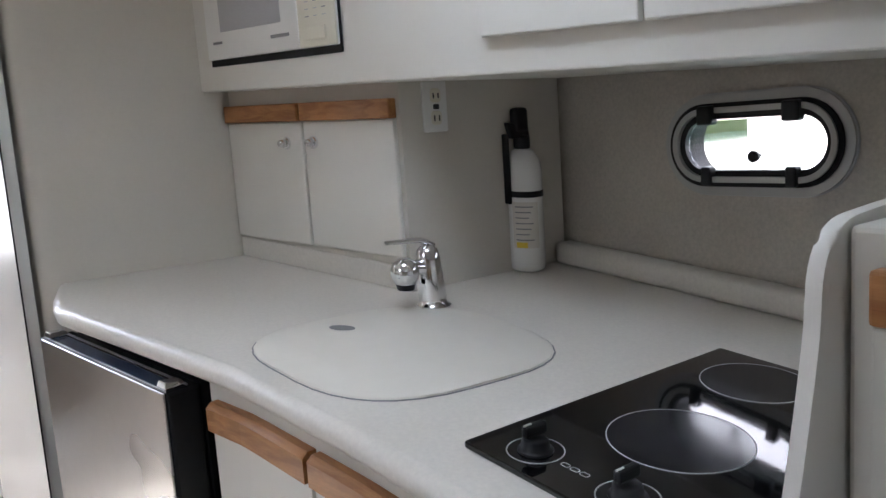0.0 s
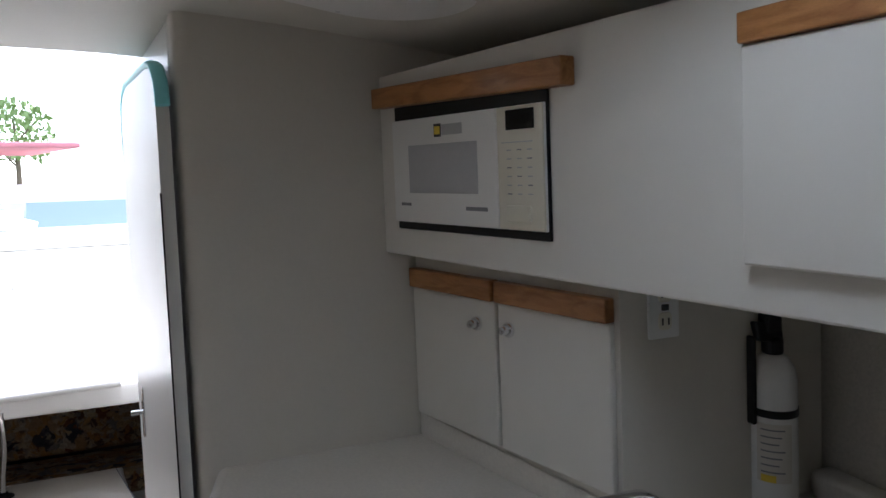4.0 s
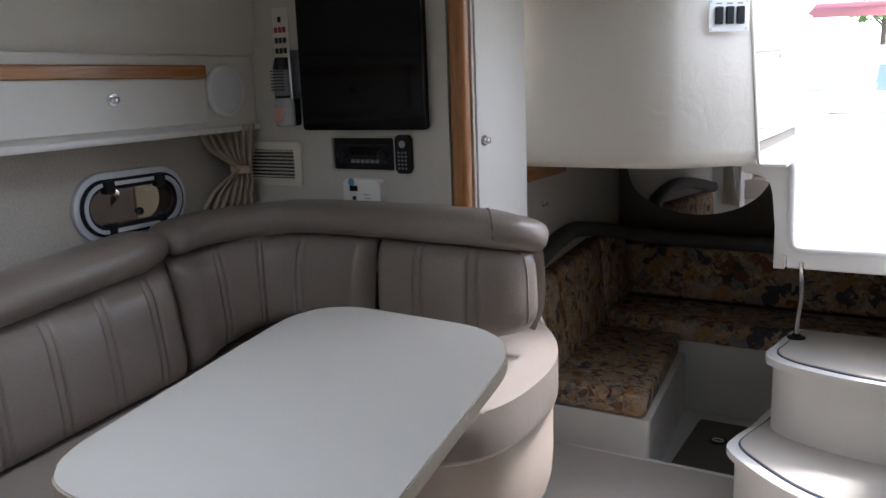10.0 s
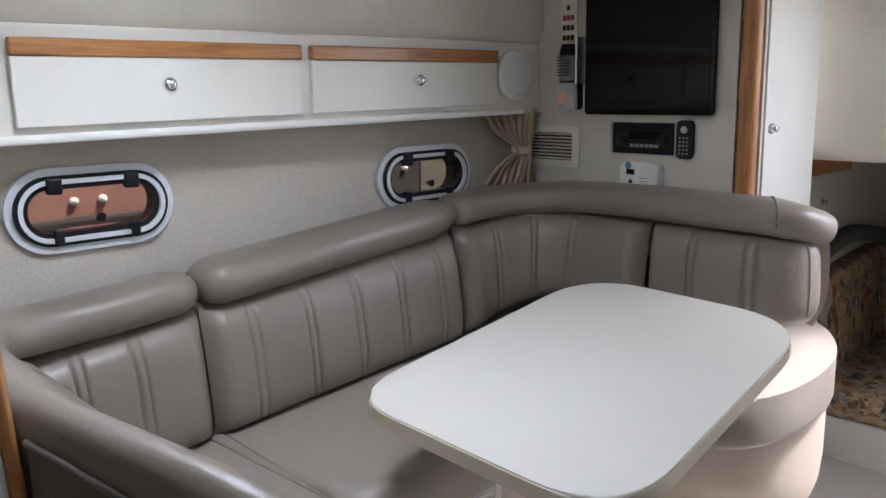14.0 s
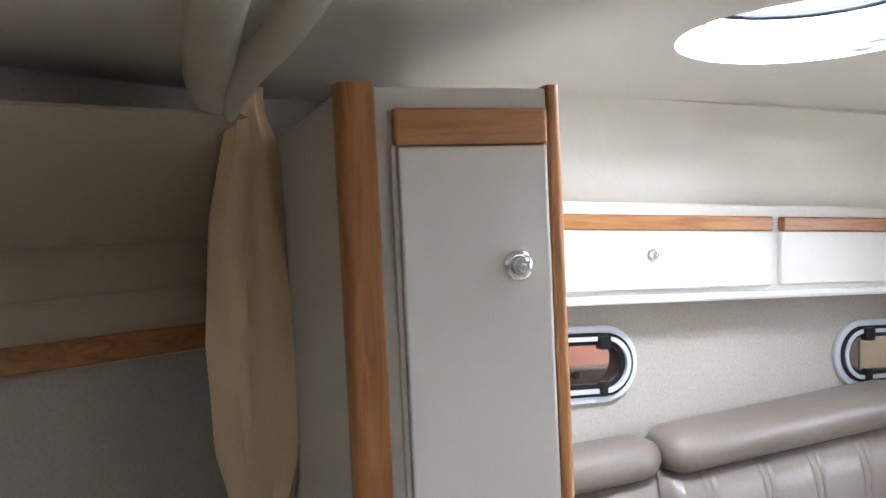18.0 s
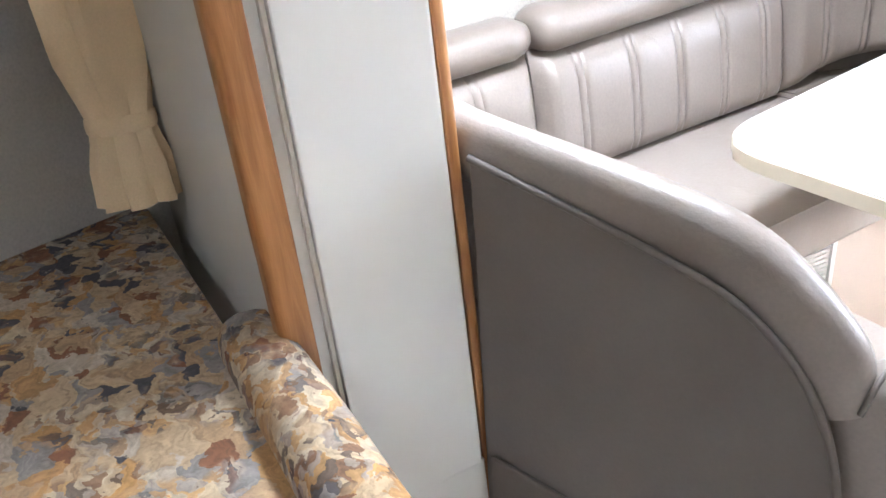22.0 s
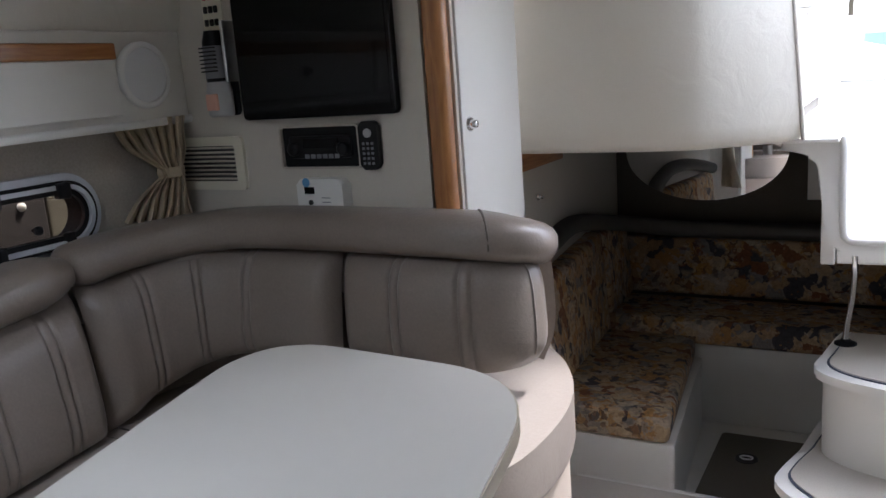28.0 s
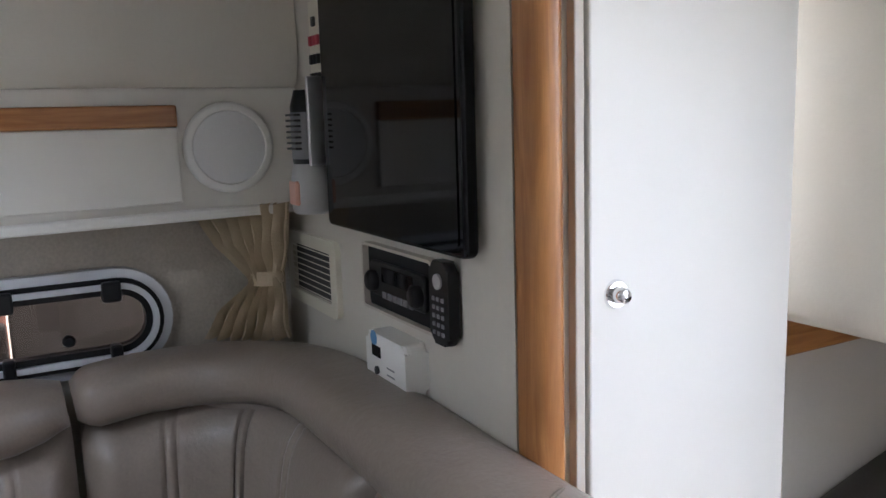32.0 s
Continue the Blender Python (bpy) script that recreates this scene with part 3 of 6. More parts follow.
structure("wall_aft_port", box(-1.92, 1.80, F - 0.2, -1.88, 3.9, 1.6), LINER, "beige lined hull side of the aft berth")
structure("wall_steps_side", box(0.20, 2.302, F - 0.2, 0.235, 2.558, 0.735), SHADELINING, "lined side beside the companionway steps with its shade painted in")
# Five unseen pieces added to stop daylight leaking into the aft berth.
structure("wall_aft_corner", box(0.2355, 2.546, F - 0.2, 0.34, 2.5585, 0.735), SHADELINING, "unseen corner piece added to keep daylight out of the aft berth")
structure("hull_bottom", box(-1.95, -2.4, -0.42, 1.30, 4.0, -0.38), GEL, "unseen plate added below the cabin to keep daylight out")
structure("wall_hull_starboard", box(1.26, 1.50, -0.379, 1.30, 4.0, 0.699), GEL, "unseen plate added to starboard to keep daylight out")
structure("wall_hull_stern", box(-1.95, 3.96, -0.379, 1.259, 4.0, 0.699), GEL, "unseen plate added astern to keep daylight out")
structure("side_deck", box(0.236, 1.575, -0.2, 1.20, 2.285, 1.66), GEL, "unseen block added outside the companionway to keep daylight out")
structure("wall_aft_starboard", box(0.30, 2.56, F - 0.2, 0.34, 3.84, 0.72), SHADELINING, "lined side of the aft berth with its shade painted in")

# moulded frame of the companionway
face = soft_poly([(-0.420, 1.034), (-0.283, 1.034), (-0.279, 0.785), (-0.255, 0.772), (0.075, 0.776), (0.075, 0.733), (-0.255, 0.735), (-0.305, 0.752), (-0.325, 0.83), (-0.338, 0.965), (-0.360, 0.998), (-0.430, 1.010)],
                 [0.004, 0.006, 0.03, 0.02, 0.003, 0.003, 0.03, 0.04, 0.05, 0.04, 0.03, 0.004])
frame_1 = tagged(part("companionway_frame", prism(face, 0.0, 0.040, 0.006, 2, Matrix(((1, 0, 0, 0), (0, 0, 1, 2.505), (0, 1, 0, 0), (0, 0, 0, 1)))), GEL),
                 "white moulded rim round the open companionway", "frame", "", "structure")
rim = [(-0.400, 2.500, 1.050), (-0.33, 2.505, 1.047), (-0.292, 2.51, 1.043), (-0.281, 2.51, 1.03), (-0.279, 2.51, 0.95), (-0.276, 2.51, 0.81), (-0.268, 2.51, 0.785), (-0.245, 2.51, 0.775), (-0.14, 2.51, 0.776), (0.075, 2.51, 0.780)]
structure("trim_companionway_lip", sweep(smooth_path(rim, 5), oval(0.011, 0.014, 12, 0.8), up=(0, 1, 0)), WHITEPLASTIC, "bright white lip of the companionway", True)
welt = [(-0.368 - 0.081 * (z - 1.05) * (1.0 if z < 1.6 else 1.35), 2.424, z) for z in (1.045, 1.20, 1.40, 1.58, 1.74)]
structure("trim_overhang_welt", sweep(smooth_path(welt, 5), oval(0.006, 0.007, 10), up=(0, 1, 0)), STITCH, "beige welt along the edge of the padded face", True)

# ---- ports: three oval opening port lights ----


def port_light(m, label, flange, glass, group="opening port lights"):
    """An oval port: flange, dark gasket, inner bright ring, glass, two hinges, two dogs and a knob."""
    t = thing("port_light", m, label, "porthole", group)
    out, mid, inn, gl = rounded(0.375, 0.188, 0.093), rounded(0.342, 0.155, 0.0765), rounded(0.326, 0.139, 0.0685), rounded(0.282, 0.095, 0.0465)
    part("flange", ring(out, mid, 0.0, 0.012), flange, t)
    part("gasket", ring(mid, inn, 0.0, 0.020), RUBBER, t)
    part("rim", ring(rounded(0.379, 0.192, 0.095), out, 0.0, 0.006), GREYPLASTIC, t)
    part("inner_ring", ring(inn, rounded(0.305, 0.118, 0.058), -0.01, 0.024), flange, t)
    part("glass_frame", ring(rounded(0.305, 0.118, 0.058), gl, -0.012, 0.014), BLACK, t)
    g = part("pane", prism(gl, -0.002, 0.003), glass, t, "glass pane")
    g.visible_shadow = False
    for sx in (-0.085, 0.085):
        part("hinge", box(sx - 0.016, 0.038, 0.01, sx + 0.016, 0.074, 0.036, 0.005), BLACK, t)
        part("dog", box(sx - 0.010, -0.076, 0.01, sx + 0.010, -0.040, 0.034, 0.004), BLACK, t)
    part("knob", lathe([(0.004, 0.0), (0.004, 0.012), (0.010, 0.014), (0.011, 0.022), (0.007, 0.027)], 14, Matrix.Translation((0.01, -0.022, 0.003))), BLACK, t)
    part("liner", ring(rounded(0.325, 0.138, 0.068), rounded(0.312, 0.122, 0.06), -0.07, -0.008), BLACK, t)
    return t


port_light(face_x(PORT + 0.002, 1.335, 1.017), "oval opening port with bright aluminium frame in the fabric hull side", PORTRING, SMOKEGLASS)
port_light(face_x(PORT + 0.002, 0.331, 1.031), "oval opening port with bright aluminium frame beside the dinette locker", PORTRING, SMOKEGLASS)
port_light(face_x(STAR - 0.002, 0.468, 1.008, -1), "oval opening port with grey frame above the galley", GREYFRAME, SMOKEGLASS)

# ---- deck hatches ----


def deck_hatch(x, y, size, label):
    tilt = math.degrees(math.atan(2 * (0.008 if x < -0.28 else 0.08) * (x + 0.28)))
    t = thing("deck_hatch", Matrix.Translation((x, y, roof(x, y))) @ pose(0, 0, 0, 0, tilt, 0) @ Matrix.Diagonal((size, size, 1, 1)), label, "hatch", "round deck hatches")
    part("trim_ring", lathe([(0.209, 0.03), (0.215, 0.03), (0.217, 0.006), (0.253, 0.004), (0.255, -0.004), (0.247, -0.013), (0.227, -0.016), (0.215, -0.012), (0.209, 0.0)], 48, None, True), WHITEPLASTIC, t, smooth=True)
    part("tunnel", lathe([(0.210, 0.028), (0.214, 0.028), (0.226, 0.085), (0.221, 0.085)], 48, None, True), WHITEPLASTIC, t, smooth=True)
    part("frame_ring", lathe([(0.203, 0.040), (0.221, 0.044), (0.224, 0.058), (0.205, 0.056)], 48, None, True), ALUMINIUM, t, smooth=True)
    part("seal", lathe([(0.193, 0.060), (0.224, 0.060), (0.224, 0.068), (0.193, 0.068)], 48, None, True), RUBBER, t, smooth=True)
    # Added diffusing lid: no direct sun falls through the hatch.
    part("lid", lathe([(0.222, 0.074), (0.222, 0.084), (0.150, 0.094), (0.060, 0.098), (0.002, 0.099), (0.002, 0.093), (0.060, 0.092), (0.150, 0.088)], 48, None, True), LIDACRYLIC, t, "milky acrylic lid added to keep out direct sun", True)
    side = math.radians(-68 if x < -0.28 else 60)
    for k, dirn in enumerate((side, side + math.pi)):
        m = Matrix.Rotation(dirn, 4, 'Z')
        part("latch_body", box(0.178, -0.017, 0.0, 0.214, 0.017, 0.042, 0.006), GREYPLASTIC, t, m=m)
        part("latch_lever", box(0.186, -0.060, -0.004, 0.202, 0.022, 0.008, 0.004), GREYPLASTIC, t, m=m)
        part("latch_cap", lathe([(0.019, 0.0), (0.019, -0.010), (0.016, -0.014), (0.004, -0.015)], 18, Matrix.Translation((0.194, 0, 0))), WHITEPLASTIC, t, m=m)
    return t


deck_hatch(*HATCHES[0], "round deck hatch with white rim over the dinette")
deck_hatch(*HATCHES[1], "round deck hatch with white rim over the galley")
deck_hatch(*HATCHES[2], "round deck hatch with white rim over the bow berth")

# ---- the port side: lockers over the dinette ----


def knob(name, m, parent, r=0.017):
    """A chrome push knob in its round rosette."""
    k = part(name, lathe([(r, 0.0), (r, 0.003), (r * 0.86, 0.007), (r * 0.62, 0.007), (r * 0.58, 0.012), (r * 0.52, 0.020), (r * 0.38, 0.022)], 20, m), CHROME, parent, "chrome push knob", True)
    return k


def slope(y, y0, z0, y1, z1):
    return z0 + (z1 - z0) * (y - y0) / (y1 - y0)


def lid(y):
    return slope(y, 0.35, 1.409, 1.65, 1.404)


def foot(y):
    return slope(y, 0.35, 1.199, 1.65, 1.209)


XL = -1.735
locker = thing("dinette_locker", (PORT, 0.9, 1.3), "long cream overhead locker with wood-topped flaps on the hull side", "locker")
off = Matrix.Translation((-PORT, -0.9, -1.3))


def under(bm, parent_off):
    bmesh.ops.transform(bm, matrix=parent_off, verts=bm.verts)
    return bm


Y0, Y1 = -0.10, 1.752
part("body", under(hexa([(PORT, Y0, foot(Y0)), (XL, Y0, foot(Y0)), (XL, Y1, foot(Y1)), (PORT, Y1, foot(Y1)),
                         (PORT, Y0, lid(Y0) + 0.015), (XL, Y0, lid(Y0) + 0.015), (XL, Y1, lid(Y1) + 0.015), (PORT, Y1, lid(Y1) + 0.015)], 0.006), off), LAMINATE, locker)
part("lip", under(sweep([Vector((XL + 0.004, Y0, foot(Y0) - 0.004)), Vector((XL + 0.004, Y1, foot(Y1) - 0.004))], oval(0.006, 0.010, 10)), off), GEL, locker)
for ya, yb, yk, zk in ((0.16, 0.829, 0.482, 1.300), (0.860, 1.536, 1.216, 1.304)):
    x1 = XL + 0.018
    d = part("flap", under(hexa([(XL + 0.002, ya, foot(ya) + 0.020), (x1, ya, foot(ya) + 0.020), (x1, yb, foot(yb) + 0.02), (XL + 0.002, yb, foot(yb) + 0.02),
                                 (XL + 0.002, ya, lid(ya) - 0.05), (x1, ya, lid(ya) - 0.05), (x1, yb, lid(yb) - 0.05), (XL + 0.002, yb, lid(yb) - 0.05)], 0.003), off), LAMINATE, locker, "cream hinged flap")
    part("wood_pull", under(hexa([(XL + 0.002, ya, lid(ya) - 0.05), (x1 + 0.006, ya, lid(ya) - 0.05), (x1 + 0.006, yb, lid(yb) - 0.05), (XL + 0.002, yb, lid(yb) - 0.05),
                                  (XL + 0.002, ya, lid(ya) - 0.014), (x1 + 0.006, ya, lid(ya) - 0.014), (x1 + 0.006, yb, lid(yb) - 0.014), (XL + 0.002, yb, lid(yb) - 0.014)], 0.004), off), WOODY, d, "cherry wood pull strip")
    knob("knob", off @ face_x(x1, yk, zk), d)

# padded vinyl panel between locker and headliner
rows = []
for i in range(13):
    y = -0.12 + 1.87 * i / 12
    r = []
    for u, w in ((-0.055, 0.0), (0.0, 0.004), (0.020, 0.018), (0.030, 0.05), (0.030, 0.10), (0.026, 0.15), (0.05, 0.20), (0.10, 0.24)):
        r.append((XL - 0.03 + u, y, min(lid(y) + 0.018 + w, roof(XL + u, y) + 0.0)))
    rows.append(r)
tagged(part("padded_panel", thicken(surface(rows), 0.02), VINYL, smooth=True), "padded cream vinyl panel above the overhead locker", "wall panel", "", "structure")

# speaker at the end of the locker
sp = thing("speaker", face_x(XL + 0.002, 1.622, 1.317), "round white speaker with perforated grille on the locker end", "speaker")
part("rim", lathe([(0.078, 0.0), (0.078, 0.006), (0.072, 0.012), (0.064, 0.012), (0.062, 0.006)], 36), WHITEPLASTIC, sp, smooth=True)
part("grille", lathe([(0.064, 0.004), (0.062, 0.009), (0.03, 0.012)], 36), material("white_perforated_grille", (0.72, 0.72, 0.72), 0.5, grain=0.25, scale=1200), sp, smooth=True)

# ---- TV bulkhead ----
WY = 1.752
tv = thing("television", face_y(-1.312, WY - 0.012, 1.401), "flat black television on the bulkhead above the settee", "television")
part("housing", prism(rounded(0.432, 0.415, 0.012, 4), 0.0, 0.020, 0.005), SCREEN, tv)
part("screen", prism(rounded(0.406, 0.385, 0.004, 2), 0.0202, 0.0215), SCREEN, tv, "glossy black screen")
part("bracket", box(-0.1, -0.1, -0.012, 0.1, 0.1, 0.0), STEEL, tv)

sw = thing("breaker_panel", face_y(-1.610, WY, 1.468), "ivory switch panel with rows of small dark slots", "switch panel")
part("plate", prism(rounded(0.062, 0.17, 0.004, 2), 0.0, 0.006, 0.002), IVORYPLASTIC, sw)
for r_ in range(5):
    for c_ in range(3):
        if (r_, c_) not in ((4, 0), (4, 2)):
            part("switch", box(-0.017 + c_ * 0.016 - 0.005, -0.07 + r_ * 0.03 - 0.008, 0.006, -0.017 + c_ * 0.016 + 0.005, -0.07 + r_ * 0.03 + 0.008, 0.012, 0.002), DARKINK if r_ != 3 else REDPAINT, sw)

torch = thing("rechargeable_torch", face_y(-1.588, WY, 1.307), "black and silver rechargeable torch in its wall holder", "torch")
part("holder", prism(rounded(0.066, 0.20, 0.012, 4), 0.0, 0.012, 0.004), BLACK, torch)
part("body", lathe([(0.024, -0.02), (0.027, -0.015), (0.027, 0.075), (0.022, 0.092), (0.020, 0.10)], 20, pose(0, 0, 0.036, -90)), BLACK, torch, smooth=True)
part("grip", lathe([(0.0275, -0.045), (0.0275, 0.03)], 20, pose(0, 0.035, 0.036, -90)), INK, torch, "ribbed dark grey grip", True)
for i in range(7):
    part("rib", box(-0.022, 0.005 + i * 0.009, 0.055, 0.022, 0.0085 + i * 0.009, 0.066, 0.001), DARKINK, torch)
part("head", lathe([(0.026, -0.10), (0.031, -0.094), (0.031, -0.04), (0.027, -0.018)], 20, pose(0, 0, 0.036, -90)), GREYPLASTIC, torch, "grey lamp head", True)
part("lens", box(-0.018, -0.085, 0.058, 0.018, -0.045, 0.0685, 0.004), REDLENS, torch, "pale red lens")
part("bracket", box(0.036, -0.02, 0.0, 0.044, 0.12, 0.05, 0.002), ALUMINIUM, torch)

vent = thing("air_vent", face_y(-1.686, WY, 1.090), "cream louvred air vent on the bulkhead", "air vent")
part("frame", ring(rounded(0.246, 0.132, 0.014, 4), rounded(0.19, 0.088, 0.004, 4), 0.0, 0.010), IVORYPLASTIC, vent)
part("backing", box(-0.095, -0.044, 0.0004, 0.095, 0.044, 0.002), DARKINK, vent)
for i in range(8):
    z = -0.0385 + i * 0.0110
    part("slat", hexa([(-0.0945, z - 0.003, 0.002), (0.0945, z - 0.003, 0.002), (0.0945, z - 0.0018, 0.002), (-0.0945, z - 0.0018, 0.002),
                       (-0.0945, z + 0.001, 0.010), (0.0945, z + 0.001, 0.010), (0.0945, z + 0.0032, 0.010), (-0.0945, z + 0.0032, 0.010)]), IVORYPLASTIC, vent)

radio = thing("car_stereo", face_y(-1.328, WY, 1.125), "black marine stereo set into the bulkhead", "stereo")
part("surround", ring(rounded(0.226, 0.100, 0.008, 4), rounded(0.218, 0.092, 0.006, 4), 0.0, 0.014), STITCH, radio)
part("fascia", prism(rounded(0.2178, 0.0918, 0.006, 4), 0.0006, 0.004), RUBBER, radio)
part("front_plate", prism(rounded(0.176, 0.052, 0.008, 4), 0.004, 0.012, 0.003), BLACK, radio)
part("display", box(-0.045, -0.002, 0.012, 0.055, 0.02, 0.0135, 0.001), SCREEN, radio)
for sx in (-0.072, 0.07):
    part("dial", lathe([(0.016, 0.012), (0.016, 0.02), (0.012, 0.024)], 20, Matrix.Translation((sx, -0.004, 0))), BLACK, radio, smooth=True)
for i in range(6):
    part("button", box(-0.042 + i * 0.017, -0.026, 0.012, -0.029 + i * 0.017, -0.016, 0.0145, 0.001), INK, radio)

remote = thing("remote_control", face_y(-1.186, WY, 1.126), "black remote control in a wall clip beside the stereo", "remote control")
part("body", prism(rounded(0.050, 0.108, 0.012, 5), 0.004, 0.020, 0.005), BLACK, remote)
part("clip", box(-0.016, -0.04, 0.0, 0.016, 0.04, 0.004), BLACK, remote)
part("nav_ring", lathe([(0.010, 0.020), (0.010, 0.023), (0.006, 0.023)], 16, Matrix.Translation((0, 0.028, 0))), GREYPLASTIC, remote)
for r_ in range(5):
    for c_ in range(3):
        part("button", box(-0.016 + c_ * 0.0115, -0.042 + r_ * 0.011, 0.020, -0.009 + c_ * 0.0115, -0.036 + r_ * 0.011, 0.022, 0.001), INK, remote)

co = thing("gas_alarm", face_y(-1.322, WY, 1.016), "white carbon monoxide alarm with small display", "alarm")
part("housing", prism(rounded(0.130, 0.076, 0.012, 5), 0.0, 0.036, 0.010), WHITEPLASTIC, co)
part("display", box(-0.042, 0.004, 0.0358, -0.014, 0.020, 0.0372), SCREEN, co)
part("test_button", lathe([(0.006, 0.035), (0.006, 0.039), (0.004, 0.04)], 14, Matrix.Translation((-0.026, -0.016, 0))), DARKINK, co)
part("sticker", lathe([(0.011, 0.0358), (0.011, 0.0365)], 18, Matrix.Translation((-0.036, 0.030, 0))), BLUEINK, co, "blue round sticker")
for i in range(2):
    part("print_line", box(0.005, -0.006 - i * 0.010, 0.0358, 0.03, -0.004 - i * 0.010, 0.0364), INK, co)

# ---- wood corner post and hanging locker beyond ----
post = thing("corner_post", (-1.010, 1.782, F), "varnished cherry corner post at the end of the bulkhead", "post")
part("moulding", prism(soft_poly([(-0.028, -0.036), (0.012, -0.031), (0.020, 0.0), (-0.024, 0.010)], [0.008, 0.024, 0.012, 0.004]), 0.0, 1.74), WOODZ, post, smooth=True)

hl = thing("hanging_locker", (-1.012, 1.955, F), "tall cream hanging locker with a wood-topped door", "locker")
part("body", hexa([(-0.55, -0.160, 0), (0.0, -0.160, 0), (-0.012, 0.200, 0), (-0.55, 0.205, 0), (-0.55, -0.160, 1.72), (0.0, -0.160, 1.72), (-0.012, 0.200, 1.72), (-0.55, 0.205, 1.72)]), LAMINATE, hl)
dr = part("door", hexa([(0.002, -0.140, 0.10), (0.020, -0.140, 0.10), (0.008, 0.200, 0.10), (-0.010, 0.200, 0.10),
                        (0.002, -0.140, 1.670), (0.020, -0.140, 1.670), (0.008, 0.200, 1.670), (-0.010, 0.200, 1.670)], 0.003), LAMINATE, hl, "plain cream door")
part("door_edge", box(0.002, -0.156, 0.10, 0.016, -0.143, 1.70, 0.002), STITCH, hl)
part("wood_pull", hexa([(0.002, -0.140, 1.672), (0.026, -0.140, 1.672), (0.014, 0.200, 1.672), (-0.010, 0.200, 1.672),
                        (0.002, -0.140, 1.712), (0.026, -0.140, 1.712), (0.014, 0.200, 1.712), (-0.010, 0.200, 1.712)], 0.004), WOODY, dr)
knob("knob", face_x(0.016, -0.103, 1.226), dr)

# ---- dinette settee ----


def seat_z(y):
    return 0.425 + 0.085 * y


def roll_z(y):
    return slope(y, 0.50, 0.826, 1.40, 0.918)


settee = thing("settee", (-1.5, 0.8, F), "taupe leather U-shaped dinette settee with channelled backs and beige base", "settee")
so = Matrix.Translation((1.5, -0.8, -F))

# seat cushions, in three sections, and the base below
side_poly = soft_poly([(-1.80, 0.532), (-1.15, 0.532), (-1.15, 1.32), (-1.80, 1.32)], [0.02, 0.16, 0.16, 0.02])
fore_poly = soft_poly([(-1.80, -0.02), (-1.03, -0.01), (-0.57, 0.20), (-0.485, 0.34), (-0.63, 0.555), (-1.02, 0.560), (-1.10, 0.527), (-1.80, 0.527)], [0.02, 0.05, 0.06, 0.10, 0.20, 0.08, 0.06, 0.02])
aft_poly = soft_poly([(-1.80, 1.325), (-0.93, 1.325), (-0.755, 1.45), (-0.728, 1.77), (-0.86, 2.00), (-1.03, 2.06), (-1.05, 1.745), (-1.80, 1.745)],
                     [0.02, 0.18, 0.16, 0.17, 0.12, 0.03, 0.02, 0.02])


def cushion(poly, zb, name, label):
    bm = prism(poly, 0, 1, 0.0)
    for v in bm.verts:
        v.co.z = seat_z(v.co.y) - (0.0 if v.co.z > 0.5 else zb)
    tops = [e for e in bm.edges if all(abs(v.co.z - seat_z(v.co.y)) < 1e-4 for v in e.verts)]
    lows = [e for e in bm.edges if all(abs(v.co.z - seat_z(v.co.y) + zb) < 1e-4 for v in e.verts)]
    bmesh.ops.bevel(bm, geom=tops, offset=0.045, segments=5, profile=0.5, affect='EDGES')
    bmesh.ops.bevel(bm, geom=[e for e in lows if e.is_valid], offset=0.02, segments=3, profile=0.5, affect='EDGES')
    return part(name, under(bm, so), SEATVINYL, settee, label, True)


cushion(side_poly, 0.13, "seat_cushion", "taupe leather seat cushion")
cushion(fore_poly, 0.26, "seat_cushion", "taupe leather seat cushion by the locker")
cushion(aft_poly, 0.13, "seat_cushion", "taupe leather end seat cushion with rounded nose")


def shrink(poly, d):
    c = Vector((sum(p[0] for p in poly) / len(poly), sum(p[1] for p in poly) / len(poly)))
    return [tuple(Vector(p) + (c - Vector(p)).normalized() * d) for p in poly]


for poly in (soft_poly([(-1.80, 0.45), (-1.188, 0.45), (-1.188, 1.42), (-1.80, 1.42)], [0.01, 0.01, 0.01, 0.01]),
             soft_poly([(-1.80, 0.0), (-1.02, 0.01), (-0.66, 0.20), (-0.60, 0.34), (-0.71, 0.47), (-1.80, 0.47)], [0.02, 0.05, 0.06, 0.12, 0.16, 0.02])):
    bm = prism(poly, F, 0.3)
    for v in bm.verts:
        if v.co.z > 0.2:
            v.co.z = seat_z(v.co.y) - 0.125
    part("base", under(bm, so), BASEVINYL, settee, "beige vinyl seat base", True)
wide = soft_poly([(-1.80, 1.44), (-1.02, 1.42), (-0.80, 1.50), (-0.748, 1.78), (-0.87, 1.98), (-1.03, 2.04), (-1.05, 1.745), (-1.80, 1.745)], [0.02, 0.2, 0.16, 0.16, 0.10, 0.02, 0.02, 0.02])
foot_line = soft_poly([(-1.80, 1.68), (-1.20, 1.70), (-1.02, 1.74), (-0.945, 1.86), (-0.92, 2.00), (-1.03, 2.05), (-1.05, 1.80), (-1.80, 1.80)], [0.02, 0.2, 0.10, 0.10, 0.03, 0.02, 0.01, 0.01])
rows = []
for z, k in ((F, 1.0), (-0.02, 0.86), (0.04, 0.64), (0.10, 0.38), (0.16, 0.17), (0.22, 0.05), (0.29, 0.0), (None, 0.0)):
    ringline = [Vector((*a, 0)).lerp(Vector((*b, 0)), k) for a, b in zip(wide, foot_line)]
    rows.append([(p.x, p.y, seat_z(p.y) - 0.125 if z is None else z) for p in ringline + ringline[:1]])
part("base", under(surface(rows), so), BASEVINYL, settee, "beige vinyl seat base curving in to the floor", True)

# backs: channelled cushions with a bolster above


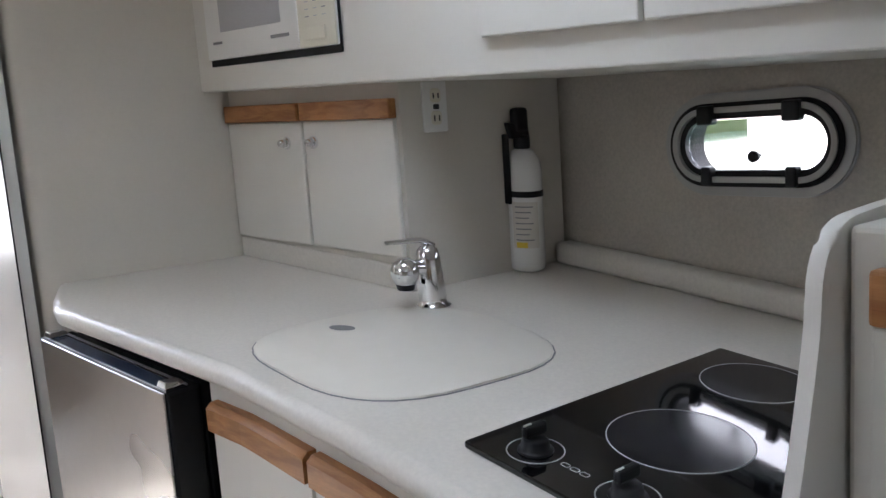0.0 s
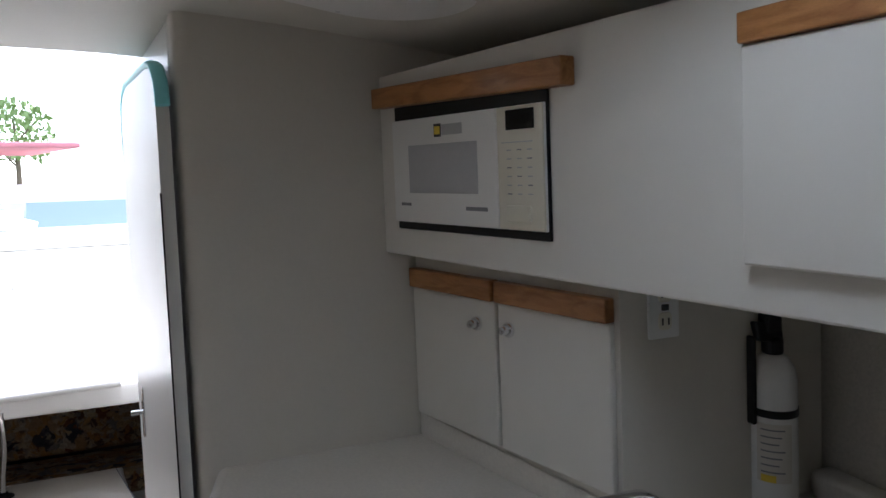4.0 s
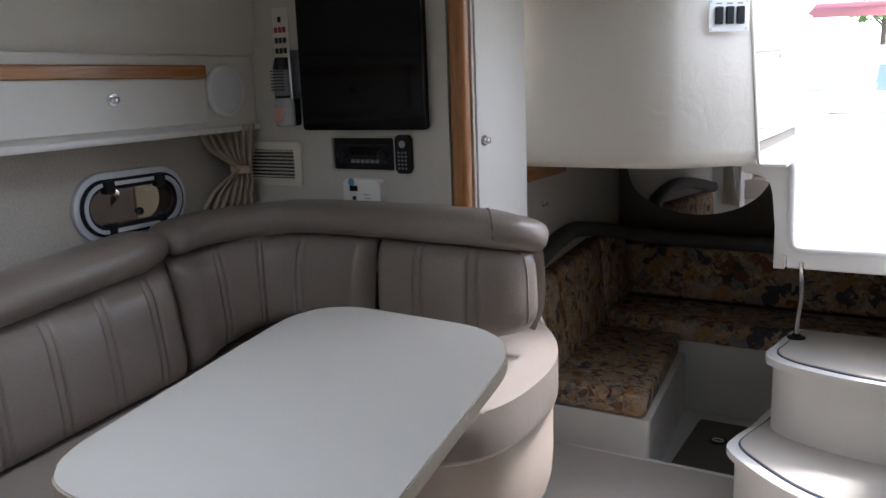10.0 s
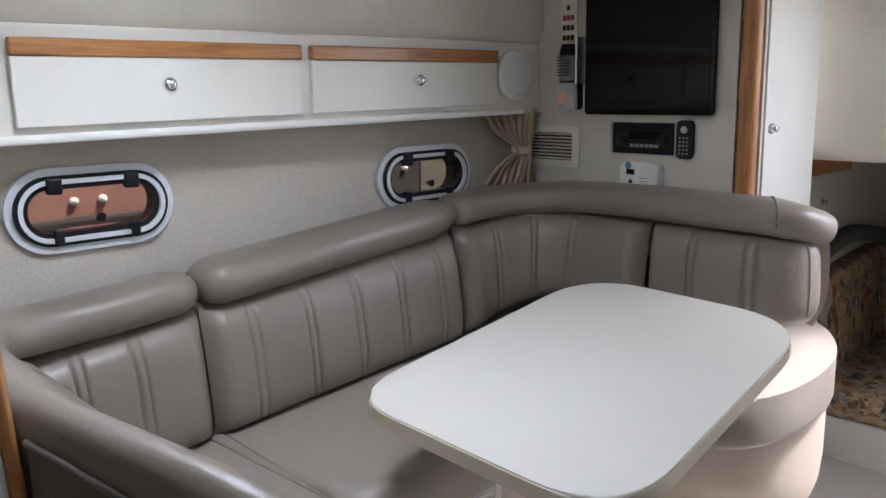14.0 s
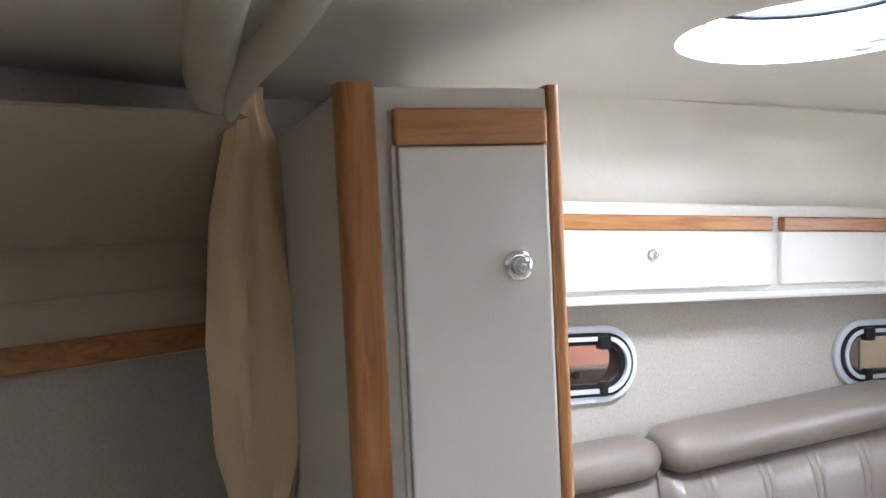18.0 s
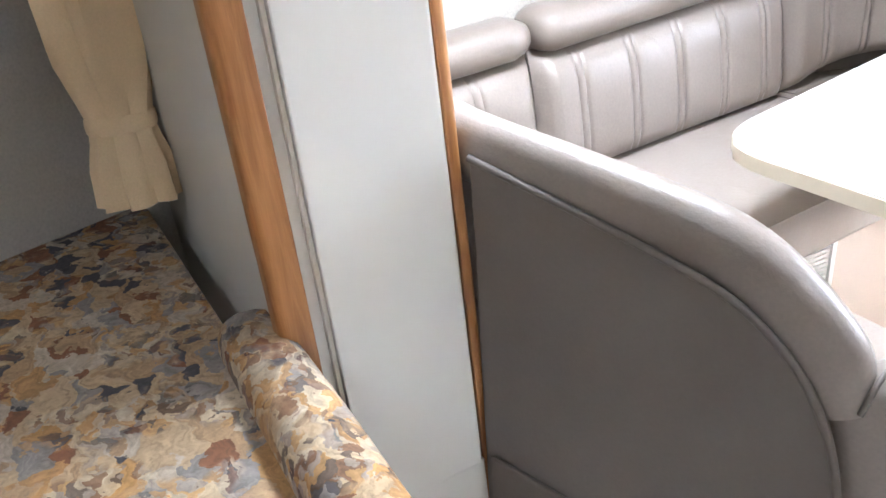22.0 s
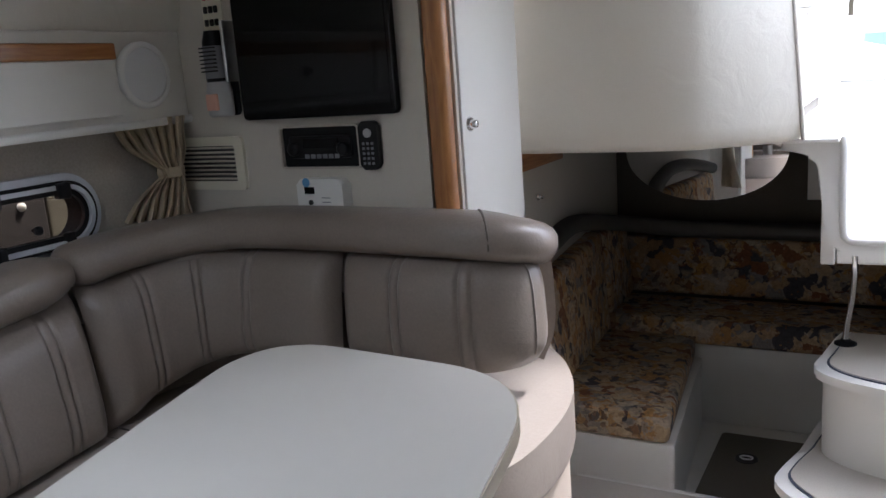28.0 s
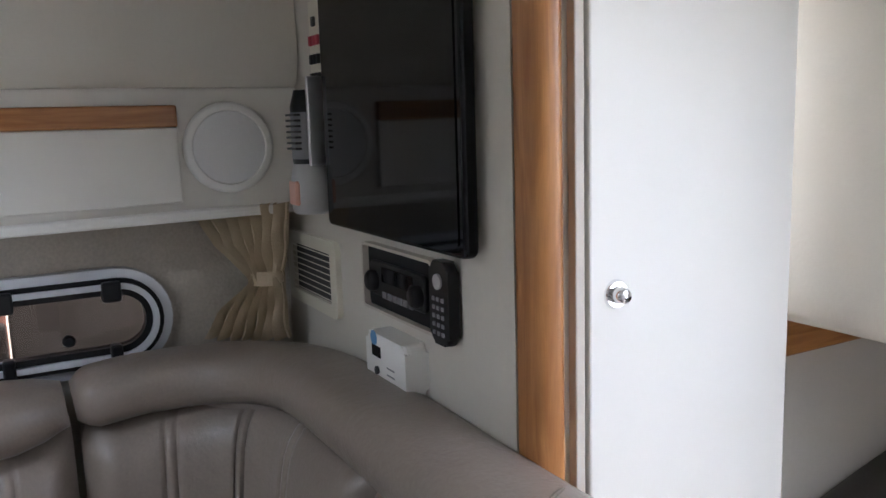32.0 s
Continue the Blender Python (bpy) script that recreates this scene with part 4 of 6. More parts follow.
def channelled(path, seams, zlo, zhi, thick, lean, ridge=None):
    """A back cushion along a line: bellied, with pairs of stitched grooves at the given places (metres along). ridge: takes the line of its outer corner."""
    pts = smooth_path(path, 10)
    acc = [0.0]
    for a, b in zip(pts, pts[1:]):
        acc.append(acc[-1] + (b - a).length)
    total = acc[-1]
    stops = sorted({0.0, total} | {s + d for s in seams for d in (-0.012, -0.009, -0.004, 0.0, 0.004, 0.009, 0.012, 0.018, 0.022, 0.026, 0.032)} | {total * i / 40 for i in range(41)}
                   | {0.01, 0.025, 0.045, total - 0.045, total - 0.025, total - 0.01})
    stops = [s for s in stops if 0 <= s <= total]
    rows = []
    for s in stops:
        j = max(i for i in range(len(acc)) if acc[i] <= s + 1e-9)
        j = min(j, len(pts) - 2)
        f = (s - acc[j]) / max(1e-6, acc[j + 1] - acc[j])
        p = pts[j].lerp(pts[j + 1], f)
        d = (pts[j + 1] - pts[j]).normalized()
        n = Vector((d.y, -d.x, 0))
        e = min(s, total - s)
        plump = 1 - max(0.0, 1 - e / 0.05) ** 2.2 * 0.75
        dent = 0.0
        for q in seams:
            for g in (q, q + 0.022):
                dent = max(dent, 0.007 * math.exp(-((s - g) / 0.0035) ** 2))
        row = []
        for k in range(13):
            v = k / 12
            z = zlo(p.y) + (zhi(p.y) - zlo(p.y)) * v
            belly = thick * plump * (1 - abs(2 * v - 1) ** 4) ** 0.5 if 0 < v < 1 else 0.0
            out = belly - dent * (1 if 0.02 < v < 0.98 else 0) + lean * (1 - v)
            row.append(p + n * out + Vector((0, 0, z)))
        rows.append(row)
    bm = surface(rows)
    if ridge is not None:
        j = min(range(len(stops)), key=lambda i: abs(stops[i] - (total - 0.055)))
        ridge.extend(rows[j][2:12])
    bmesh.ops.recalc_face_normals(bm, faces=bm.faces)
    es = [e for e in bm.edges if e.is_boundary]
    bmesh.ops.holes_fill(bm, edges=es, sides=0)
    return bm


def zlo(y):
    return seat_z(y) - 0.01


def zlift(y):   # the after backs stand clear of the seat
    return slope(y, 1.36, seat_z(1.36) - 0.01, 1.70, 0.640)


def zhi(y):
    return roll_z(y) - 0.042


# along the hull: the way runs aft, the face looks inboard
part("back_cushion", under(channelled([(-1.74, 0.06, 0), (-1.745, 0.25, 0), (-1.745, 0.508, 0)], [0.14, 0.27], zlo, zhi, 0.07, 0.05), so), LEATHER, settee, "channelled taupe leather back", True)
part("back_cushion", under(channelled([(-1.745, 0.512, 0), (-1.745, 0.9, 0), (-1.742, 1.330, 0)], [0.10, 0.26, 0.41, 0.56, 0.705], zlo, zhi, 0.075, 0.05), so), LEATHER, settee, "channelled taupe leather back", True)
part("back_cushion", under(channelled([(-1.742, 1.342, 0), (-1.735, 1.47, 0), (-1.67, 1.61, 0), (-1.53, 1.69, 0), (-1.25, 1.70, 0)], [0.14, 0.30, 0.47], zlift, zhi, 0.075, 0.04), so), LEATHER, settee, "curved channelled taupe leather corner back", True)
# Strip in the shade colour for the shadow behind the lifted backs.
part("back_board", under(sweep(smooth_path([(-1.742, 1.342, 0), (-1.735, 1.475, 0), (-1.672, 1.622, 0), (-1.53, 1.708, 0), (-1.25, 1.735, 0), (-1.08, 1.738, 0)], 8), [(0.0, 0.47), (0.010, 0.47), (0.010, 0.78), (0.0, 0.78)], flat=True), so), SHADEVINYL, settee, "dark strip that stands for the shadow behind the back cushions", True)
ridge = []
part("back_cushion", under(channelled([(-1.238, 1.70, 0), (-1.0, 1.70, 0), (-0.93, 1.702, 0), (-0.895, 1.712, 0), (-0.876, 1.738, 0), (-0.873, 1.785, 0)], [0.145, 0.30], zlift, zhi, 0.085, 0.012, ridge), so), LEATHER, settee, "channelled taupe leather end back turned round its corner", True)
# fore end back, seen over the table
part("back_cushion", under(channelled([(-0.64, 0.20, 0), (-0.92, 0.075, 0), (-1.66, 0.05, 0)], [0.3, 0.6, 0.9], lambda y: 0.42, lambda y: 0.80 - 1.0 * max(0.0, y - 0.06), 0.07, 0.05), so), LEATHER, settee, "taupe leather back by the locker", True)


def bolster(path, ru, rw, label):
    """A round padded headrest, its ends drawn in."""
    pts = smooth_path(path, 8)
    n = len(pts) - 1

    def prof(t):
        e = min(t, 1 - t) * n / 2.2
        k = 1.0 if e >= 1 else 0.62 + 0.38 * math.sin(e * math.pi / 2)
        return oval(ru * k, rw * k, 18, 0.8)
    return part("bolster", under(sweep(pts, prof), so), LEATHER, settee, label, True)


bolster([(-1.14, -0.034, 0.822), (-1.30, -0.034, 0.822), (-1.55, -0.022, 0.815), (-1.69, 0.035, 0.808), (-1.742, 0.16, 0.802), (-1.748, 0.32, roll_z(0.32) + 0.002), (-1.748, 0.504, roll_z(0.504))], 0.072, 0.050, "taupe leather headrest bolster curving round to the arm")
bolster([(-1.748, 0.518, roll_z(0.518)), (-1.748, 0.7, roll_z(0.7)), (-1.748, 1.0, roll_z(1.0)), (-1.746, 1.325, roll_z(1.325))], 0.085, 0.055, "long taupe leather headrest bolster")
bolster([(-1.746, 1.337, roll_z(1.337)), (-1.74, 1.46, roll_z(1.46)), (-1.68, 1.60, 0.932), (-1.53, 1.675, 0.944), (-1.30, 1.685, 0.948), (-1.05, 1.685, 0.946), (-0.925, 1.688, 0.944), (-0.875, 1.700, 0.938), (-0.845, 1.730, 0.926), (-0.838, 1.785, 0.905)],
        0.075, 0.048, "taupe leather bolster curving round the corner")
part("piping", under(sweep(ridge, oval(0.0025, 0.0025, 8), up=(0, 1, 0)), so), SEATVINYL, settee, smooth=True)
part("back_flap", under(sweep(smooth_path([(-0.850, 1.79, 0.930), (-0.828, 1.797, 0.89), (-0.820, 1.80, 0.80), (-0.824, 1.80, 0.72), (-0.850, 1.80, 0.655)], 6), oval(0.030, 0.006, 12), up=(0, 1, 0)), so), SEATVINYL, settee, "leather flap folded down behind the back", True)
part("mitre_seam", under(sweep([Vector((-0.900 + 0.045 * math.cos(a), 1.692 - 0.066 * math.cos(a), 0.942 + 0.0505 * math.sin(a))) for a in [radians(-50 + 10 * i) for i in range(20)]], oval(0.0025, 0.0025, 8)), so), SHADEVINYL, settee, smooth=True)

# end panel beside the fore locker: it runs aslant towards the table, its leather roll falling away in a curve
ARM = Matrix(((0.912, -0.410, 0, -1.05), (0.410, 0.912, 0, -0.06), (0, 0, 1, 0), (0, 0, 0, 1)))   # along the panel, across it, up


def on_arm(pts):
    return [ARM @ Vector(p) for p in pts]


edge = [(0.0, 0.836), (0.16, 0.789), (0.31, 0.741), (0.384, 0.708), (0.452, 0.648), (0.496, 0.572), (0.520, 0.48), (0.530, 0.35), (0.532, F)]
ep = smooth_path([(u, 0, z) for u, z in edge], 6)
poly = [(p.x, p.z) for p in ep] + [(0.0, F)]
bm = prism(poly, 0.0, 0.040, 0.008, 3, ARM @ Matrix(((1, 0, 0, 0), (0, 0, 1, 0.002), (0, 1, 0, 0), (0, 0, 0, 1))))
# Darker than the seats: the shade on this face is in its colour.
part("end_panel", under(bm, so), SHADEVINYL, settee, "smooth taupe vinyl end panel darkened for shade", True)
part("piping", under(sweep(on_arm([(p.x, 0.004, p.z) for p in ep]), oval(0.006, 0.006, 8), up=(-0.41, 0.912, 0)), so), SHADEVINYL, settee, "raised piping", True)
roll = [(-0.10, 0.862), (0.0, 0.834), (0.143, 0.806), (0.297, 0.773), (0.373, 0.744), (0.430, 0.700), (0.478, 0.645), (0.503, 0.585)]
rp = on_arm(smooth_path([(u, 0.045, z) for u, z in roll], 6))
part("arm_roll", under(sweep(rp, lambda t: oval(0.052 * (1 if t < 0.86 else 1 - 1.6 * (t - 0.86)), 0.036, 18, 0.85), up=(-0.41, 0.912, 0)), so), LEATHER, settee, "rounded taupe leather arm roll", True)
ends = on_arm(smooth_path([(0.510, 0.062, 0.622), (0.528, 0.062, 0.598), (0.536, 0.062, 0.53), (0.538, 0.062, 0.40), (0.536, 0.062, 0.25), (0.532, 0.062, 0.08)], 6))
part("arm_front", under(sweep(ends, lambda t: oval(0.060 * min(1.0, 0.55 + 3.5 * t), 0.044 * min(1.0, 0.5 + 4 * t), 18, 0.8), up=(-0.41, 0.912, 0)), so), LEATHER, settee, "padded leather front of the arm", True)
part("arm_fold", under(sweep(on_arm(smooth_path([(0.528, 0.012, 0.600), (0.540, 0.035, 0.640), (0.548, 0.075, 0.645), (0.545, 0.11, 0.63)], 5)), oval(0.004, 0.004, 8)), so), SHADEVINYL, settee, "gathered fold where the roll meets the arm front", True)
part("base_rail", under(prism([(0.02, 0.10), (0.50, 0.10), (0.49, 0.245), (0.02, 0.33)], 0.0, 0.012, 0.004, 2, ARM @ Matrix(((1, 0, 0, 0), (0, 0, 1, -0.011), (0, 1, 0, 0), (0, 0, 0, 1)))), so), SHADEVINYL, settee, "lower vinyl strip of the end panel darkened for shade", True)

# grille in the seat front
gr = thing("seat_grille", face_x(-1.187, 0.878, 0.320), "white perforated air grille in the seat front", "air vent")
part("frame", ring(rounded(0.190, 0.250, 0.010, 4), rounded(0.160, 0.220, 0.004, 4), 0.0, 0.010), WHITEPLASTIC, gr)
part("panel", box(-0.0795, -0.1095, 0.0, 0.0795, 0.1095, 0.004), WHITEPLASTIC, gr)
for i in range(18):
    part("slat", box(-0.062, -0.1055 + i * 0.012, 0.004, 0.072, -0.0990 + i * 0.012, 0.0085, 0.001), WHITEPLASTIC, gr)
    part("hole", box(-0.076, -0.1045 + i * 0.012, 0.0038, -0.067, -0.1000 + i * 0.012, 0.0046), DARKINK, gr)

# raised platform below the dinette
structure("dinette_platform", prism([(-1.8, -0.02), (-0.60, -0.02), (-0.62, 0.60), (-0.707, 0.904), (-0.80, 1.413), (-0.908, 2.00), (-1.05, 2.04), (-1.8, 2.04)], F + 0.001, F + 0.014, 0.003, 1), CARPET,
          "beige covered floor panel under the table")

structure("platform_joint", sweep([Vector((-0.693, 0.86, F + 0.003)), Vector((-0.795, 1.413, F + 0.003)), Vector((-0.903, 2.00, F + 0.003)), Vector((-0.955, 2.06, F + 0.003))], oval(0.0025, 0.003, 8)), RUBBER, "dark joint along the edge of the floor panel")

# ---- table ----
table = thing("dinette_table", (-0.985, 1.15, F + 0.014), "pale rectangular pedestal table with rounded corners", "table")
quad = soft_poly([(-1.202, 0.553), (-0.540, 0.543), (-0.663, 1.416), (-1.297, 1.452)], [0.15, 0.17, 0.20, 0.20], 10)


def rising(bm):
    """The table and worktop rise a little towards the stern with the seats."""
    for v in bm.verts:
        v.co.z += 0.086 * v.co.y
    return bm


part("table_edge", rising(prism([(x + 0.985, y - 1.15) for x, y in quad], 0.768, 0.7955, 0.012, 3)), TABLEEDGE, table, "rounded beige edge", True)
part("tabletop", rising(prism([(x + 0.985, y - 1.15) for x, y in shrink(quad, 0.004)], 0.789, 0.7985, 0.002, 1)), TABLETOP, table)
part("pedestal", lathe([(0.030, 0.006), (0.032, 0.02), (0.032, 0.760), (0.034, 0.761)], 28), ALUMINIUM, table, "satin aluminium pedestal", True)
part("floor_flange", lathe([(0.106, 0.0), (0.106, 0.004), (0.085, 0.010), (0.038, 0.016), (0.034, 0.035)], 36), CHROME, table, "polished round floor flange", True)
part("top_plate", rising(lathe([(0.034, 0.752), (0.11, 0.754), (0.11, 0.768)], 28)), ALUMINIUM, table)

# ---- curtain in the corner by the vent ----


def gathered(name, top, low, folds, label, seedv, wide, tie, depth=0.022):
    """A gathered curtain: waved sheet drawn in at a tie. wide: list of (height 0..1 from the top, half width)."""
    rnd = random.Random(seedv)
    t = thing(name, top, label, "curtain")
    a, b = Vector(top), Vector(low)
    ph = [rnd.uniform(-0.5, 0.5) for _ in range(folds + 2)]
    rows = []
    for i in range(29):
        v = i / 28
        w = np.interp(v, [q[0] for q in wide], [q[1] for q in wide])
        sx = np.interp(v, [q[0] for q in wide], [q[2] for q in wide])
        row = []
        for j in range(folds * 8 + 1):
            u = j / (folds * 8) * 2 - 1
            k = u * folds * math.pi + ph[int((u + 1) / 2 * folds)] * 0.4
            dd = depth * (0.5 + 0.5 * min(1.0, w / 0.07)) * math.sin(k)
            row.append((u * w + sx + 0.004 * math.sin(9 * v + 3 * u), dd + 0.003 * math.sin(20 * v + j), -v * (a - b).length))
        rows.append(row)
    return t, rows


ct, rows = gathered("curtain", (-1.735, 1.66, 1.215), (-1.735, 1.66, 0.965), 7, "gathered ecru curtain tied back in the corner by the vent", 3,
                    [(0.0, 0.086, 0.0), (0.3, 0.068, 0.015), (0.50, 0.028, 0.035), (0.58, 0.028, 0.036), (0.78, 0.058, 0.012), (1.0, 0.082, -0.005)], 0.5)
turn = pose(-1.770, 1.650, 1.215, 0, 0, 50)
ct.matrix_basis = turn
part("cloth", thicken(surface(rows), 0.003), BEIGECURTAIN, ct, smooth=True)
part("tie", sweep([Vector((0.036 + 0.030 * math.cos(a), 0.028 * math.sin(a), -0.135)) for a in [2 * math.pi * i / 24 for i in range(25)]], oval(0.004, 0.013, 8)), BEIGECURTAIN, ct, smooth=True)

# ---- fore locker between dinette and bow berth ----
fl = thing("fore_locker", pose(-1.06, -0.152, F, 2.8), "tall cream locker with cherry corner posts and a wood-topped door", "locker")
top = 1.61
part("body", box(-0.78, -0.155, 0.0, -0.012, 0.112, top, 0.004), LAMINATE, fl)
part("face", box(-0.012, -0.125, 0.0, 0.0, 0.112, top, 0.002), LAMINATE, fl)
part("corner_post", prism(soft_poly([(-0.020, -0.172), (0.010, -0.170), (0.010, -0.124), (-0.020, -0.124)], [0.004, 0.014, 0.004, 0.002]), 0.0, top + 0.004), WOODZ, fl, "varnished cherry post", True)
part("corner_post", prism(soft_poly([(-0.020, 0.112), (0.006, 0.112), (0.006, 0.130), (-0.020, 0.138)], [0.002, 0.003, 0.014, 0.006]), 0.0, top + 0.004), WOODZ, fl, "varnished cherry post", True)
part("side_panel", box(-0.78, -0.160, 0.0, -0.020, -0.1555, top, 0.001), WALL, fl)
dr = part("door", box(0.001, -0.100, 0.38, 0.018, 0.102, 1.534, 0.003), LAMINATE, fl, "plain cream door")
part("door_edge", box(0.001, -0.108, 0.38, 0.012, -0.101, 1.580, 0.001), STITCH, fl)
part("wood_pull", box(0.001, -0.106, 1.535, 0.024, 0.102, 1.581, 0.004), WOODY, dr)
knob("knob", face_x(0.018, 0.053, 1.378), dr, 0.021)
part("plinth", box(0.0, -0.10, 0.0, 0.006, 0.112, 0.375), LAMINATE, fl)

# ---- galley ----
CZ = 0.800
RAKE = 0.086


def raked(t):
    """Lets a thing of the galley rise towards the stern with the worktop, its uprights kept upright."""
    for ob in t.children_recursive:
        if ob.type == 'MESH':
            m = t.matrix_basis @ (ob.matrix_basis if ob.parent == t else ob.parent.matrix_basis @ ob.matrix_basis)
            back = m.inverted()
            for v in ob.data.vertices:
                w = m @ v.co
                w.z += RAKE * (w.y - 1.5)
                v.co = back @ w


def edge_x(y):
    return float(np.interp(y, [-0.4, 0.0, 0.2, 0.38, 0.50, 0.79, 1.11, 1.30, 1.38, 1.5], [0.36, 0.335, 0.318, 0.311, 0.306, 0.279, 0.207, 0.162, 0.176, 0.215]))


def face_u(y):
    """Face of the upper locker, angled to the hull."""
    return 0.563 + 0.185 * (1.487 - y)


def face_b(y):
    """Face of the small counter locker."""
    return 0.630 + 0.21 * (1.478 - y)


ys = [1.496 - 1.514 * i / 30 for i in range(31)]
poly = [(edge_x(y), y) for y in ys] + [(STAR - 0.002, -0.018), (STAR - 0.002, 1.496)]
worktop = thing("galley_worktop", (0.7, 0.7, CZ - 0.0237), "speckled cream galley worktop with rounded front edge", "worktop")
wo = Matrix.Translation((-0.7, -0.7, 0.0237 - CZ))
part("slab", under(prism(poly, CZ - 0.03, CZ), wo), COUNTER, worktop)
part("rounded_edge", under(sweep([Vector((edge_x(y) + 0.004, y, CZ - 0.018)) for y in ys], oval(0.020, 0.0185, 14)), wo), COUNTER, worktop, smooth=True)
part("rear_ledge", under(box(1.128, -0.018, CZ, STAR - 0.004, 0.94, CZ + 0.05, 0.012), wo), COUNTER, worktop, "raised ledge along the hull", True)

base = thing("galley_cabinet", (0.7, 0.6, F), "cream curved galley base unit with wood-topped doors", "cabinet")
bo = Matrix.Translation((-0.7, -0.6, -F))
ys2 = [0.905 - 0.92 * i / 20 for i in range(21)]
poly = [(edge_x(y) + 0.035, y) for y in ys2] + [(STAR - 0.01, -0.015), (STAR - 0.01, 0.905)]
part("body", under(prism(poly, F, CZ - 0.031), bo), LAMINATE, base)
for ya, yb in ((0.885, 0.625), (0.615, 0.425), (0.415, 0.215), (0.205, 0.0)):
    seg = [Vector((edge_x(ya + (yb - ya) * i / 6) + 0.030, ya + (yb - ya) * i / 6, 0)) for i in range(7)]
    d = part("door", under(sweep(seg, [(-0.009, F + 0.10), (0.004, F + 0.10), (0.004, 0.668), (-0.009, 0.668)], flat=True), bo), LAMINATE, base, "curved cream door")
    part("wood_pull", under(sweep(seg, [(-0.020, 0.669), (0.004, 0.669), (0.004, 0.714), (-0.010, 0.714), (-0.020, 0.706)], flat=True), bo), WOODY, d)

# under-counter fridge, turned to the curve of the front
fridge = thing("fridge", Matrix.Translation((0.219, 1.147, F + 0.028)) @ pose(0, 0, 0, 0, 0, 11.6), "black framed fridge with a brushed steel door proud of the worktop", "fridge")
part("cabinet", box(0.02, -0.222, -0.028, 0.45, 0.222, 0.770, 0.004), BLACK, fridge)
fd = part("door", box(-0.046, -0.226, 0.05, 0.018, 0.226, 0.774, 0.006), BLACK, fridge, "black door frame")
part("steel_panel", box(-0.050, -0.222, 0.056, -0.0455, 0.222, 0.7735, 0.002), STEEL, fd, "brushed steel door panel")
part("top_tray", box(-0.042, -0.196, 0.7742, -0.012, 0.200, 0.7765, 0.001), BLUEBLACK, fd, "glossy blue-black recessed top")
part("front_bead", box(-0.0455, -0.222, 0.7745, -0.0435, 0.222, 0.7775), GREYPLASTIC, fd, "grey bead")
part("back_bead", box(-0.006, -0.222, 0.7745, -0.003, 0.222, 0.779, 0.001), ALUMINIUM, fd, "bright metal bead")
for sy in (-0.205, 0.208):
    part("hinge", hexa([(-0.044, sy - 0.016, 0.777), (-0.004, sy - 0.012, 0.777), (-0.004, sy + 0.012, 0.777), (-0.044, sy + 0.014, 0.777),
                        (-0.040, sy - 0.012, 0.788), (-0.008, sy - 0.008, 0.785), (-0.008, sy + 0.008, 0.785), (-0.040, sy + 0.010, 0.788)], 0.002), CHROME, fridge, "chrome hinge cap")

# sink lid with its finger hole
SX, SY = 0.535, 0.690
lid_poly = soft_poly([(0.318, 0.905), (0.735, 0.880), (0.742, 0.472), (0.335, 0.498)], [0.16, 0.17, 0.17, 0.17], 8)
lid_poly = [(x - SX, y - SY) for x, y in lid_poly]
sink = thing("sink_cover", (SX, SY, CZ), "ivory cover lying in the sink opening", "sink cover")
part("rim", ring([(x * 1.010, y * 1.010) for x, y in lid_poly], lid_poly, -0.002, 0.0012), INK, sink)
part("lid", prism(lid_poly, -0.004, 0.0045, 0.003, 2), SINKLID, sink, smooth=True)
part("finger_hole", lathe([(0.024, 0.0044), (0.024, 0.0050), (0.023, 0.0052)], 20, Matrix.Translation((0.502 - SX, 0.829 - SY, 0)) @ Matrix.Rotation(0.6, 4, 'Z') @ Matrix.Diagonal((0.55, 1, 1, 1))), INK, sink)

# mixer tap
tap = thing("mixer_tap", (0.711, 0.846, CZ), "chrome single-lever mixer tap with ball spout", "tap")
part("base", lathe([(0.034, 0.0), (0.034, 0.004), (0.027, 0.008), (0.0265, 0.02)], 28), CHROME, tap, smooth=True)
part("column", lathe([(0.0265, 0.015), (0.026, 0.05), (0.024, 0.085), (0.021, 0.108), (0.012, 0.118)], 28, pose(0, 0, 0, 0, -3, 0)), CHROME, tap, smooth=True)
part("neck", sweep(smooth_path([(0.0, 0, 0.070), (-0.024, -0.002, 0.078), (-0.050, -0.004, 0.082)], 6), oval(0.015, 0.015, 14)), CHROME, tap, smooth=True)
part("spout_ball", lathe([(0.010, -0.026), (0.020, -0.020), (0.026, -0.008), (0.027, 0.004), (0.022, 0.017), (0.012, 0.025), (0.002, 0.027)], 24, Matrix.Translation((-0.062, -0.004, 0.076))), CHROME, tap, smooth=True)
part("aerator", lathe([(0.016, -0.032), (0.018, -0.024), (0.02, -0.018)], 20, Matrix.Translation((-0.062, -0.004, 0.076))), BLACK, tap)
part("lever", sweep(smooth_path([(0.006, 0, 0.116), (-0.02, 0, 0.128), (-0.060, 0, 0.131), (-0.095, 0.0, 0.133)], 6), lambda t: oval(0.011 - 0.005 * t, 0.006 - 0.002 * t, 12)), CHROME, tap, smooth=True)

